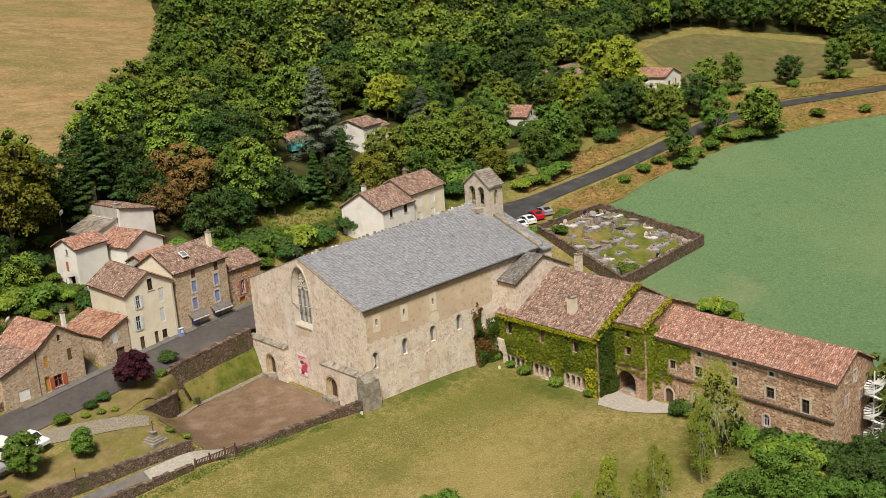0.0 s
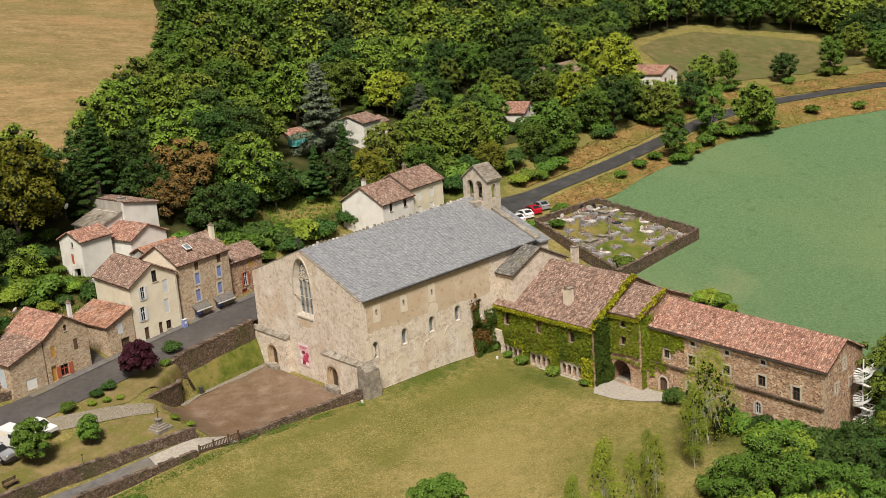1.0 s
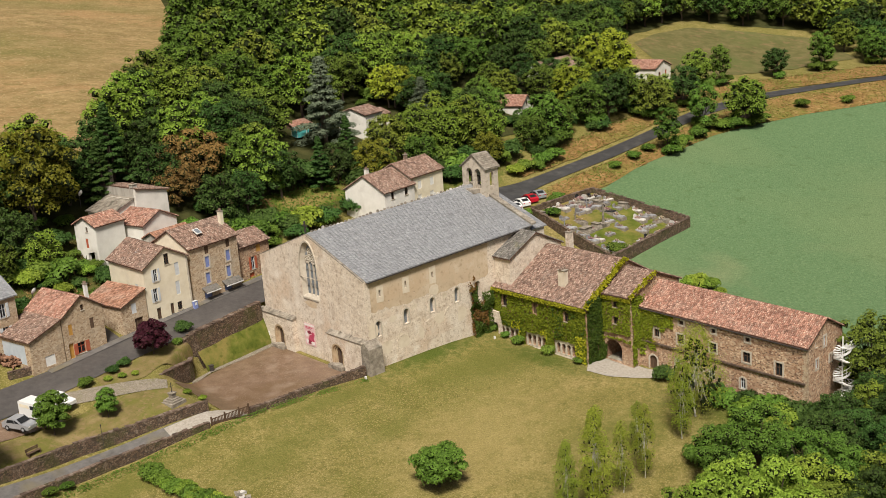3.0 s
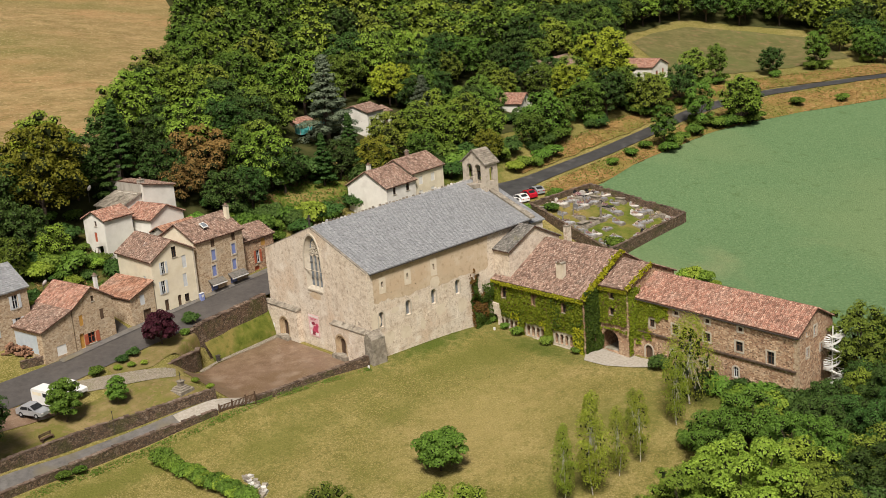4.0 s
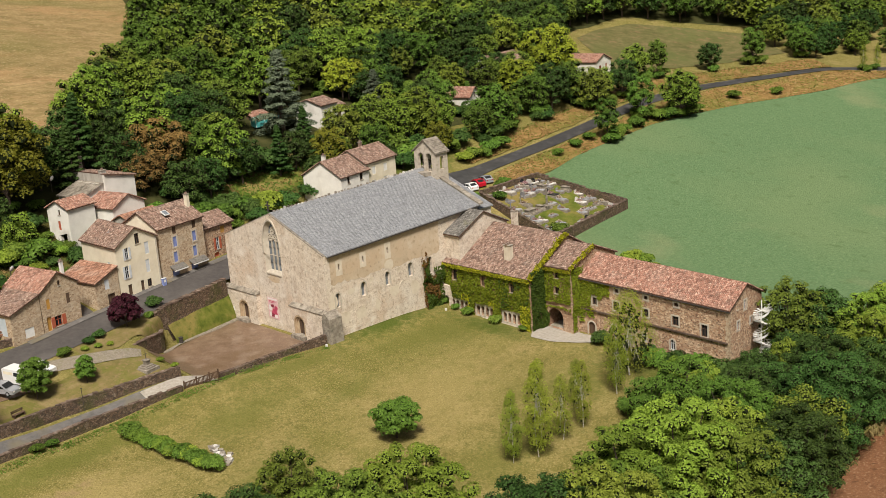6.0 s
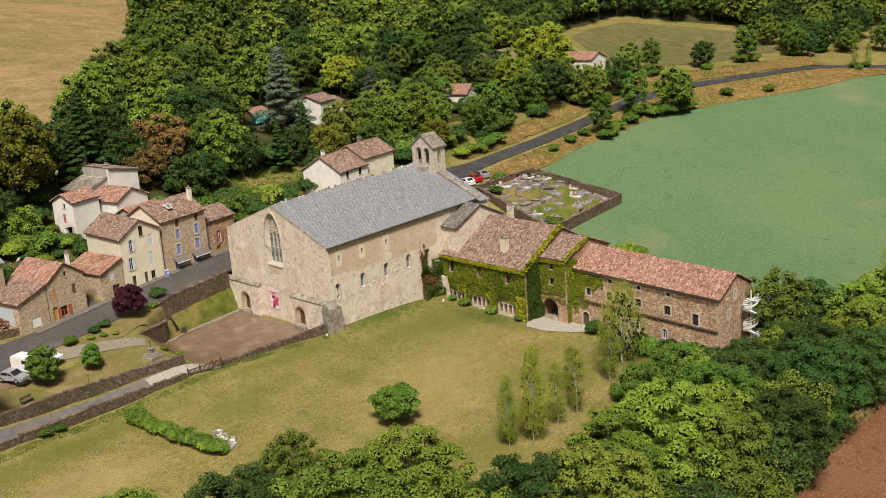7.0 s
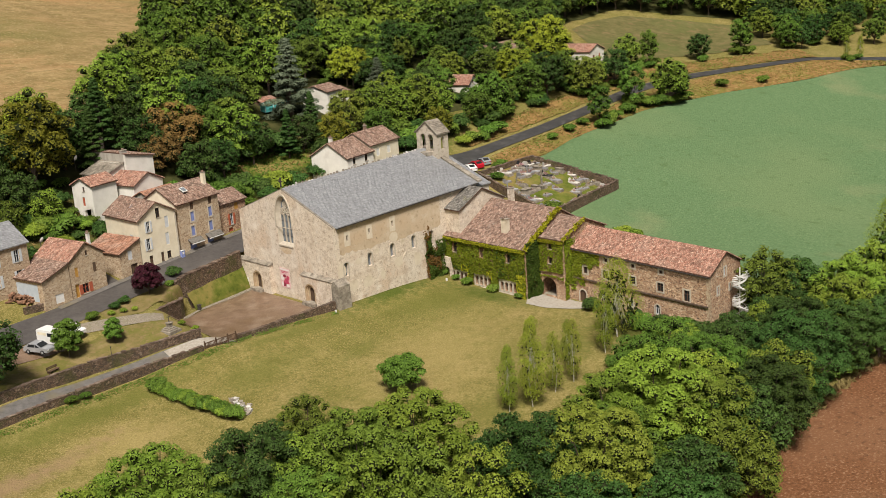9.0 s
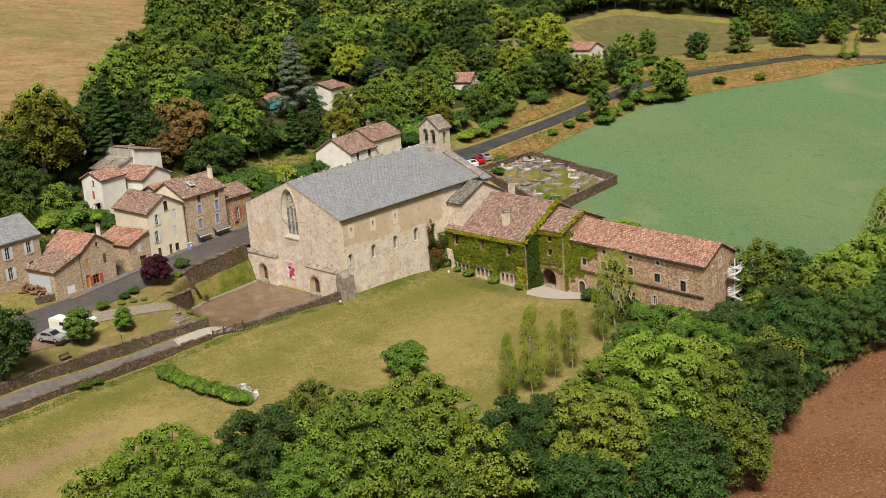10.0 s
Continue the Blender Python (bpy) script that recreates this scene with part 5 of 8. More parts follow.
# ---- white spiral stair at the end of the wing ----
def build_spiral(x, y, z0, z1, r=1.35):
    st = thing("spiral_staircase", "white painted metal spiral staircase beside the wing", "staircase", pose(x, y, 0))
    bm = bmesh.new()
    bmesh.ops.create_cone(bm, cap_ends=True, segments=10, radius1=.09, radius2=.09, depth=z1 - z0 + 1.4, matrix=pose(0, 0, (z0 + z1 + 1.4) / 2))
    part("pole", bm, M["white_paint"], st)
    n = round((z1 - z0) / .19)
    prev = None
    for k in range(n):
        a0, a1 = k * .4, k * .4 + .42
        z = z0 + k * .19
        bm = wall_bm([(0, 0), (r * math.cos(a0), r * math.sin(a0)), (r * math.cos((a0 + a1) / 2), r * math.sin((a0 + a1) / 2)), (r * math.cos(a1), r * math.sin(a1))], [], .04, pose(0, 0, z, 90))
        part("tread", bm, M["white_paint"], st)
        bm = boxes((r * math.cos(a0) - .012, r * math.sin(a0) - .012, z, r * math.cos(a0) + .012, r * math.sin(a0) + .012, z + 1.0))
        part("baluster", bm, M["white_paint"], st)
    bm = bmesh.new()
    for dz, t in ((1.0, .035), (.55, .02), (.1, .16)):
        ring_ = []
        for k in range(n):
            a = k * .4
            c = Vector((r * math.cos(a), r * math.sin(a), z0 + k * .19 + dz))
            ring_.append([bm.verts.new(c + Vector((0, 0, -t))), bm.verts.new(c + Vector((0, 0, t))), bm.verts.new(c * 1 + Vector((-.04 * math.cos(a), -.04 * math.sin(a), t))), bm.verts.new(c + Vector((-.04 * math.cos(a), -.04 * math.sin(a), -t)))])
        for A, B in zip(ring_, ring_[1:]):
            for i in range(4):
                bm.faces.new([A[i], A[(i + 1) % 4], B[(i + 1) % 4], B[i]])
    part("handrail", bm, M["white_paint"], st)
    for z in (z0 + 3.0, z1):
        part("landing", boxes((-.3, -r, z - .06, r, .2, z)), M["white_paint"], st)
        for y0, y1, x0, x1 in ((-r, -r + .04, -.3, r), (-r, .2, r - .04, r)):
            part("guard", boxes(*[(x0, y0, z + a, x1, y1, z + b) for a, b in ((0, .15), (.45, .52), (.95, 1.05))]), M["white_paint"], st)
    return st


build_spiral(36.4, -48.3, -4.6, 3.9, 1.1)


# ---- village houses along the road ----
def at_road(x, y, z, turn=11):
    return pose(x, y, z, 0, 0, turn)


PALE, BLUE = "shutter_pale", "shutter_blue"
yellow = box_house("house", "cream rendered gabled house with pale blue shutters", at_road(-17.2, 28.3, 6.4), 8.0, 10, 7.9, 2.2, "y", M["render_cream"], M["tile_brown"], seed=31, openings=[
    win("front", 4.35, 7.55, .85, 1.6, frame="wood_dark"), win("front", 2.1, 5.6, .7, 1.8, shutters=PALE), win("front", 6.0, 5.5, .8, 1.9, kind="shut", mat=PALE), win("front", 1.7, 2.7, .75, 1.95, shutters=PALE),
    win("front", 5.75, 2.65, .75, 2.0, kind="shut", mat=PALE), win("front", 4.3, -.1, .65, 1.8, kind="door"), win("front", 5.7, .35, .85, 1.2, frame="wood_dark"), win("front", 1.9, -.2, .75, 1.9, kind="door"),
    win("left", 7.6, 3.9, .8, 1.5, kind="shut", mat=PALE)])
skew(yellow, .165)
part("corner_band", boxes((7.75, -.03, -.3, 8.03, -.003, 7.8)), M["quoin"], yellow)
h2 = box_house("house", "ochre stone house with lavender blue shutters", at_road(-8.7, 30.2, 6.5), 9.4, 8.5, 8.45, 2.4, "x", M["house_stone"], M["tile_brown"], seed=33, left_mat="render_cream", openings=[
    win("front", 3.3, 7.0, .75, 1.35, kind="shut", mat="wood_dark"), win("front", 7.5, 7.0, .75, 1.3, kind="shut", mat="wood_dark")] + [win("front", u, v + .2, .8, 1.65, kind="shut", mat=BLUE, surround=True) for u, v in ((3.2, 4.75), (7.3, 4.7), (3.0, 2.3), (7.1, 2.25))] + [
    win("front", 2.7, -.3, 1.5, 1.55, kind="door", mat=BLUE), win("front", 6.7, -.3, 1.5, 1.6, kind="door", mat=BLUE)])
for u0, u1 in ((1.5, 4.4), (5.5, 8.9)):
    bm = bmesh.new()
    vs = box(bm, u0, -1.0, 1.45, u1, -.003, 1.55)
    for i, v in enumerate(vs):
        if v.co.y > -.5:
            v.co.z += .6
    part("canopy", bm, M["lauze_old"], h2, "small slate canopy over a garage door")
    part("canopy_trim", boxes((u0, -1.04, 1.3, u1, -1.0, 1.48)), M["white_paint"], h2)
h3 = box_house("house", "small brown stone house with a clay roof", at_road(1.0, 33.0, 6.5), 6.6, 6.5, 5.9, 1.6, "x", M["wing_stone"], M["tile_brown"], seed=35, openings=[
    win("front", 4.3, 4.4, .9, 1.15, kind="shut", mat="ochre_door"), win("front", 2.9, 1.9, .8, 2.0, shutters="wood_red"), win("front", 2.5, -.6, 1.1, 2.0, kind="door", mat="wood_red")])
garage = box_house("outbuilding", "low stone outbuilding with a bright orange roof", at_road(-21.6, 27.35, 5.5), 4.3, 8, 4.55, 1.55, "mono", M["house_stone"], M["tile_orange"], seed=37, openings=[
    win("front", 2.1, 3.1, .85, 1.5, kind="shut", mat=PALE), win("front", 2.7, .1, 1.4, 2.2, kind="door")])
h5 = box_house("house", "gabled stone house with a red framed window", at_road(-30.9, 25.6, 5.4), 6.5, 8, 6.0, 2.2, "y", M["house_stone"], M["tile_red"], seed=39, openings=[
    win("front", 1.2, 3.3, .6, 1.5, kind="shut", mat="ochre_door"), win("front", 4.6, 3.25, .6, 1.5, kind="shut", mat="wood_dark"), win("front", .95, .1, .75, 2.1, kind="door", mat="ochre_door"), win("front", 2.5, .45, 1.2, 1.5, frame="wood_red", shutters="wood_red"), win("front", 3.45, 6.2, .45, .75, frame="wood_dark")])
h6 = box_house("house", "low stone house with a glazed veranda", at_road(-35.9, 24.6, 5.2), 4.9, 7.5, 4.5, 1.6, "mono", M["house_stone"], M["tile_brown"], seed=41, openings=[win("front", 2.7, .5, 1.5, 1.4, kind="shut", mat="white_paint"), win("left", 3.6, 1.2, 5.4, 2.7, kind="shut", mat="glazing_blue")])
h7 = box_house("house", "pale stone house with a grey slate roof", at_road(-47.2, 29, 6.0), 13.2, 8, 8.6, 2.8, "x", M["house_stone"], M["lauze"], seed=43, tile=(.4, .34), openings=[win("front", u, v, .85, 1.9, shutters=PALE) for u in (3.0, 7.4, 11.2) for v in (2.7, 5.9)])
white = box_house("house", "tall white rendered house with red shutters", at_road(-16.4, 43.8, 11.3, 13), 5.4, 5.0, 6.9, 1.2, "x", M["render_white"], M["tile_red"], seed=45, openings=[win("left", 2.9, 5.9, .5, .8, frame="wood_dark"), win("left", 2.6, 3.4, .6, 1.5, kind="shut", mat="wood_red"), win("left", 2.2, .9, .6, 1.5, kind="shut", mat="wood_red"), win("left", 4.3, 1.2, .6, 1.7, frame="white_paint")])
orange = box_house("house", "rendered house with a red clay roof", at_road(-9.6, 42.0, 11.2, 13), 6.8, 7, 5.9, 1.7, "y", M["render_white"], M["tile_red"], seed=47)
shed = box_house("outbuilding", "small outbuilding with a patched clay roof", at_road(-8.8, 38.6, 9.6, 13), 6.6, 3.6, 5.6, .9, "x", M["render_grey"], M["tile_orange"], seed=49)
tall_h = box_house("house", "tall house with a streaked grey side wall", at_road(-6.9, 48.6, 13.6, 8), 6.0, 11, 6.8, 1.2, "mono", M["render_white"], M["tile_brown"], seed=51, left_mat="render_grey", flip=True)
lean = box_house("outbuilding", "grey rendered lean-to with a dark slate roof", at_road(-11.4, 48.6, 14.6, 8), 4.4, 6.5, 3.9, 1.6, "mono", M["render_white"], M["old_stone"], seed=53)
hb = box_house("house", "pale two storey house with closed white shutters", at_road(37.6, 34.1, 9.6), 9, 8, 6.9, 2.2, "x", M["render_cream"], M["tile_brown"], seed=55, openings=[win("front", u, v, 1.05, 1.45, kind="shut", mat="white_paint") for u, v in ((2.3, 4.5), (5.8, 4.5), (2.1, 2.0), (5.6, 2.0))])
hb2 = box_house("house", "low rendered house joined to a taller one", at_road(30.0, 32.2, 10), 8.0, 9, 5.5, 2.6, "x", M["render_white"], M["tile_brown"], seed=57, openings=[win("front", 2.1, 4.0, .75, 1.35, frame="wood_dark"), win("front", 5.8, 4.0, .9, 1.4, frame="wood_dark")])
hw2 = box_house("house", "small white house with a brown clay roof", pose(50.1, 61.9, 20.0, 0, 0, 14), 5.4, 7, 3.9, 1.2, "x", M["render_white"], M["tile_brown"], seed=59, openings=[win("front", 1.3, .4, .9, 2.0, frame="wood_dark"), win("front", 3.9, .9, .9, 1.3, frame="wood_dark")])
hw2b = box_house("outbuilding", "low annexe with a brown clay roof", pose(55.0, 64.6, 19.6, 0, 0, 14), 4.4, 5, 3.2, 1.0, "x", M["render_white"], M["tile_brown"], seed=61, openings=[win("front", 2.6, .2, 1.4, 2.0, kind="door")])
hwg = box_house("house", "white gabled house among garden trees", pose(87.2, 55.3, 17.5, 0, 0, 18), 5.4, 10, 3.2, 1.9, "y", M["render_white"], M["tile_red"], seed=63, openings=[win("front", 2.7, 3.1, .8, .9, frame="wood_dark"), win("front", 4.0, .6, .9, 1.4, frame="wood_dark")])
hw3 = box_house("house", "white bungalow with a brown tiled roof", pose(129.4, 52.4, 20.3, 0, 0, 10), 8, 9, 3.1, 1.6, "y", M["render_white"], M["tile_red"], seed=65, openings=[win("front", 2.4, .7, 1.2, 1.4, frame="wood_red"), win("front", 5.6, .3, 1.0, 2.0, kind="door", mat="wood_red")])
hw4 = box_house("house", "long bungalow with a weathered brown roof", pose(108, 66.0, 21.5, 0, 0, 12), 17, 9, 3.2, 2.2, "x", M["render_white"], M["tile_brown"], seed=67)
for x, y, z, w, d, h, mt, lb in ((-.4, 34.4, 17.2, .55, .7, 1.3, "render_cream", "slim rendered chimney on a clay roof"), (-25.3, 29.5, 12.4, .45, .45, 1.7, "white_paint", "slim white chimney pipe beside a roof"), (-6.6, 57.5, 21.6, .7, .8, 2.2, "old_stone", "tall stone chimney with a cowl"),
                                 (-6.6, 49.6, 21.2, .9, .8, 1.0, "render_grey", "grey rendered chimney on the wall"), (31.3, 38.4, 17.6, .6, .6, 1.2, "render_white", "square chimney on a clay roof"), (41.2, 39.6, 18.6, .6, .5, .9, "tile_brown", "small brick chimney on clay tiles")):
    chimney("chimney", x, y, z, w, d, h, M[mt], lb, 1, 11)


def dish(x, y, z):
    d = thing("satellite_dish", "round pale satellite dish on a pole", "dish", pose(x, y, z, 0, 0, 30))
    bm = bmesh.new()
    bmesh.ops.create_uvsphere(bm, u_segments=14, v_segments=8, radius=.7)
    bmesh.ops.delete(bm, geom=[v for v in bm.verts if v.co.z > -.35], context='VERTS')
    bm.transform(pose(0, .5, 1.6, -70))
    part("reflector", bm, M["white_paint"], d)
    part("pole", boxes((-.03, .3, -1, .03, .36, 1.5)), M["iron"], d)


dish(-30.5, 34.5, gz(-30.5, 34.5) + 4.6)
dish(-13.2, 54.5, 20.2)
for x, y, z, rx, ry in ((-15.0, 33.2, 15.72, 0, -28), (-5.6, 32.6, 16.72, 29, 0)):
    s = thing("skylight", "small glazed roof light in clay tiles", "skylight", pose(x, y, z, rx, ry, 11))
    part("frame", boxes((-.5, -.6, -.1, .5, .6, .06)), M["white_paint"], s)
    part("pane", boxes((-.4, -.5, .06, .4, .5, .075)), M["leaded"], s)
tunnel = thing("plastic_tunnel", "low teal plastic garden tunnel", "tunnel", pose(37.6, 69.6, gz(37.6, 69.6), 0, 0, -12))
bm = wall_bm(arch(1.3, 0, 2.6, 2.0), [], 6.0, pose(0, 0, 0, 0, 0, -90))
part("cover", bm, M["teal_plastic"], tunnel)
for k in range(4):
    part("hoop", wall_bm(arch(1.3, 0, 2.7, 2.05), [arch(1.3, -.01, 2.6, 2.0)], .06, pose(2.0 * k - .02, 0, 0, 0, 0, -90)), M["white_paint"], tunnel)
red_shed = box_house("shed", "little shed with a red clay roof", pose(39.0, 70.5, 20.6, 0, 0, 15), 5, 4, 2.0, .9, "x", M["wood_dark"], M["tile_red"], seed=69)

# ---- trees ----
def crown_mesh(name, seed, lobes, leaf, n, squash=1.0, core=1.0):
    """Leaves over the surface of several lobes (x, y, z, r): folded little blades in loose clumps, with gaps."""
    rng = np.random.default_rng(seed)
    L = np.array(lobes)
    area = L[:, 3] ** 2
    pick = rng.choice(len(lobes), n, p=area / area.sum())
    lb = L[pick]
    d = rng.normal(size=(n, 3))
    d /= np.linalg.norm(d, axis=1)[:, None]
    d[:, 2] = np.where(d[:, 2] < -.25, -d[:, 2], d[:, 2])
    # each lobe is ragged in its own way: three bulges and some stray leaves
    k = rng.normal(size=(len(lobes), 3, 3))
    k /= np.linalg.norm(k, axis=2)[:, :, None]
    ph = np.einsum('ij,ikj->ik', d, k[pick])
    rad = .84 + .22 * np.max(np.clip(ph, 0, 1) ** 3, axis=1) + rng.normal(0, .075, n)
    c = lb[:, :3] + d * (lb[:, 3] * rad)[:, None] * np.array([1, 1, squash * .82])
    # drop leaves deep inside another lobe
    keep = np.ones(n, bool)
    for x, y, z, r in lobes:
        keep &= np.linalg.norm((c - (x, y, z)) / np.array([1, 1, squash * .82]), axis=1) > r * .5
    c, d = c[keep], d[keep]
    n = len(c)
    nrm = d * 1.0 + rng.normal(size=(n, 3)) * .42 + np.array([0, 0, .3])
    nrm /= np.linalg.norm(nrm, axis=1)[:, None]
    a = np.cross(nrm, rng.normal(size=(n, 3)))
    a /= np.linalg.norm(a, axis=1)[:, None]
    b = np.cross(nrm, a)
    s = leaf * rng.uniform(.6, 1.4, n)[:, None]
    v = np.stack([c - a * s * .9 - b * s * .45, c + a * s * .9 - b * s * .45, c + b * s - nrm * s * .2], 1).reshape(-1, 3)
    # a ragged eight-sided lump in each lobe, dark to paint the shade between leaves
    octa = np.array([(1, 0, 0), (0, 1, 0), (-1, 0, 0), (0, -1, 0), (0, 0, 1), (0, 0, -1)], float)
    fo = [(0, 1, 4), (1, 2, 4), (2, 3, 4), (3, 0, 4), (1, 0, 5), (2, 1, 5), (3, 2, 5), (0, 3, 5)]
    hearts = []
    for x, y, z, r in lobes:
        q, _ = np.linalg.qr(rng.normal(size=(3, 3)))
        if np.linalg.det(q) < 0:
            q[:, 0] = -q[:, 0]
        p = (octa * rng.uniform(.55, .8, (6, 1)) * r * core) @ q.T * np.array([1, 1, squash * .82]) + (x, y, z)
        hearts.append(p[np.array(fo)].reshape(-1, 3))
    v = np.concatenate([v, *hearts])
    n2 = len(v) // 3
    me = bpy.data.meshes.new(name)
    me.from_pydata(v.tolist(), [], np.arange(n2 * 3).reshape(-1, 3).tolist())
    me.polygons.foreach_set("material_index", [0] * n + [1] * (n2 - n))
    return me


def trunk_mesh(name, h, r, lobes, seed, bark):
    rnd = random.Random(seed)
    bm = bmesh.new()

    def limb(p, q, r0, r1, sides=6):
        p, q = Vector(p), Vector(q)
        ax = (q - p).normalized()
        s = ax.orthogonal().normalized()
        t = ax.cross(s)
        rings = []
        mid = (p + q) / 2 + s * (q - p).length * rnd.uniform(-.06, .06)
        for c, rr in ((p, r0), (mid, (r0 + r1) / 2), (q, r1)):
            rings.append([bm.verts.new(c + (s * math.cos(2 * math.pi * k / sides) + t * math.sin(2 * math.pi * k / sides)) * rr) for k in range(sides)])
        for A, B in zip(rings, rings[1:]):
            for k in range(sides):
                bm.faces.new([A[k], A[(k + 1) % sides], B[(k + 1) % sides], B[k]])
    limb((0, 0, -.8), (0, 0, h), r, r * .6)
    for x, y, z, rr in lobes:
        limb((0, 0, h * rnd.uniform(.6, 1)), (x * .8, y * .8, z), r * .4, r * .1, 5)
    me = bpy.data.meshes.new(name)
    bm.to_mesh(me)
    bm.free()
    me.materials.append(bark)
    return me


TREES = {}


def tree_kind(key, mat, seed, height, width, leaf, n, style="round", lumps=24, bark="trunk"):
    """Meshes for one kind of tree, of a given height and crown width."""
    rnd = random.Random(seed)
    lobes = []
    if style == "round":
        th = height * .22
        R = width / 2
        lobes.append((0, 0, height * .5, R * .6))
        for k in range(lumps):
            f = (k + .5) / lumps
            cz = 1 - 1.75 * f
            sr = math.sqrt(max(0, 1 - cz * cz))
            an = k * 2.39996 + rnd.uniform(-.35, .35)
            rr = R * rnd.uniform(.75, 1.25) * 1.62 / math.sqrt(lumps)
            q = rnd.uniform(.66, 1.0) * (1 - .5 * rr / R)
            lobes.append((math.cos(an) * sr * R * q, math.sin(an) * sr * R * q, height * .5 + cz * height * .5 * q, rr))
    elif style == "tall":
        th = height * .75
        R = width / 2
        for k in range(lumps):
            f = (k + rnd.random()) / lumps
            env = R * (math.sin(math.pi * min(1, f * .9 + .12)) ** .6 if f < .5 else 1.02 - (f - .5) * 1.7)
            an, q = rnd.uniform(0, 6.28), rnd.uniform(.25, .85)
            lobes.append((math.cos(an) * env * q, math.sin(an) * env * q, height * (.1 + .83 * f), R * rnd.uniform(.24, .4)))
    elif style == "cone":
        th = height * .8
        R = width / 2
        for k in range(64):
            f = (k / 63) ** .85
            off = R * (1 - f) * rnd.uniform(.25, .85)
            an = k * 2.4 + rnd.uniform(-.3, .3)
            lobes.append((math.cos(an) * off, math.sin(an) * off, height * (.1 + .88 * f) - off * .1, R * (.12 + .16 * (1 - f)) * rnd.uniform(.8, 1.3)))
    elif style == "bush":
        th = height * .2
        R = width / 2
        for k in range(6):
            an = k * 1.05 + rnd.uniform(-.3, .3)
            rr = R * rnd.uniform(.42, .6)
            lobes.append((math.cos(an) * (R - rr), math.sin(an) * (R - rr), max(rr * .5, height - rr - rnd.uniform(0, .3) * height), rr))
        lobes.append((0, 0, height * .5, R * .6))
    cm = crown_mesh(key, seed, lobes, leaf, n, {"cone": .42, "tall": 2.1}.get(style, 1.0), .25 if style == "tall" else 1.0)
    cm.materials.append(mat)
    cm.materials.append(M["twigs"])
    TREES[key] = (trunk_mesh(key + "_wood", th, max(.05, width * (.017 if style == "tall" else .03)), lobes[::3], seed, M[bark]), cm, height)


def plant(key, x, y, height=None, turn=0.0, label="", category="tree", name="tree", z=None, group=""):
    wood, leaves, h0 = TREES[key]
    s = (height or h0) / h0
    zz = gz(x, y) if z is None else z
    ob = thing(name, label, category, Matrix.Translation((x, y, zz)) @ Matrix.Rotation(turn, 4, 'Z') @ Matrix.Scale(s, 4), group)
    for nm, me in (("trunk", wood), ("crown", leaves)):
        p = new(nm, me)
        p.parent = ob
    return ob


M["track"] = material("thin grass over reddish earth", [(.25, (.12, .108, .032)), (.5, (.185, .145, .06)), (.75, (.28, .21, .105))], .5, 14, bump=.5, bump_scale=4, patches=[(.3, .46, .6, (.13, .13, .03), .8), (1.5, .54, .66, (.23, .16, .09), .6), (4, .54, .66, (.09, .10, .022), .5)])
# ---- roads, fields and walls ----
ribbon("road", [(-90, 9, 2.9), (-52, 19.0, 2.9), (-31, 22.3, 2.8), (-17, 25.3, 2.8), (0, 29.0, 2.7), (10, 30.6, 2.7), (30, 29.6, 2.6), (50, 29.6, 3), (57, 30.8, 3.4)], M["asphalt"], "grey village road past the houses", "road", .12)
ribbon("road", [(56, 30.7, 3.4), (64, 31.8, 1.7), (75, 32.5, 1.55), (88, 33.2, 1.55), (101, 35, 1.55), (114, 37, 1.55), (127, 38, 1.55), (139, 38.4, 1.55), (153, 36, 1.55), (166, 31.5, 1.55), (177, 26, 1.55), (189, 18, 1.55), (199, 9, 2.2), (212, -4, 2.4)], M["asphalt_wet"], "damp dark country road along a bank", "road", .16)
ribbon("side_street", [(-23.4, 26.6, 1.0), (-23.6, 30, 1.0), (-24.6, 36, 1.1)], M["asphalt"], "narrow asphalt street between two stone houses", "road", .14)
ribbon("pavement", [(-34, 24.3, .5), (-17, 28.0, .5), (0, 31.7, .5), (8, 33.2, .5)], M["lane"], "narrow grey pavement before the houses", "pavement", .2)
ribbon("lane", [(-95, -1.5, 1.5), (-70, .9, 1.5), (-52, 2.5, 1.4), (-38, 3.4, 1.35), (-26, 2.7, 1.3), (-19, 2.8, 1.25)], M["lane"], "damp grey lane between two stone walls", "lane", .1)
ribbon("lane_end", [(-29, 2.9, 1.1), (-23, 2.75, 1.2), (-18.6, 2.75, 1.3)], M["gravel"], "pale concrete end of the lane", "lane", .13)
ribbon("parking_bay", [(-56, 15.4, 2.2), (-44, 15.2, 2.2), (-37.5, 15.0, 2.0)], M["court"], "small earth parking bay by the road", "parking", .09)
ribbon("cobbled_path", [(-39, 18.4, 1.3), (-33, 16.6, 1.6), (-27, 14.4, 1.6), (-23.5, 12.6, 1.4)], M["cobble"], "cobbled path crossing the little park", "path", .1)
loft("forecourt", [(-20.5, 2.2), (-10, 1.5), (-.9, .5)], [(-22, 13.5), (-19, 17.0), (-12.5, 19.4), (-.9, 22.2)], M["court"], "damp reddish earth forecourt of the church", 40, 20, .07)
loft("park_ground", [(-58, 4.9), (-50, 5.6), (-38.9, 6.4), (-28.3, 5.5), (-23.2, 5.2)], [(-58, 13.5), (-46, 12.7), (-38, 12.8), (-31, 13.6), (-25, 12.2), (-22.6, 11)], M["track"], "dry trampled grass of the little park", 40, 14, .05)
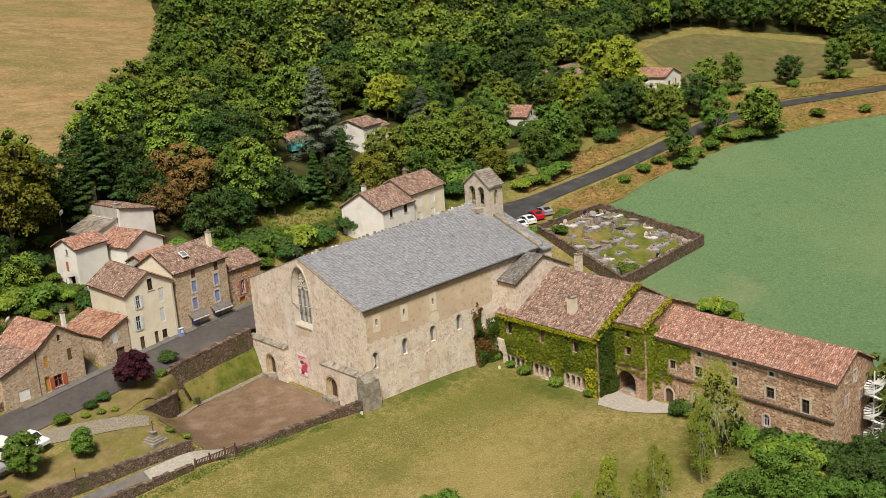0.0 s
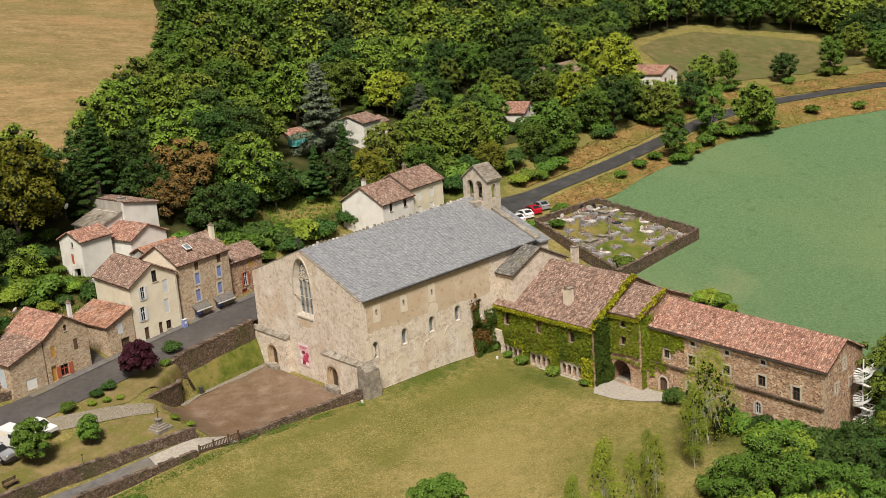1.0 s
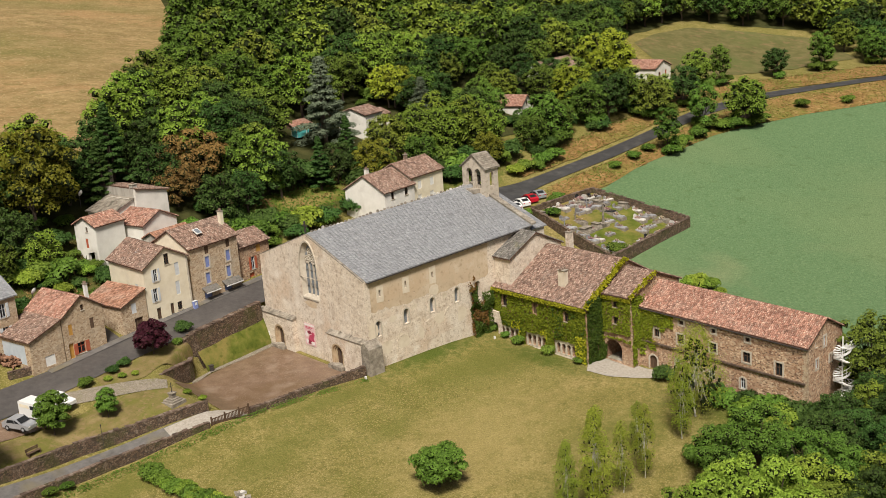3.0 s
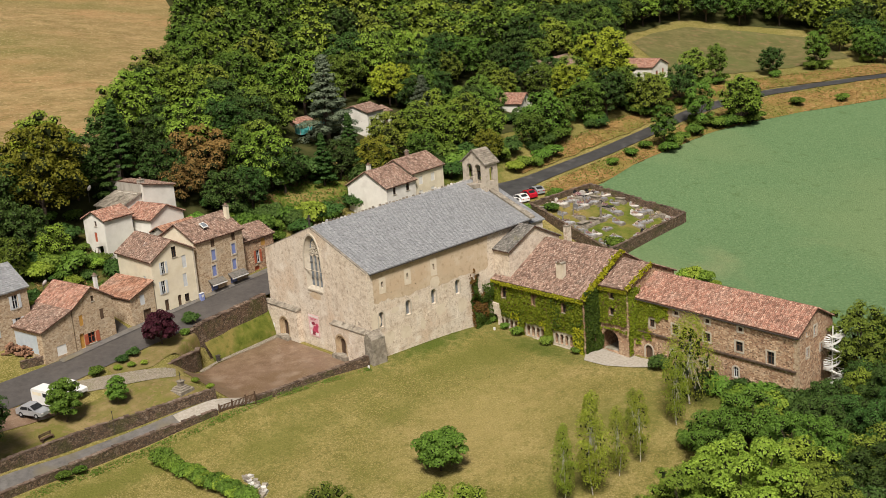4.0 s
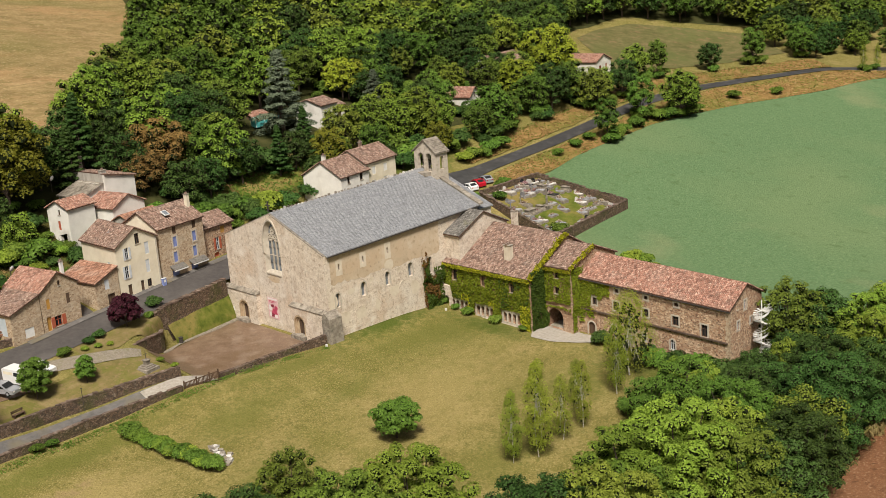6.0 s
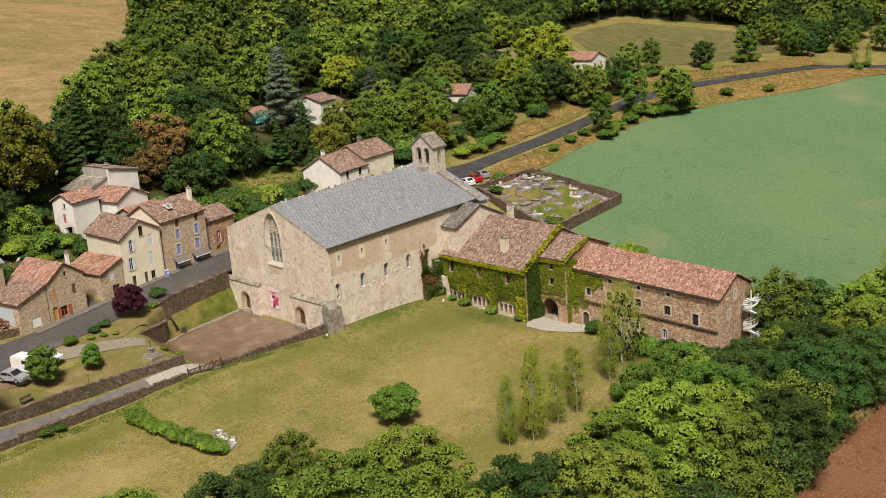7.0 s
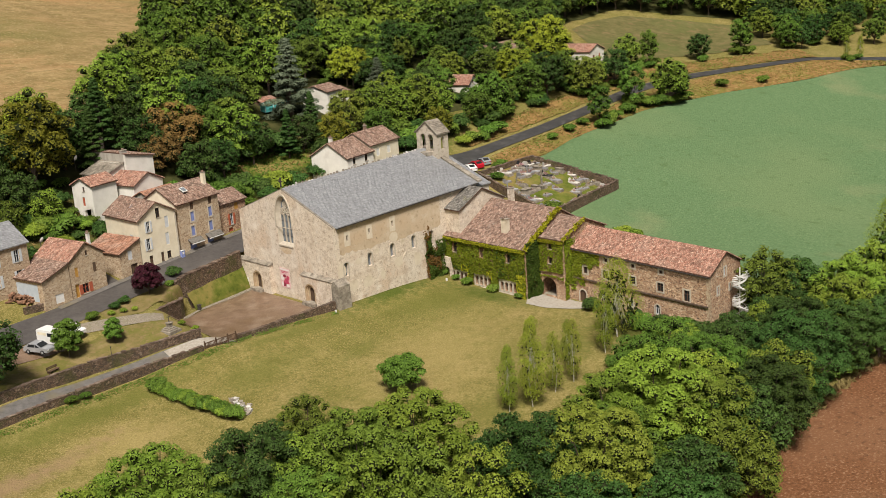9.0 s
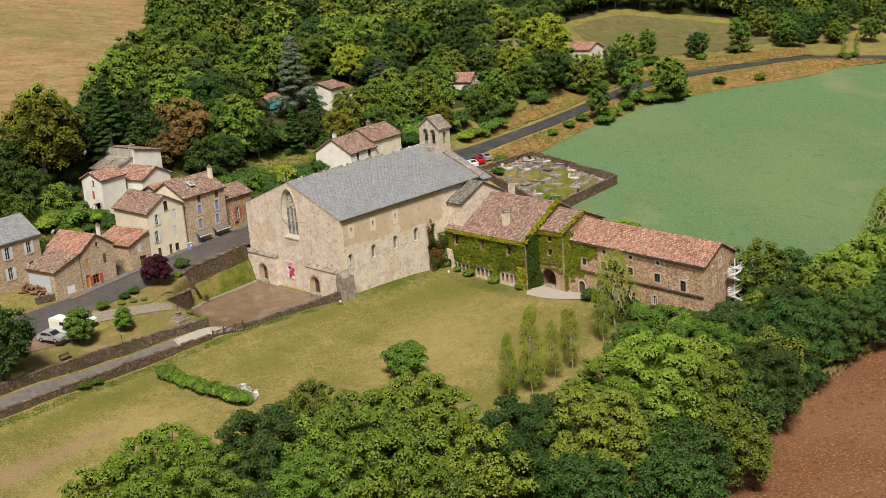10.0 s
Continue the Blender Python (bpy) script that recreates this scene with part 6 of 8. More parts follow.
loft("terrace_ground", [(-30, 16.6), (-25, 15.9), (-19.4, 18.2), (-15, 20.8)], [(-30, 19.6), (-25, 20.5), (-19.4, 21.9), (-14.4, 22.7)], M["track"], "dry grass on the planted terrace", 30, 8, .07)
loft("cobbled_strip", [(-17.5, 17.6), (-12.5, 19.4), (-.9, 22.2)], [(-16.8, 18.6), (-12.5, 20.3), (-.9, 23.1)], M["cobble"], "worn cobbled strip along the forecourt", 30, 4, .11)
loft("gravel_apron", [(24.0, -17.6), (26.6, -18.2), (27.6, -22.4), (28.4, -27.2)], [(21.6, -19.3), (22.3, -22.5), (24.6, -25.4), (27.0, -27.6)], M["gravel"], "pale gravel apron before the porch", 24, 10, .09)
loft("green_field", [(71.8, 22.9), (78.5, 23.9), (90, 26.2), (103, 27.2), (117, 28.3), (130, 27.3), (147, 23), (161, 16.5), (171, 12), (185, 8), (196, 3), (225, -14)],
     [(44, 2), (45, -12), (47, -28), (50, -46), (60, -54), (75, -55), (95, -53), (115, -52), (140, -56), (180, -70), (230, -90)], M["crop"], "broad even field of young green crop", 90, 40, .12)
loft("ploughed_field", [(120, -66), (60, -68), (44, -68.6), (34, -67.9), (20, -68.6), (9, -70.6), (-1, -72.3), (-10, -74.7), (-24, -80)], [(140, -170), (60, -170), (20, -170), (-30, -170)], M["ploughed"], "bare ploughed field of red brown soil", 70, 40, .1)
loft("hill_field", [(-150, 45), (-60, 58), (-19, 64), (3, 75), (19, 86), (32, 98), (42, 120), (56, 160), (80, 230)], [(-300, 110), (-260, 200), (-180, 300), (-60, 390), (60, 420), (160, 400)], M["stubble"], "dry tan hill field above the wood", 80, 40, .15)
loft("road_bank", [(60, 28.2), (75, 29.8), (88, 30.6), (101, 32.4), (114, 34.4), (127, 35.5), (139, 35.8), (153, 33.5), (166, 29), (177, 23.5), (189, 15.5), (199, 6.5)],
     [(66, 23.8), (78.5, 23.7), (90, 26), (103, 27), (117, 28.1), (130, 27.1), (147, 22.8), (161, 16.3), (171, 11.8), (185, 7.8), (192, 5), (198, 2)], M["bank"], "rusty dry grass bank below the road", 90, 8, .2)
loft("road_bank", [(66, 34.8), (75, 35.2), (88, 36), (101, 37.8), (114, 39.6), (127, 40.7), (139, 41), (153, 38.6), (166, 34), (177, 28.5), (189, 20.5)],
     [(66, 38), (75, 39.5), (88, 41), (101, 42.8), (114, 44.6), (127, 46.7), (139, 47), (153, 45), (168, 41), (180, 37), (196, 30)], M["bank"], "rusty bracken bank above the road", 90, 8, .2)
loft("hillside_clearing", [(141, 55), (155, 51), (171, 47), (186, 43), (200, 40)], [(156, 80), (170, 84), (186, 84), (200, 72), (210, 58)], M["clearing"], "sloping dry clearing above the road", 40, 20, .12)
loft("wood_floor", [(-60, 48), (-20, 52), (10, 50), (25, 54), (45, 58), (75, 50), (110, 50), (135, 56), (155, 84), (190, 90), (215, 62), (300, 50)], [(-110, 52), (-19, 66), (3, 77), (19, 88), (33, 101), (45, 130), (100, 220), (200, 240), (330, 230)], M["floor_wood"], "dark undergrowth on the wooded slope", 90, 30, .1)
def grass_bank(lower, upper, rise, label):
    """A grassed bank between two edges, rising towards the upper one."""
    n, k, V = 26, 8, []
    def at(P, t):
        u = np.linspace(0, 1, len(P))
        return np.interp(t, u, [p[0] for p in P]), np.interp(t, u, [p[1] for p in P])
    for i in range(n):
        (ax, ay), (bx, by) = at(lower, i / (n - 1)), at(upper, i / (n - 1))
        for j in range(k):
            f = j / (k - 1)
            x, y = ax + (bx - ax) * f, ay + (by - ay) * f
            V.append((x, y, gz(x, y) * (1 - f) + gz(ax, ay) * f + .08 + rise * f ** .8 + .12 * noise.noise((x * .7, y * .7, 3)) * (f > 0)))
    F = [(i * k + j, (i + 1) * k + j, (i + 1) * k + j + 1, i * k + j + 1) for i in range(n - 1) for j in range(k - 1)]
    ob = mesh_part("grass_bank", V, F, M["grass_green"])
    tagged(ob, label, "bank", kind="structure")


grass_bank([(-13.4, 20.3), (-8, 21.3), (-.85, 23.1)], [(-14.2, 22.3), (-8, 23.2), (-.85, 24.7)], 3.7, "green grassy bank rising to the road wall")
loft("village_slope", [(-48, 33), (-33, 32.5), (-22, 34), (-10, 37), (6, 40), (24, 42), (36, 43)], [(-60, 48), (-36, 50), (-20, 53), (0, 52), (10, 51), (26, 54), (45, 57)], M["slope"], "overgrown weedy slope behind the village", 50, 20, .09)
loft("garden_lawn", [(19, 47.5), (25, 46.2), (34, 45.0)], [(20, 53), (27, 52), (34, 50)], M["grass_green"], "small lawn behind the houses", 20, 6, .1)

stone_wall("retaining_wall", [(-16.2, 21.6, 5.0), (-13.8, 22.1, 5.4), (-10, 22.9, 5.6), (-5, 24.0, 5.8), (-1.2, 24.95, 6.0)], 7, .9, M["field_wall"], "tall dark stone wall holding up the road", 2)
stone_wall("terrace_wall", [(-15.9, 20.2, 2.7), (-16.6, 19.0, 2.8), (-19.2, 17.6, 3.1), (-22.4, 16.3, 3.25), (-25.4, 15.2, 3.4)], 4.2, .6, M["field_wall"], "curved stone wall of the park terrace", 3)
stone_wall("lane_wall", [(-95, 1.0, 2.6), (-70, 3.3, 2.6), (-50, 4.9, 2.6), (-38.9, 5.7, 2.5), (-28.3, 4.8, 2.6), (-22.6, 4.3, 2.7)], 3.0, .55, M["field_wall"], "weathered stone wall above the lane", 4)
stone_wall("meadow_wall", [(-95, -3.6, .9), (-70, -1.0, .9), (-52.2, .4, .9), (-37.6, 1.6, 1.0), (-24.4, 1.1, 1.25)], 3.4, .55, M["field_wall"], "low dark stone wall along the meadow", 5)
stone_wall("meadow_wall", [(-18.5, 1.1, 1.05), (-10, .5, 1.3), (-1.3, -.4, 1.75)], 2.6, .55, M["field_wall"], "low dark stone wall beside the forecourt", 6)
stone_wall("yard_wall", [(-38.9, 25.5, 6.30), (-35.4, 25.3, 6.20)], 2.2, .6, M["field_wall"], "low dark stone wall before a yard", 15)
CEM = [(55.6, 22.8, 8.9), (71.9, 22.9, 9.25), (77.3, 4.7, 4.8), (53.0, 2.2, 3.8)]
for k in range(4):
    stone_wall("cemetery_wall", [CEM[k], CEM[(k + 1) % 4]], 2.6, .5, M["field_wall"], "dark old stone wall round the cemetery", 7 + k)
loft("cemetery_ground", [(55.6, 22.8), (71.9, 22.9)], [(53.0, 2.2), (77.3, 4.7)], M["grass_green"], "patchy grass between cemetery graves", 24, 24, .35)

# gate between lane and meadow
gate = thing("field_gate", "weathered wooden slatted gate between stone walls", "gate", pose(-24.1, 1.15, gz(-21.5, 1.2) - .05, 0, 0, 0))
for u in (.1, 2.0, 4.0, 5.4):
    part("post", boxes((u - .08, -.08, -.6, u + .08, .08, 1.35)), M["wood_dark"], gate)
for k in range(26):
    u = .3 + k * .2
    part("slat", boxes((u - .05, -.03, .1, u + .05, .03, 1.1)), M["wood_dark"], gate)
for v in (.25, .95):
    part("rail", boxes((.1, .03, v, 5.4, .08, v + .1)), M["wood_dark"], gate)


# ---- the little park ----
def monument(x, y):
    z = gz(x, y)
    f = thing("stone_cross", "lichened wayside cross on stepped stone base", "monument", pose(x, y, z, 0, 0, 12))
    for k, (r, h0, h1) in enumerate(((1.15, -.3, .2), (.85, .2, .42), (.6, .42, .62))):
        part("step", boxes((-r, -r, h0, r, r, h1)), M["old_stone"], f)
    part("pedestal", boxes((-.32, -.32, .62, .32, .32, 1.2)), M["old_stone"], f)
    part("cornice", boxes((-.42, -.42, 1.2, .42, .42, 1.32)), M["old_stone"], f)
    part("cross", boxes((-.03, -.03, 1.32, .03, .03, 2.6), (-.3, -.028, 2.1, .3, .028, 2.16)), M["iron"], f)


monument(-25.3, 8.0)
bench = thing("bench", "simple wooden park bench on the grass", "bench", pose(-43.2, 8.6, gz(-43.2, 8.6), 0, 0, 15))
for k in range(3):
    part("seat_board", boxes((-.9, -.25 + .17 * k, .42, .9, -.1 + .17 * k, .47)), M["wood_dark"], bench)
for k in range(2):
    part("back_board", boxes((-.9, .28, .58 + .2 * k, .9, .33, .72 + .2 * k)), M["wood_dark"], bench)
for u in (-.75, .75):
    part("leg", boxes((u - .05, -.25, -.1, u + .05, .33, .42), (u - .05, .28, .42, u + .05, .34, .92)), M["wood_dark"], bench)
bin_ = thing("litter_bin", "dark round litter bin by the terrace wall", "bin", pose(-13.0, 19.9, gz(-13.0, 19.9)))
bm = bmesh.new()
bmesh.ops.create_cone(bm, cap_ends=True, segments=12, radius1=.28, radius2=.32, depth=.9, matrix=pose(0, 0, .45))
part("body", bm, M["iron"], bin_)
part("lid", boxes((-.3, -.3, .9, .3, .3, .96)), M["iron"], bin_)
for x, y in ((-36.2, 5.2),):
    p = thing("lamp_post", "thin grey post beside the lane", "post", pose(x, y, gz(x, y)))
    part("pole", boxes((-.025, -.025, -.3, .025, .025, 3.0)), M["iron"], p)
    part("head", boxes((-.07, -.07, 3.0, .07, .07, 3.12)), M["iron"], p)
for x, y, z in ((20.9, -2.4, 0), (-2.0, -1.3, 0), (-22.2, 5.2, 0)):
    l = thing("ground_lamp", "small white ground lamp in the grass", "lamp", pose(x, y, gz(x, y)))
    part("body", boxes((-.12, -.12, -.1, .12, .12, .4)), M["white_paint"], l)
rr = random.Random(12)
for k in range(13):
    x, y = -29.2 + rr.uniform(-1.0, .8) * .8, -12.6 - k * .4
    s = thing("boulder", "loose pale boulder in the meadow", "boulder", pose(x, y, gz(x, y) + .1, 0, 0, rr.uniform(0, 90)), "row of loose boulders")
    bm = boxes((-.4, -.3, -.25, .4, .3, .25))
    bmesh.ops.subdivide_edges(bm, edges=bm.edges, cuts=1)
    for v in bm.verts:
        v.co = v.co * (.75 + .3 * rr.random()) * (1.15 if v.co.length < .4 else .9)
    part("stone", bm, M["granite_white"] if k % 2 else M["old_stone"], s)


def log_pile(x0, y0, x1, y1, n, seed):
    """Split logs heaped along a line."""
    rg = random.Random(seed)
    pile = thing("log_pile", "heap of split reddish firewood in a yard", "firewood", pose(x0, y0, gz(x0, y0)))
    for k in range(n):
        f, lay = rg.random(), k * 4 // n
        x, y = (x1 - x0) * f + rg.uniform(-.9, .9) * (1 - lay * .2), (y1 - y0) * f + rg.uniform(-.9, .9) * (1 - lay * .2)
        bm = bmesh.new()
        bmesh.ops.create_cone(bm, cap_ends=True, segments=6, radius1=.17, radius2=.14, depth=rg.uniform(.8, 1.3))
        bm.transform(pose(x, y, gz(x0 + x, y0 + y) - gz(x0, y0) + .3 + .24 * lay, 90 + rg.uniform(-14, 14), 0, rg.uniform(-50, 80)))
        part("log", bm, M["firewood"], pile)


log_pile(-38.5, 29.8, -35.7, 27.4, 110, 5)


cabinet = thing("street_cabinet", "small blue street cabinet at a house corner", "cabinet", pose(-9.3, 29.2, gz(-9.3, 29.2) + .1, 0, 0, 11))
part("body", boxes((-.35, -.2, -.2, .35, .2, 1.1)), M["shutter_blue"], cabinet)
part("lid", boxes((-.38, -.23, 1.1, .38, .23, 1.16)), M["shutter_pale"], cabinet)
part("panel", boxes((-.2, -.212, .5, .2, -.202, .9)), M["white_paint"], cabinet, "pale notice panel")


# ---- cars ----
def car(x, y, turn, paint, label, van=False):
    z = gz(x, y) + .1
    c = thing("van" if van else "car", label, "van" if van else "car", pose(x, y, z, 0, 0, turn))
    ln, wd = (4.9, 1.95) if van else (4.1, 1.72)
    if van:
        prof = [(0, .35), (ln, .35), (ln, 1.1), (ln - .35, 1.25), (ln - 1.15, 2.0), (ln - 1.6, 2.22), (.15, 2.26), (0, 2.1)]
    else:
        prof = [(0, .32), (ln, .32), (ln, .72), (ln - .15, .85), (ln - 1.15, .98), (ln - 1.9, 1.46), (.95, 1.5), (.25, 1.1), (0, .95)]
    bm = wall_bm(prof, [], wd)
    bmesh.ops.bevel(bm, geom=[e for e in bm.edges if abs(e.verts[0].co.y - e.verts[1].co.y) < .01 and len(e.link_faces) == 2 and e.calc_face_angle(0) > 1.2], offset=.07, segments=2, affect='EDGES')
    b = part("body", bm, M[paint], c)
    if van:
        glass = [[(ln - 1.95, 1.35), (ln - .75, 1.35), (ln - 1.3, 1.92), (ln - 1.9, 1.92)], [(2.2, 1.4), (3.1, 1.4), (3.1, 1.92), (2.2, 1.92)]]
        ws = [(ln - .42, .15, 1.36), (ln - .42, wd - .15, 1.36), (ln - 1.07, wd - .2, 1.96), (ln - 1.07, .2, 1.96)]
    else:
        glass = [[(ln - 2.0, 1.0), (ln - 1.25, 1.0), (ln - 1.9, 1.38), (ln - 2.0, 1.38)], [(.75, 1.0), (ln - 2.1, 1.0), (ln - 2.1, 1.4), (1.05, 1.4)]]
        ws = [(ln - 1.12, .12, 1.02), (ln - 1.12, wd - .12, 1.02), (ln - 1.84, wd - .2, 1.45), (ln - 1.84, .2, 1.45)]
    for g in glass:
        part("side_window", wall_bm(g, [], .01, pose(0, -.008, 0)), M["glass_dark"], c)
        part("side_window", wall_bm(g, [], .01, pose(0, wd - .002, 0)), M["glass_dark"], c)
    off = Vector((.03, 0, .03))
    mesh_part("windscreen", [Vector(p) + off for p in ws], [(0, 1, 2, 3)], M["glass_dark"], c)
    if not van:
        mesh_part("rear_window", [(.3, wd - .2, 1.17), (.3, .2, 1.17), (.9, .25, 1.52), (.9, wd - .25, 1.52)], [(0, 1, 2, 3)], M["glass_dark"], c)
    for u in (.8, ln - .85):
        for v in (.08, wd - .08):
            bm = bmesh.new()
            bmesh.ops.create_cone(bm, cap_ends=True, segments=14, radius1=.33, radius2=.33, depth=.22, matrix=pose(u, v, .33, 90))
            wh = part("wheel", bm, M["rubber"], c)
            bm = bmesh.new()
            bmesh.ops.create_cone(bm, cap_ends=True, segments=10, radius1=.19, radius2=.19, depth=.24, matrix=pose(u, v, .33, 90))
            part("rim", bm, M["car_silver"], wh)
    for v in (.12, wd - .42):
        part("headlight", boxes((ln - .04, v, .6, ln + .015, v + .3, .76)), M["white_paint"], c)
        part("tail_light", boxes((-.015, v, .75, .04, v + .3, .92)), M["car_red"], c)
    if van:
        part("side_stripe", boxes((.3, -.012, 1.5, 2.0, -.002, 1.9)), M["render_cream"], c, "pale yellow panel")
    return c


car(-41.3, 16.7, -74, "car_white", "white passenger van parked in the bay", True)
car(-38.0, 17.6, -70, "car_white", "white car half hidden behind a van")
car(-44.0, 15.4, -66, "car_silver", "silver car parked by the road")
for k, (paint, lb) in enumerate((("car_white", "white car parked by the cemetery"), ("car_white", "second white car parked by the cemetery"), ("car_red", "red car parked by the cemetery"), ("car_silver", "silver car parked by the cemetery"))):
    car(55.0 + k * 2.6, 24.4 + k * .5, 78, paint, lb)
car(-22.8, 60.5, 40, "car_silver", "pale car on the upper lane")


# ---- cemetery graves ----
def grave_model(mat, kind):
    g = thing("grave", "", "grave")
    bm = boxes((-.55, -1.1, -.3, .55, 1.1, .3))
    bmesh.ops.bevel(bm, geom=bm.edges[:], offset=.04, segments=1, affect='EDGES')
    part("slab", bm, M[mat], g)
    part("plinth", boxes((-.68, -1.25, -.5, .68, 1.25, .1)), M["old_stone"], g)
    if kind == 0:
        part("headstone", wall_bm(arch(0, .3, .8, .75), [], .12, pose(0, .9, 0)), M[mat], g)
    elif kind == 1:
        part("cross", boxes((-.08, .95, .3, .08, 1.08, 1.7), (-.4, .955, 1.15, .4, 1.075, 1.3)), M[mat], g)
    elif kind == 2:
        part("headstone", boxes((-.5, .85, .3, .5, 1.05, .8), (-.35, .87, .8, .35, 1.03, .95)), M[mat], g)
    elif kind == 3:
        for a in (-.4, 0, .35):
            part("plaque", wall_bm(rect(a - .13, .3, a + .13, .58), [], .05, pose(0, .5 + a * .4, 0, -15)), M["granite_white" if a else "granite_dark"], g)
    else:
        part("tomb_chest", boxes((-.45, -.9, .3, .45, .9, .75), (-.55, -1.0, .75, .55, 1.0, .85)), M[mat], g)
    r_ = random.Random(kind)
    bl = []
    for k in range(50):
        p = Vector((r_.uniform(-.4, .4), r_.uniform(-.2, .8), .3 + r_.uniform(.05, .35)))
        a, b = Vector((r_.gauss(0, .08), r_.gauss(0, .08), r_.gauss(0, .08))), Vector((r_.gauss(0, .08), r_.gauss(0, .08), r_.gauss(0, .08)))
        bl += [p - a, p - b, p + a, p + b]
    part_fl = mesh_part("flower_posy", bl, [(i, i + 1, i + 2, i + 3) for i in range(0, len(bl), 4)], M["flower"], g)
    tagged(part_fl, kind="stuff")
    return g


models = [(grave_model(m, k), lb) for m, k, lb in (("granite_white", 0, "pale stone grave with a rounded headstone"), ("granite_grey", 1, "grey stone grave with a small cross"), ("granite_white", 2, "white stone grave covered with flowers"), ("granite_dark", 0, "polished black grave with a headstone"), ("granite_grey", 2, "grey granite grave with plaques"), ("old_stone", 1, "old weathered grave with a stone cross"), ("granite_grey", 3, "grey grave slab crowded with small plaques"), ("old_stone", 4, "old stone tomb chest with lichen"), ("old_stone", 3, "weathered low grave with small plaques"))]
rr = random.Random(3)
first = True
used = set()
for row in range(7):
    for col in range(12):
        if row in (2, 5) and col in (4, 5, 6) or rr.random() < .2:
            continue
        fu, fv = (col + .7 + rr.uniform(-.2, .2)) / 12.4, (row + .6 + rr.uniform(-.12, .12)) / 7.2
        top = Vector(CEM[0][:2]) * (1 - fu) + Vector(CEM[1][:2]) * fu
        bot = Vector(CEM[3][:2]) * (1 - fu) + Vector(CEM[2][:2]) * fu
        p = top * (1 - fv) + bot * fv
        i = rr.choice((0, 1, 2, 3, 4, 5, 6, 6, 6, 7, 8, 8))
        g, lb = models[i]
        m = pose(p.x, p.y, gz(p.x, p.y) + .38, 0, 0, rr.choice((0, 0, 90)) + rr.uniform(-6, 6)) @ Matrix.Scale(rr.uniform(.75, 1.2), 4)
        if i in used:
            o = copy_thing(g, m @ Matrix.Scale(1 / g.scale.x, 4))
        else:
            o = g
            o.matrix_basis = m @ Matrix()
            used.add(i)
        tagged(o, lb, "grave", "cemetery graves")
for i, (g, lb) in enumerate(models):
    if i not in used:
        g.matrix_basis = pose(60 + i, 12, gz(60 + i, 12) + .38)
        tagged(g, lb, "grave", "cemetery graves")
cc = thing("cemetery_cross", "tall stone cross in the cemetery middle", "monument", pose(63.5, 13, gz(63.5, 13) + .3))
part("base", boxes((-.8, -.8, -.4, .8, .8, .5)), M["old_stone"], cc)
part("shaft", boxes((-.14, -.14, .5, .14, .14, 3.6)), M["old_stone"], cc)
part("arm", boxes((-.75, -.12, 2.6, .75, .12, 2.9)), M["old_stone"], cc)



# ---- rough growth: upright blades in tufts ----
def tufts(name, A, B, n, size, mat, label, seed, clump=.35):
    """Loose tufts between two edges on the ground, as one mass of blades."""
    rng = np.random.default_rng(seed)
    def even(P, t):
        P = np.array(P, float)
        s = np.concatenate([[0], np.cumsum(np.hypot(*np.diff(P, axis=0).T))])
        return np.stack([np.interp(t * s[-1], s, P[:, 0]), np.interp(t * s[-1], s, P[:, 1])], 1)
    t, f = rng.uniform(0, 1, n), rng.uniform(0, 1, n)[:, None]
    c = even(A, t) * (1 - f) + even(B, t) * f
    keep = np.array([noise.noise((x * clump, y * clump, seed)) for x, y in c]) > rng.uniform(-.6, .4, n)
    c = c[keep]
    c = np.repeat(c, 6, axis=0) + rng.normal(0, size * .5, (len(c) * 6, 2))
    n = len(c)
    z = ground_z(c[:, 0], c[:, 1]) + .1
    P = np.stack([c[:, 0], c[:, 1], z + rng.uniform(0, size * .4, n)], 1)
    up = np.stack([rng.normal(0, .5, n), rng.normal(0, .5, n), rng.uniform(.6, 1.3, n)], 1) * size
    a = rng.normal(size=(n, 3)) * size * .3
    V = np.stack([P - a, P + up * .4 - a * .8, P + up, P + a], 1).reshape(-1, 3)
    ob = mesh_part(name, V.tolist(), np.arange(len(V)).reshape(-1, 4).tolist(), mat)
    return tagged(ob, label, "grass", kind="stuff")


M["rust"] = foliage("rusty dry bracken", (.13, .085, .028), (.40, .27, .115), .04)
M["straw"] = foliage("straw dry grass", (.14, .11, .04), (.36, .29, .13), .04)
S_A = [(62, 28.5), (75, 30), (88, 30.9), (101, 32.7), (114, 34.6), (127, 35.7), (139, 36), (153, 33.7), (166, 29.2), (177, 23.7), (189, 15.7), (199, 6.7)]
S_B = [(66, 23.8), (78.5, 23.9), (90, 26.2), (103, 27.2), (117, 28.3), (130, 27.3), (147, 23), (161, 16.5), (171, 12), (185, 8), (192, 5.2), (198, 2.2)]
N_A = [(66, 34.8), (75, 35.2), (88, 36), (101, 37.8), (114, 39.6), (127, 40.7), (139, 41), (153, 38.6), (166, 34), (177, 28.5), (189, 20.5)]
N_B = [(66, 38.5), (75, 40), (88, 42), (101, 43.8), (114, 45.6), (127, 47.7), (139, 48), (153, 46), (168, 42), (180, 38), (196, 31)]
tufts("bracken", S_A, S_B, 5200, .19, M["rust"], "rusty bracken tufts on the road bank", 1)
tufts("rough_grass", S_A, S_B, 2800, .19, M["leaf"], "green tufts on the road bank", 2, .2)
tufts("bracken", N_A, N_B, 5200, .2, M["rust"], "rusty bracken above the road", 3)
tufts("rough_grass", N_A, N_B, 2600, .2, M["leaf"], "green tufts above the road", 4, .2)
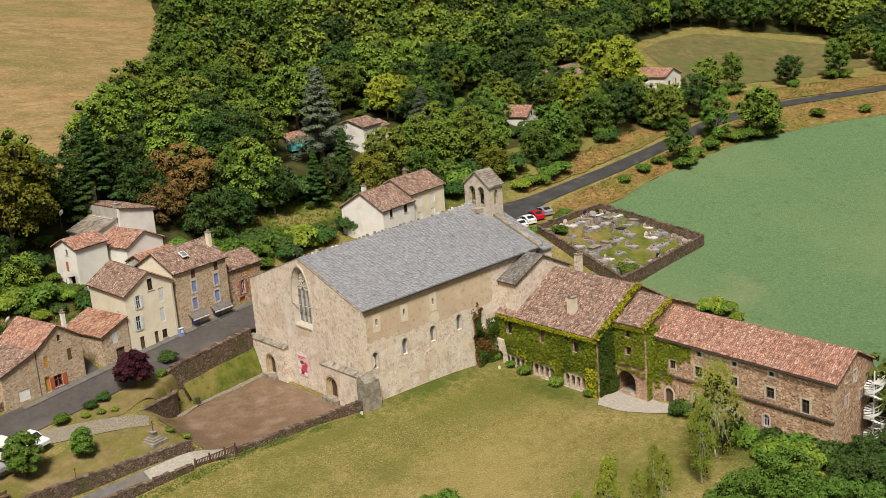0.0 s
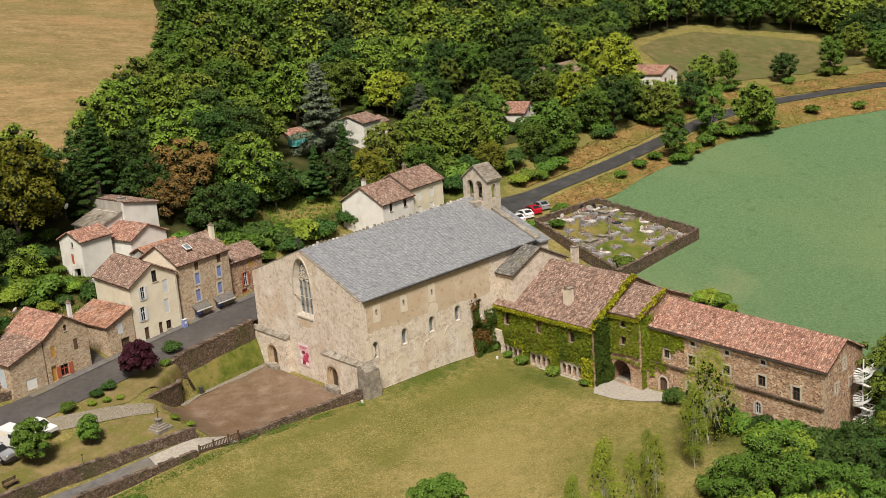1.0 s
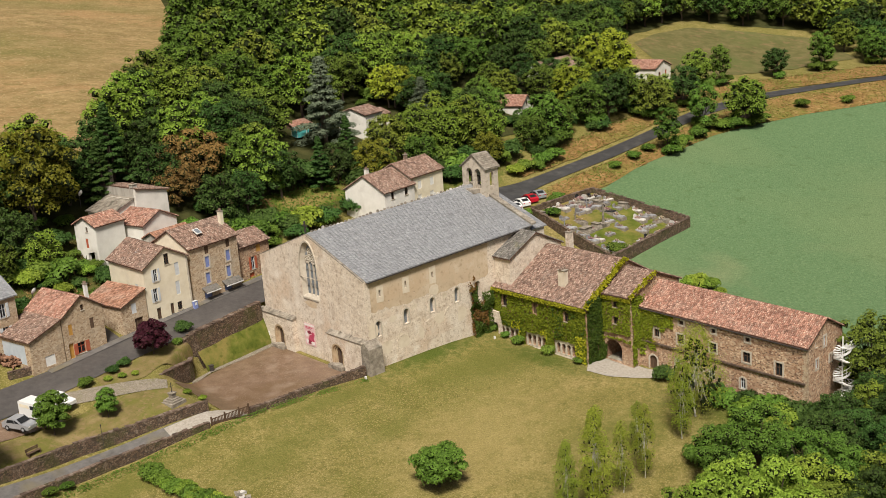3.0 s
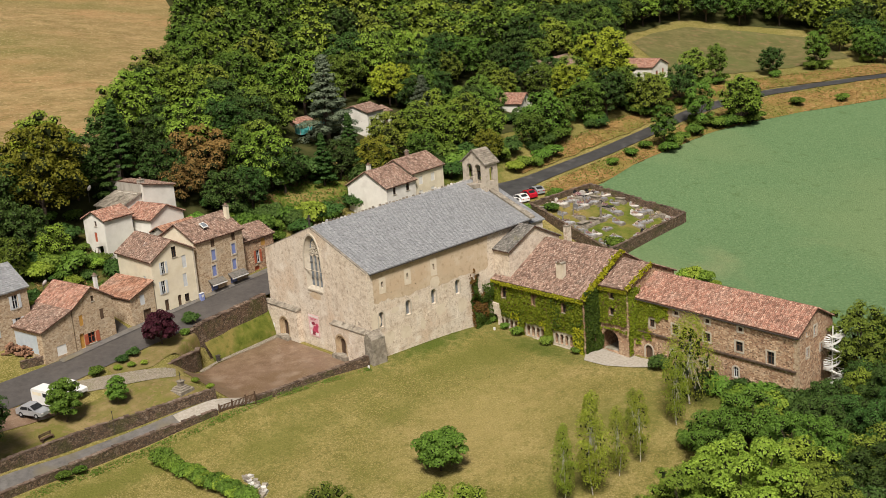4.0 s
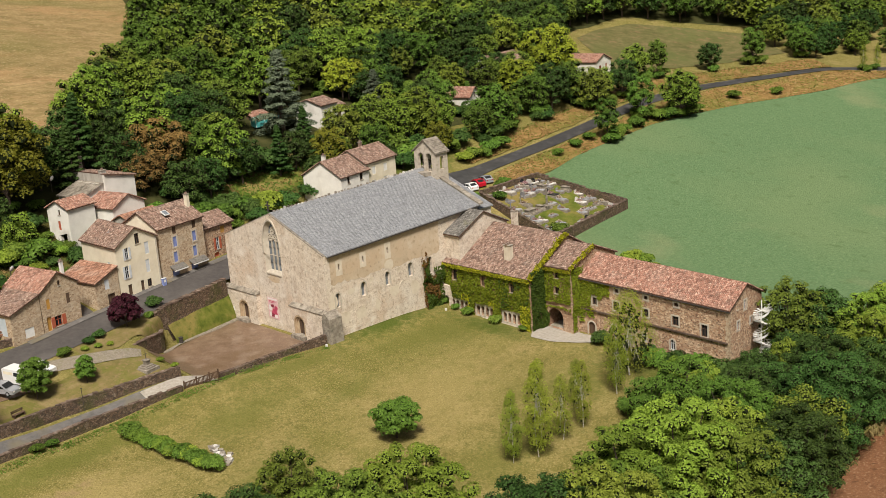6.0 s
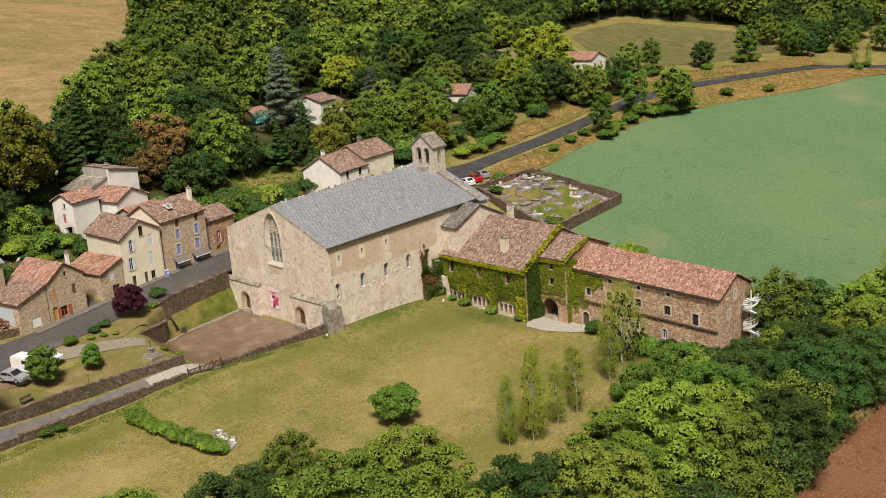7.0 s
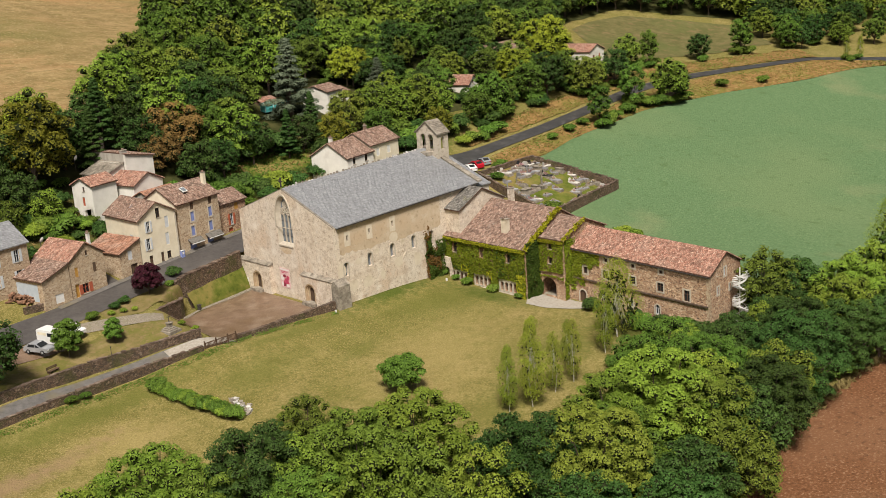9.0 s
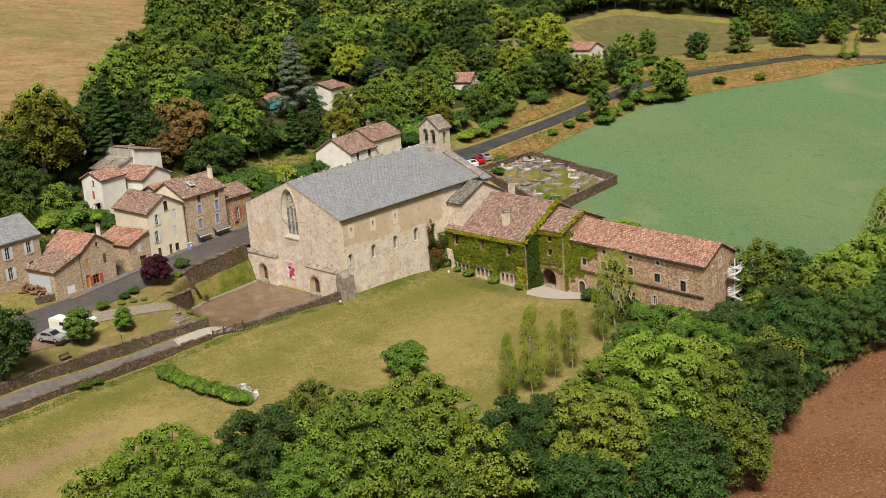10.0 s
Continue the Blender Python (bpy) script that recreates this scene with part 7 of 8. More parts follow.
tufts("rough_grass", [(60, -68.2), (34, -67.2), (20, -68), (9, -70), (-1, -71.6), (-10, -74), (-24, -79.5)], [(60, -69.5), (34, -68.6), (20, -69.4), (9, -71.4), (-1, -73), (-10, -75.4), (-24, -81)], 700, .5, M["straw"], "straw grass along the ploughed field", 5)
tufts("rough_grass", [(-70, -1.6), (-52, -.3), (-37, .9), (-24, .6), (-18, .7), (-2, -1.2)], [(-70, -2.8), (-52, -1.6), (-37, -.4), (-24, -.9), (-18, -.5), (-2, -2.2)], 5000, .08, M["leaf"], "rank grass at the wall foot", 6)
tufts("weeds", [(-46, 33), (-33, 33), (-22, 36), (-10, 38), (6, 41), (24, 43), (36, 44)], [(-58, 48), (-36, 50), (-20, 53), (0, 52), (10, 51), (26, 54), (45, 57)], 4500, .24, M["leaf"], "weeds over the village slope", 8, .2)
tufts("weeds", [(-46, 33), (-33, 33), (-22, 36), (-10, 38), (6, 41), (24, 43), (36, 44)], [(-58, 48), (-36, 50), (-20, 53), (0, 52), (10, 51), (26, 54), (45, 57)], 900, .24, M["rust"], "dry weeds over the village slope", 9, .2)

for k in range(5):
    tree_kind(f"oak{k}", M[("leaf", "leaf_olive", "leaf", "leaf_fresh", "leaf_fresh")[k]], 20 + k, 11, 10.2, .185, 4900, lumps=50)
for k in range(3):
    tree_kind(f"dark{k}", M["leaf_dark"], 30 + k, 11, 9.8, .185, 4900, lumps=50)
for k in range(3):
    tree_kind(f"big{k}", M[("leaf_fresh", "leaf", "leaf_olive")[k]], 41 + k, 14, 13.5, .118, 32000, lumps=130)
tree_kind("bigdark", M["leaf_dark"], 45, 14, 13, .118, 28000, lumps=115)
for k in range(3):
    tree_kind(f"mid{k}", M[("leaf_fresh", "leaf", "leaf_olive")[k]], 80 + k, 11, 10.2, .128, 12000, lumps=80)
tree_kind("middark", M["leaf_dark"], 84, 11, 10, .128, 12000, lumps=80)
tree_kind("bright", M["leaf_bright"], 50, 12, 12, .17, 8000, lumps=52)
tree_kind("yellow", M["leaf_yellow"], 51, 12, 11, .16, 9000, lumps=52)
tree_kind("brown", M["leaf_brown"], 52, 10, 11, .15, 9000, lumps=52)
tree_kind("cedar", M["leaf_conifer"], 53, 17, 15, .17, 13000, "cone")
tree_kind("conifer", M["leaf_dark"], 54, 11, 7.5, .17, 8000, "cone")
tree_kind("slim", M["leaf"], 64, 11, 6.6, .16, 4200)
tree_kind("birch", M["leaf_light"], 55, 9, 3.0, .062, 13000, "tall", 110, "birch_bark")
tree_kind("thin", M["leaf_light"], 56, 7, 2.7, .06, 5500, "tall", 70, "birch_bark")
tree_kind("willow", M["leaf_light"], 57, 9, 6.4, .068, 19000, "tall", 200, "birch_bark")
tree_kind("purple", M["leaf_purple"], 58, 5, 5.2, .17, 4500, "round")
tree_kind("small", M["leaf"], 59, 5, 3.9, .12, 5200, "round")
tree_kind("bush", M["leaf"], 60, 2, 3.2, .13, 1500, "bush")
tree_kind("bush_dark", M["leaf_dark"], 61, 2, 3.2, .12, 1900, "bush")
tree_kind("bush_yellow", M["leaf_fresh"], 62, 2, 3.2, .12, 1900, "bush")
tree_kind("roundtree", M["leaf"], 63, 5, 6.0, .14, 9000, "round")

rnd = random.Random(7)
PLACED = []


def grow(key, x, y, h, label, category="tree", name="tree", group="", dz=0.0):
    PLACED.append((x, y, h))
    return plant(key, x, y, h, rnd.uniform(0, 6.28), label, category, name, gz(x, y) + dz, group)


# trees that stand by themselves
grow("cedar", 41.0, 63.0, 18, "tall grey green cedar with layered boughs")
grow("cedar", 63.3, 60, 11.5, "grey green cedar beside a white house")
grow("bright", 114.9, 55.0, 15.5, "large bright yellow green tree")
grow("bright", 101.5, 53.7, 10, "bright yellow green garden tree")
grow("yellow", 63.5, 41.4, 7.2, "small yellowing tree behind the bell tower")
grow("dark0", 104.5, 45.8, 11.5, "dark rounded tree above the road")
for x, y, h in ((82.2, 43.4, 11), (86.5, 44.5, 8.5), (97.5, 46.0, 10.5), (77, 42.5, 8), (112, 46.5, 10.5), (79.5, 56.5, 8), (81.5, 62, 8), (75.0, 58.5, 8.5)):
    grow(rnd.choice(["oak0", "oak2", "dark1"]), x, y, h, "rounded green garden tree on the slope")
    for _ in range(3):
        grow(rnd.choice(["bush", "bush_dark"]), x + rnd.uniform(-3, 3), y + rnd.uniform(-3.5, 0), h * rnd.uniform(.22, .38), "garden shrub under a tree", "shrub", "shrub")
grow("bright", 65.7, 71.6, 9.5, "fresh light green tree by the wood edge")
for x, y, h in ((53.2, 50.4, 11), (63.4, 47.5, 12), (58.0, 48.0, 11), (47, 52, 10), (70, 48, 9)):
    grow(rnd.choice(["oak1", "oak3", "oak4"]), x, y, h, "leafy green tree behind the houses")
grow("yellow", 39.5, 46.6, 8.6, "olive yellow tree behind the houses")
grow("oak4", 19.4, 53.5, 12, "broad green tree above the village")
grow("oak1", 22.0, 58.5, 10.5, "green tree at the wood edge")
grow("conifer", 29.8, 50.0, 10, "dense dark conical tree")
grow("conifer", 39.5, 54.5, 10, "dense dark conical tree at the wood edge")
grow("dark2", 8.2, 48.8, 9.5, "low dark rounded tree behind the houses")
grow("brown", 9.6, 58.5, 11.5, "russet brown tree among green ones")
grow("brown", 4.0, 55.5, 8, "smaller russet tree by the village")
grow("yellow", -20.8, 55.0, 17, "large yellowing tree above the village")
grow("dark1", -26.5, 49.0, 9, "green tree beside the steps")
grow("dark0", -27.5, 56.0, 12, "green tree on the village slope")
grow("dark1", -13.0, 60.0, 12, "dark tree on the village slope")
grow("bush_yellow", 19.8, 41.6, 4.3, "bright low shrub in a garden", "shrub", "shrub")
grow("bush_dark", 29.6, 40.2, 3.6, "dark spreading shrub by a house", "shrub", "shrub")
for x, y, h in ((13, 42.5, 2.6), (16, 44, 3.2), (11.5, 39.5, 2.2), (23.5, 40.2, 2.2), (9.6, 42.5, 4.2)):
    grow("bush", x, y, h, "green garden shrub behind the houses", "shrub", "shrub")
# among the hillside gardens
for x, y, h, k in ((64.4, 72.2, 9.5, "bright"), (66.6, 66.9, 9, "dark1"), (72.0, 70.2, 9, "oak0"), (74.7, 67.6, 8, "dark2"), (73.9, 78.5, 10, "oak2"), (79.3, 76.3, 10, "dark0"), (83.2, 74.8, 9, "oak1"), (70.3, 82.9, 10, "dark0"), (67.9, 87.4, 10, "dark2"), (76.5, 84.8, 10.5, "oak0"), (82.5, 82.7, 10.5, "oak3"), (89.6, 81.7, 10.5, "dark1"), (94.6, 78.2, 9.5, "oak2"), (93.0, 70.6, 6.5, "oak1"), (90.3, 63.7, 7.5, "oak4"), (100.5, 74.9, 8, "dark0"), (110.0, 78.1, 9, "dark2"), (112.3, 73.6, 8, "oak1"), (57.8, 81.0, 9, "dark1"), (51.6, 76.1, 8, "oak0"), (106.9, 64.0, 8, "dark1"), (109.7, 56.8, 8, "oak2"), (64.2, 59.0, 9, "oak4"), (67.2, 55.2, 9, "oak0")):
    grow(k, x, y, h, "rounded leafy tree in a hillside garden")
# along the country road
for x, y, h, k in ((101.9, 28.0, 10, "slim"), (119.0, 31.4, 11.5, "slim"), (128.6, 27.0, 11.5, "oak3"), (133, 28.5, 9, "dark0"), (147.8, 47, 10.5, "slim"), (166.4, 43.6, 8.0, "dark1"), (181.1, 39.5, 11, "slim"), (184.5, 40.5, 9, "slim"), (126.2, 42, 10, "dark2"), (114.2, 41.5, 10.5, "oak1"), (196.2, 33, 8.5, "oak2"), (193, 14, 6.5, "thin"), (197, 12, 6.5, "thin"), (141, 49, 9, "oak3"), (121, 44.5, 8, "oak4"), (205, 30, 9, "dark0"), (214, 26, 9, "oak0")):
    grow(k, x, y, h, "roadside tree on the grassy bank")
    for _ in range(2):
        grow("bush", x + rnd.uniform(-2, 2), y + rnd.uniform(-2.5, 1), h * rnd.uniform(.2, .3), "bramble shrub at the foot of a roadside tree", "shrub", "shrub")
for x, y, h in ((104.5, 27.6, 3), (108, 28.4, 2.6), (114, 29.2, 2.8), (122, 29, 3), (125, 28, 3.2), (85, 28, 1.8), (92, 29, 2), (71, 33.9 + 2, 2.2), (73.5, 36.5, 3), (77, 37, 3), (68.5, 36.5, 2.6), (150, 26, 2.4), (160, 20, 2.2), (98, 30, 2)):
    grow("bush", x, y, h, "bramble shrub on the road bank", "shrub", "shrub")
grow("bush_yellow", 65.5, 36.2, 2.6, "rusty hedge clump by the road", "shrub", "shrub")
for x, y, h, k in ((201, 37, 9, "oak0"), (207, 40, 10, "dark1"), (213, 36, 9, "oak2"), (219, 31, 9, "dark0"), (204, 46, 9, "oak3"), (211, 50, 10, "dark2"), (222, 40, 10, "oak1"), (228, 30, 10, "dark1"), (232, 22, 9, "oak0"), (198, 30, 7, "dark0"), (209, 24, 7, "oak3"), (218, 18, 8, "oak2"), (226, 12, 8, "dark2"), (238, 34, 11, "oak4")):
    grow(k, x, y, h, "leafy tree beyond the hillside clearing")
for x, y, h in ((56.6, -10.6, 2.2), (57.1, -12.0, 2.8), (57.5, -13.5, 2.6), (57.0, -15.9, 1.6)):
    grow("bush_yellow", x, y, h, "light green shrub at the crop field edge", "shrub", "shrub")
for x, y, h, k in ((52, 40, 3.4, "bush_dark"), (55, 42, 4.2, "bush"), (58.5, 40.5, 3.6, "bush_dark"), (50, 43, 4.5, "bush_dark"), (54, 45.5, 5, "bush"), (60, 44, 4.4, "bush_dark"), (66, 41.5, 3.6, "bush"), (70, 42.5, 4, "bush_dark"), (24, 40.8, 3.2, "bush_dark"), (17, 42.2, 3.4, "bush_dark"), (13.5, 45, 4.0, "bush_dark"), (36, 46.5, 4.4, "bush_dark"), (28, 53.5, 5, "bush_dark"), (21, 54, 5, "bush"), (90, 47.5, 5, "bush_dark"), (94, 49.5, 5, "bush"), (84, 50, 5, "bush_dark")):
    grow(k, x, y, h, "dense shrub between garden trees", "shrub", "shrub")
# round the cemetery
for x, y, h in ((64.5, 24.6, 1.6), (62.6, 24.3, 1.5), (53.5, 22.6, 1.8), (58, 20, 2.0), (57.5, 5.0, 2.4), (47, -13, 2.4), (45.5, -10.5, 2.2), (49, -16, 2.0)):
    grow("bush", x, y, h, "green shrub beside a stone wall", "shrub", "shrub")
# park and meadow
grow("small", -39.5, 11.1, 5.6, "young leafy tree in the park")
grow("small", -32.9, 10.4, 3.8, "small round tree in the park")
grow("purple", -20.8, 20.9, 5.0, "purple-leaved plum tree on the terrace")
grow("dark1", -52.5, 7.2, 11.5, "large dark tree beside the lane")
for x, y, h, k in ((-25.6, 20.2, 1.3, "bush_dark"), (-27.6, 19.5, 1.2, "bush_dark"), (-31.8, 18.5, 1.4, "bush"), (-29.0, 18.0, .8, "bush_yellow"), (-27.2, 17.6, .8, "bush_yellow"), (-25.6, 17.2, .7, "bush_yellow"), (-16.8, 21.6, 1.0, "bush"), (-22.6, 9.2, .8, "bush_yellow"), (-21.4, 7.6, .8, "bush_yellow"), (-13.8, 2.1, .7, "bush_yellow"), (-8.6, 1.7, .6, "bush_yellow"), (-14.2, 24.2, 1.8, "bush_dark"), (-7.5, 23.2, 1.6, "bush"), (-45.0, .4, 1.2, "bush"), (-43, .6, 1.1, "bush")):
    grow(k, x, y, h, "low garden shrub by the wall", "shrub", "shrub")
grow("roundtree", -13.2, -28.4, 5.0, "round green tree standing in the meadow")
for k in range(19):
    f = k / 18
    grow(("bush", "bush_yellow", "bush")[k % 3], -34.2 + 2.3 * f + rnd.uniform(-.3, .3), -2.6 - 14.5 * f, 1.4 + .6 * rnd.random(), "clipped green hedge clump in the meadow", "hedge", "hedge", "meadow hedge")
grow("birch", -7.7, -42.3, 8.8, "slender drooping birch at the meadow edge")
grow("birch", -4.6, -43.6, 12.0, "tall slender birch at the meadow edge")
grow("thin", .4, -42.9, 8.2, "sparse pale birch at the meadow edge")
grow("thin", 4.9, -42.4, 8.6, "sparse slender birch at the meadow edge")
grow("thin", 8.5, -38.5, 6.5, "sparse slender birch near the hedge")
grow("willow", 21.5, -37.2, 10.8, "light feathery birch before the wing")
grow("thin", 15.5, -39.6, 10.2, "sparse birch before the wing")
grow("bush_dark", 26.9, -28.1, 2.2, "dark round shrub beside the arched door", "shrub", "shrub")
grow("bush", 27.2, -31.5, 1.8, "green shrub at the foot of the wing", "shrub", "shrub")
for x, y, h, k in ((27.4, -35.5, 2.2, "bush_dark"), (26.2, -37.5, 2.6, "bush"), (27.6, -40.5, 2.8, "bush_dark"), (25.5, -42.0, 3.2, "bush_yellow"), (28.2, -43.5, 3.2, "bush"), (26.5, -45.5, 3.4, "bush_yellow"), (29.0, -47.0, 3.4, "bush_dark"), (23.5, -45.0, 3.6, "bush_yellow"), (21.0, -47.5, 4.2, "bush_yellow"), (17.5, -45.5, 3.4, "bush"), (14.5, -45.0, 3.2, "bush_yellow"), (30.5, -50.0, 4.0, "bush_dark"), (12.0, -44.0, 2.2, "bush")):
    grow(k, x, y, h, "rank shrub below the stone wing", "shrub", "shrub")
for u, h in ((3.0, 1.0), (5.6, 1.4), (11.4, 1.4), (17, 1.0), (.3, 1.0)):
    grow("bush", 23.4 - .8, .1 - u, h, "flowering shrub at the arcade foot", "shrub", "shrub")
for x, y, h, k in ((14, 50, 8, "dark0"), (16.5, 57, 11, "oak0"), (22, 51.5, 10, "dark1"), (2, 58, 10, "dark2"), (-4, 62, 15, "conifer"), (-8, 58, 12, "conifer"), (34, 50.5, 8, "dark2"), (66, 53, 9, "dark1"), (71, 54, 9, "oak0"), (98, 60, 9, "oak2"), (106, 58, 10, "oak1"), (123, 60, 10, "dark1"), (100, 66, 9, "dark2"), (-24, 46, 7, "oak4"), (-30, 51, 9, "dark0"), (-31, 45, 7, "oak1"), (-35, 48, 8, "oak2"), (-40, 43, 7, "dark1"), (-36, 56, 10, "oak3"), (-44, 50, 9, "oak0"), (-30, 61, 9, "oak4"), (41, 46.5, 7, "oak1"), (50, 45.5, 8, "oak2")):
    grow(k, x, y, h, "leafy tree behind the village houses")
# the belt of trees along the stream
for x, y, h, k in ((-55.2, -37.5, 13.5, "big0"), (-52.0, -41.5, 11.5, "big1"), (-61.5, -35.2, 10.5, "mid0"), (-57.8, -39.5, 10, "mid1"), (-45.5, -43.0, 14, "bigdark"), (-32.3, -32.8, 8.5, "mid2"), (-41.9, -47.4, 12.5, "mid0"), (-38.5, -49.3, 14.5, "big2"), (-29.2, -48.9, 13.5, "big0"),
                   (-33.5, -51.0, 11, "mid1"), (-40.4, -54.4, 12.5, "mid0"), (-45.4, -49.8, 11.5, "big1"), (-36.4, -58.9, 9.5, "mid1"), (-30.4, -60.4, 11.5, "mid0"), (-25.2, -60.6, 13.5, "bigdark"), (-20.8, -66.2, 14.5, "big2"), (-15.5, -64.5, 12, "mid1"), (-6.0, -64.0, 15.5, "big0"),
                   (-10.5, -61.5, 13.5, "big0"), (-3.5, -68.5, 13.5, "big2"), (-.5, -71.0, 12, "middark"), (-20.1, -76.7, 11, "middark"), (7.9, -69.5, 12, "bigdark"), (20.0, -66.8, 13.5, "bigdark"), (14.5, -67.2, 11, "mid2"), (18.1, -56.1, 9.5, "middark"), (14.5, -50.5, 9.5, "mid1"), (9.5, -49.5, 8.0, "mid1"), (23.5, -57.5, 8.5, "middark"),
                   (27.0, -53.0, 7.5, "middark"), (45.4, -60.7, 12.5, "big0"), (38.5, -63.5, 12, "mid0"), (52.3, -61.6, 13, "mid0"), (33.0, -66.5, 11, "bigdark"), (28.5, -61.5, 12, "bigdark"), (41.0, -50.2, 12.5, "mid2"), (44.5, -53.5, 11.5, "middark"), (60, -61, 11, "mid1"), (71.2, -55.5, 13, "willow"), (66, -60, 11, "mid1"), (78, -60, 11, "mid0"), (4.5, -63.0, 11.5, "mid0"),
                   (10.5, -60.0, 11.5, "big1"), (2.0, -56.0, 9.0, "mid0"), (-26.5, -70.0, 11, "middark"), (-13.5, -73.5, 11, "middark"), (-6.5, -75.0, 9.5, "mid2"), (-50.5, -48.0, 9, "middark"), (-34.5, -46.0, 11, "middark"), (-47.8, -38.8, 9, "mid0"), (-18.5, -57.5, 9, "middark"), (31, -55.5, 8, "mid0"), (36, -53, 7.5, "middark"), (40, -68, 10, "middark"), (48, -66.5, 10, "middark"), (56, -66.5, 9, "middark")):
    grow(k, x, y, h, "leafy tree in the belt along the stream" if "dark" not in k else "dark leafy tree in the belt along the stream", group="stream-side trees")
for k in range(26):
    x = -22 + k * 3.4 + rnd.uniform(-1, 1)
    y = np.interp(x, [-24, -10, 9, 34, 70], [-79, -73.6, -69.4, -66.8, -66.5]) + rnd.uniform(0, 1.5)
    grow("bush", x, y, rnd.uniform(1.6, 3.0), "bramble shrub at the field edge", "shrub", "shrub")
for k in range(22):
    x, y = rnd.uniform(-33, -16), rnd.uniform(33, 48)
    if x > -23 and y < 40:
        continue
    grow(rnd.choice(["bush", "bush_dark", "bush_yellow", "bush"]), x, y, rnd.uniform(1.2, 3.2), "overgrown shrub on the village slope", "shrub", "shrub")

built = [o.matrix_world.translation for o in bpy.data.objects if o.parent is None and o.name.split(".")[0] in ("house", "outbuilding")]
for k in range(120):
    x, y = rnd.uniform(-34, 36), rnd.uniform(35, 56)
    if y < 37 + .15 * x or (17 < x < 36 and 43.5 < y < 53.5) or any(-1.5 < x - p.x < 9 and -1.5 < y - p.y < 10.5 for p in built):
        continue
    grow(rnd.choice(["bush", "bush_dark", "bush_dark", "bush", "bush_yellow"]), x, y, rnd.uniform(1.6, 3.8), "overgrown shrub behind the village houses", "shrub", "shrub")

# steps up the village slope
steps = thing("garden_steps", "rough stone steps up an overgrown slope", "steps", pose(-21.8, 43.0, gz(-21.8, 43.0) - .3, 0, 0, 20))
for k in range(14):
    part("step", boxes((-1.1, k * .4, -.6, 1.1, k * .4 + .5, k * .2 + .1)), M["old_stone"], steps)

for x, y, h, k in ((61.4, 83, 12, "dark0"), (66, 80, 12.5, "oak3"), (71, 82, 12, "oak0"), (76.5, 79.5, 12.5, "oak4"), (82, 77.5, 12, "dark1"), (57, 78, 11, "oak2"), (73.5, 75.0, 10, "dark2"), (88, 76, 11, "oak0"), (144, 91, 13, "oak3"), (152, 93, 13, "oak0"), (160, 95, 13, "dark0"), (168, 96, 13, "oak2"), (177, 97, 13, "dark2"), (186, 97, 13, "oak3"), (195, 95, 13, "dark1"), (203, 88, 13, "oak0"), (208, 79, 12, "dark0"), (212, 70, 12, "oak2"), (150, 84, 12, "dark0"), (158, 87, 12, "oak0"), (165, 89.5, 12, "dark2"), (173, 89.5, 12, "oak3"), (181, 90, 12, "dark1"), (189, 89, 12, "oak0"), (195.5, 84, 12, "dark0"), (202, 77, 12, "oak2"), (135, 71, 11, "dark1"), (140, 77, 12, "oak0"), (128, 74, 11, "oak2"), (132, 81, 12, "dark0"), (121, 76, 11, "oak3"), (114, 79, 12, "dark2"), (145, 84, 12, "dark1")):
    grow(k, x, y, h, "broad leafy tree in the hillside wood", group="hillside wood")

# the wood on the hill: nearer trees one by one, the far ones as a mass
WOOD = [(-24, 56), (-10, 59), (0, 61), (14, 61), (26, 60), (34, 74), (50, 74), (66, 77), (84, 73), (104, 79), (124, 82), (138, 70), (152, 86), (170, 91), (190, 92), (208, 74), (216, 58), (206, 46), (224, 38), (300, 30), (345, 100), (310, 190), (150, 215), (60, 165), (42, 116), (32, 98), (18, 86), (2, 75), (-10, 67), (-24, 64)]


def within(x, y, poly):
    c = False
    for (ax, ay), (bx, by) in zip(poly, poly[1:] + poly[:1]):
        if (ay > y) != (by > y) and x < (bx - ax) * (y - ay) / (by - ay) + ax:
            c = not c
    return c


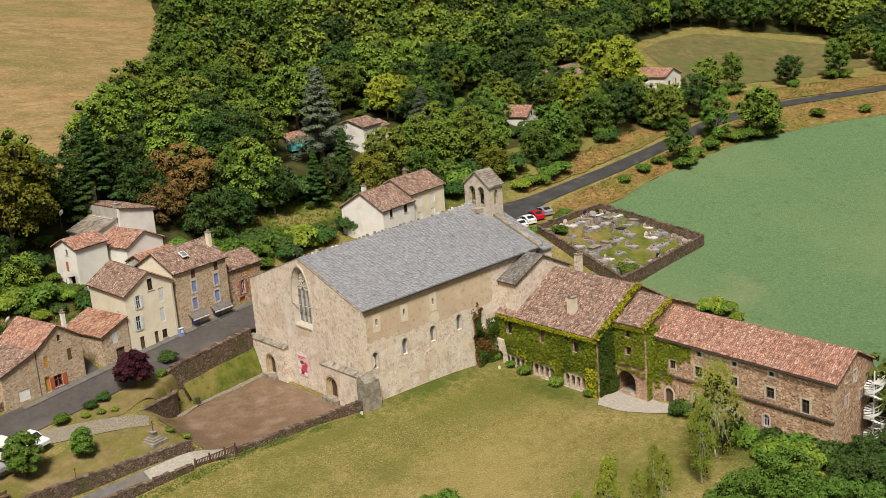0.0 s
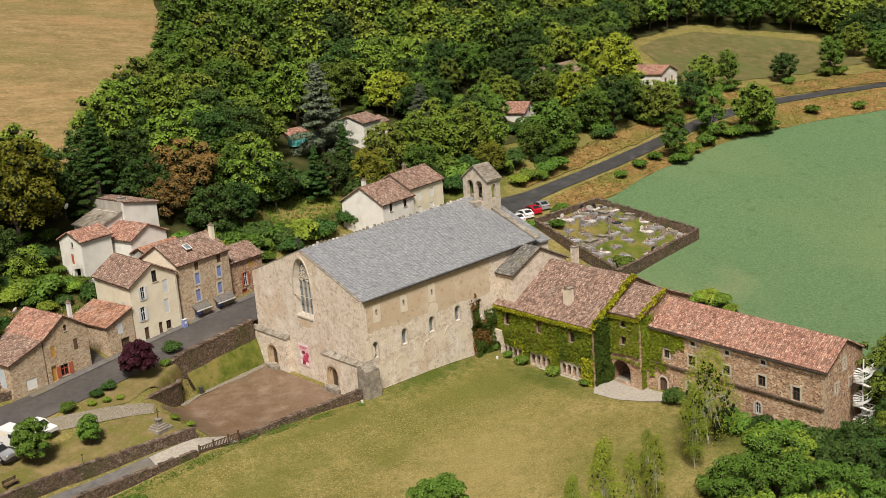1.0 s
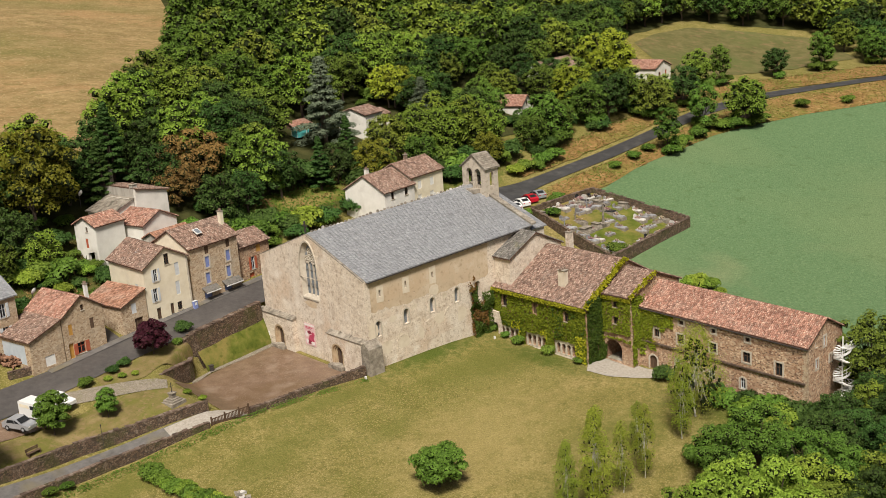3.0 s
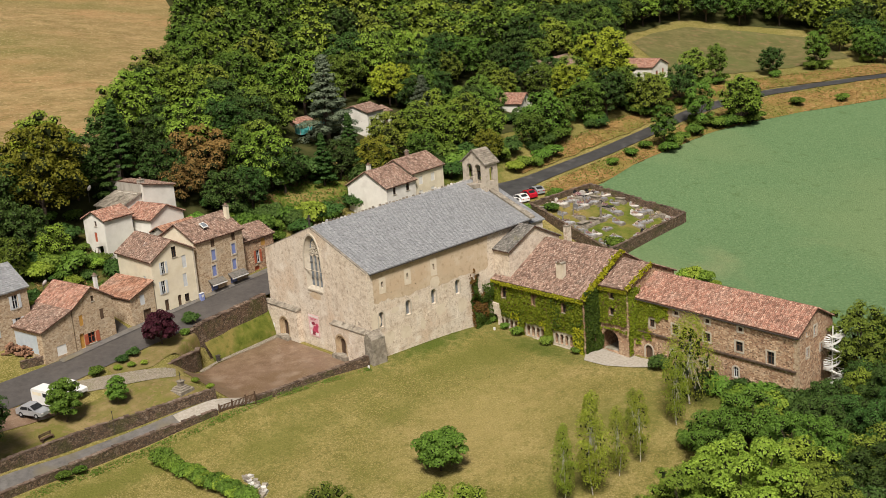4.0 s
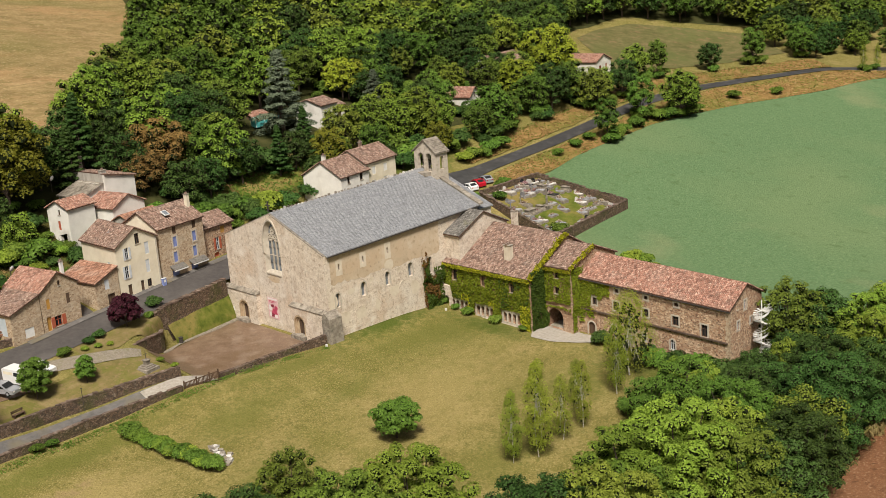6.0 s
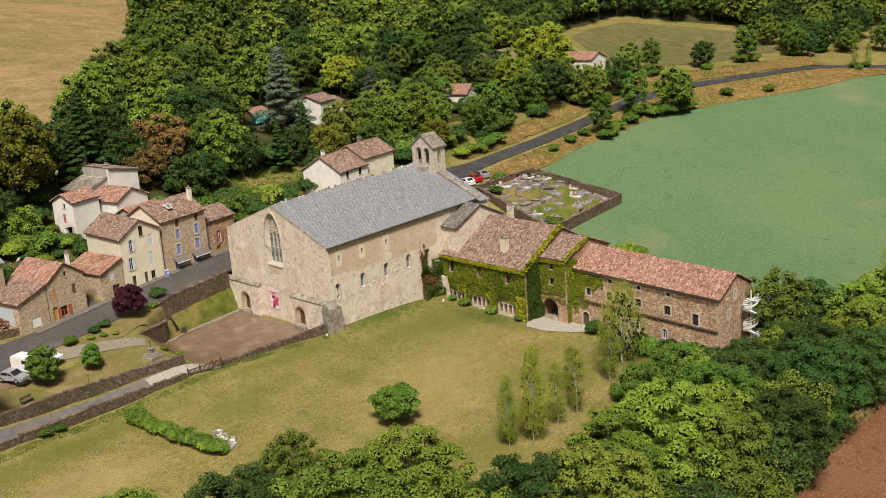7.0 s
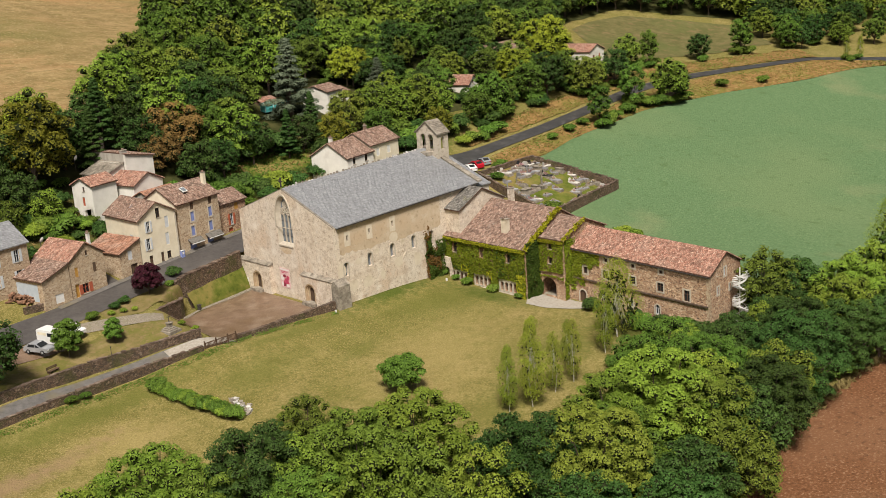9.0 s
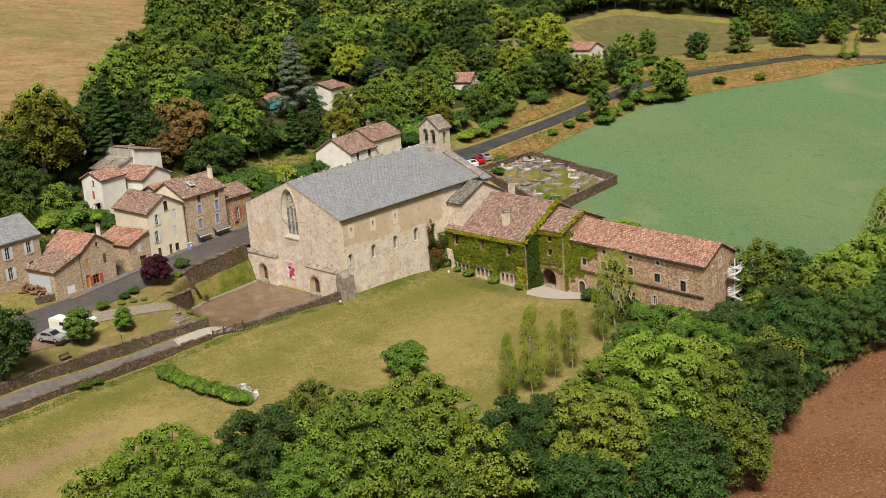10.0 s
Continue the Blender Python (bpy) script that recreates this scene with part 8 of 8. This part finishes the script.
MIX = {"green": ("leaf", 5), "deep": ("leaf_dark", 1.6), "olive": ("leaf_olive", 3), "fresh": ("leaf_fresh", 3.2)}
BASES = []
for k in range(4):
    tree_kind(f"far{k}", M["leaf"], 70 + k, 11, 10.2, .33, 1500, lumps=34)
    me = TREES[f"far{k}"][1]
    co = np.empty(len(me.vertices) * 3)
    me.vertices.foreach_get("co", co)
    slot = np.empty(len(me.polygons), int)
    me.polygons.foreach_get("material_index", slot)
    BASES.append((co.reshape(-1, 3), slot))
mass = {k: [] for k in MIX}
near = tries = far_n = 0
while tries < 9000:
    tries += 1
    x, y = rnd.uniform(-26, 345), rnd.uniform(30, 215)
    if not within(x, y, WOOD):
        continue
    dist = math.hypot(x + 80, y + 110)
    gap = 4.7 + max(0, dist - 230) * .012
    if any((x - a) ** 2 + (y - b) ** 2 < gap * gap for a, b, _ in PLACED):
        continue
    hgt = rnd.uniform(9.5, 13.5)
    if dist < 232 and near < 120:
        k = rnd.choices(["oak0", "oak1", "oak2", "oak3", "oak4", "dark0", "dark1", "dark2", "bright", "yellow", "cedar"], [6, 6, 6, 6, 6, 4, 4, 4, .5, .5, .5])[0]
        grow(k, x, y, hgt, "broad leafy tree in the hillside wood", group="hillside wood")
        near += 1
    else:
        PLACED.append((x, y, hgt))
        key = rnd.choices(list(MIX), [v[1] * (2.6 if k == "deep" and x > 105 else 1) for k, v in MIX.items()])[0]
        a = rnd.uniform(0, 6.28)
        s = hgt / 11
        R = np.array([[math.cos(a), -math.sin(a), 0], [math.sin(a), math.cos(a), 0], [0, 0, 1]]) * s
        pts, slot = rnd.choice(BASES)
        mass[key].append((pts @ R.T + np.array([x, y, gz(x, y) - .3]), slot))
        far_n += 1
for key, blocks in mass.items():
    if blocks:
        V = np.concatenate([b for b, _ in blocks])
        ob = mesh_part("wood", V.tolist(), np.arange(len(V)).reshape(-1, 3).tolist(), M[MIX[key][0]])
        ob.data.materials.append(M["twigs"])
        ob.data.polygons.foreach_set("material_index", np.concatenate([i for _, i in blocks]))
        tagged(ob, f"dense {key} foliage of the far hillside wood", "wood", kind="stuff")

# low growth under and between the garden trees
sites = [o.matrix_world.translation for o in bpy.data.objects if o.parent is None and o.name.split(".")[0] in ("house", "outbuilding", "plastic_tunnel")]
low = 0
while low < 70:
    x, y = rnd.uniform(28, 112), rnd.uniform(49, 80)
    low += 1
    if any((x - a) ** 2 + (y - b) ** 2 < 9 for a, b, _ in PLACED) or any((x - p.x) ** 2 + (y - p.y) ** 2 < 90 for p in sites):
        continue
    grow(rnd.choice(["bush", "bush", "bush_dark", "bush_yellow"]), x, y, rnd.uniform(1.4, 3.2), "low shrub in a hillside garden", "shrub", "shrub")
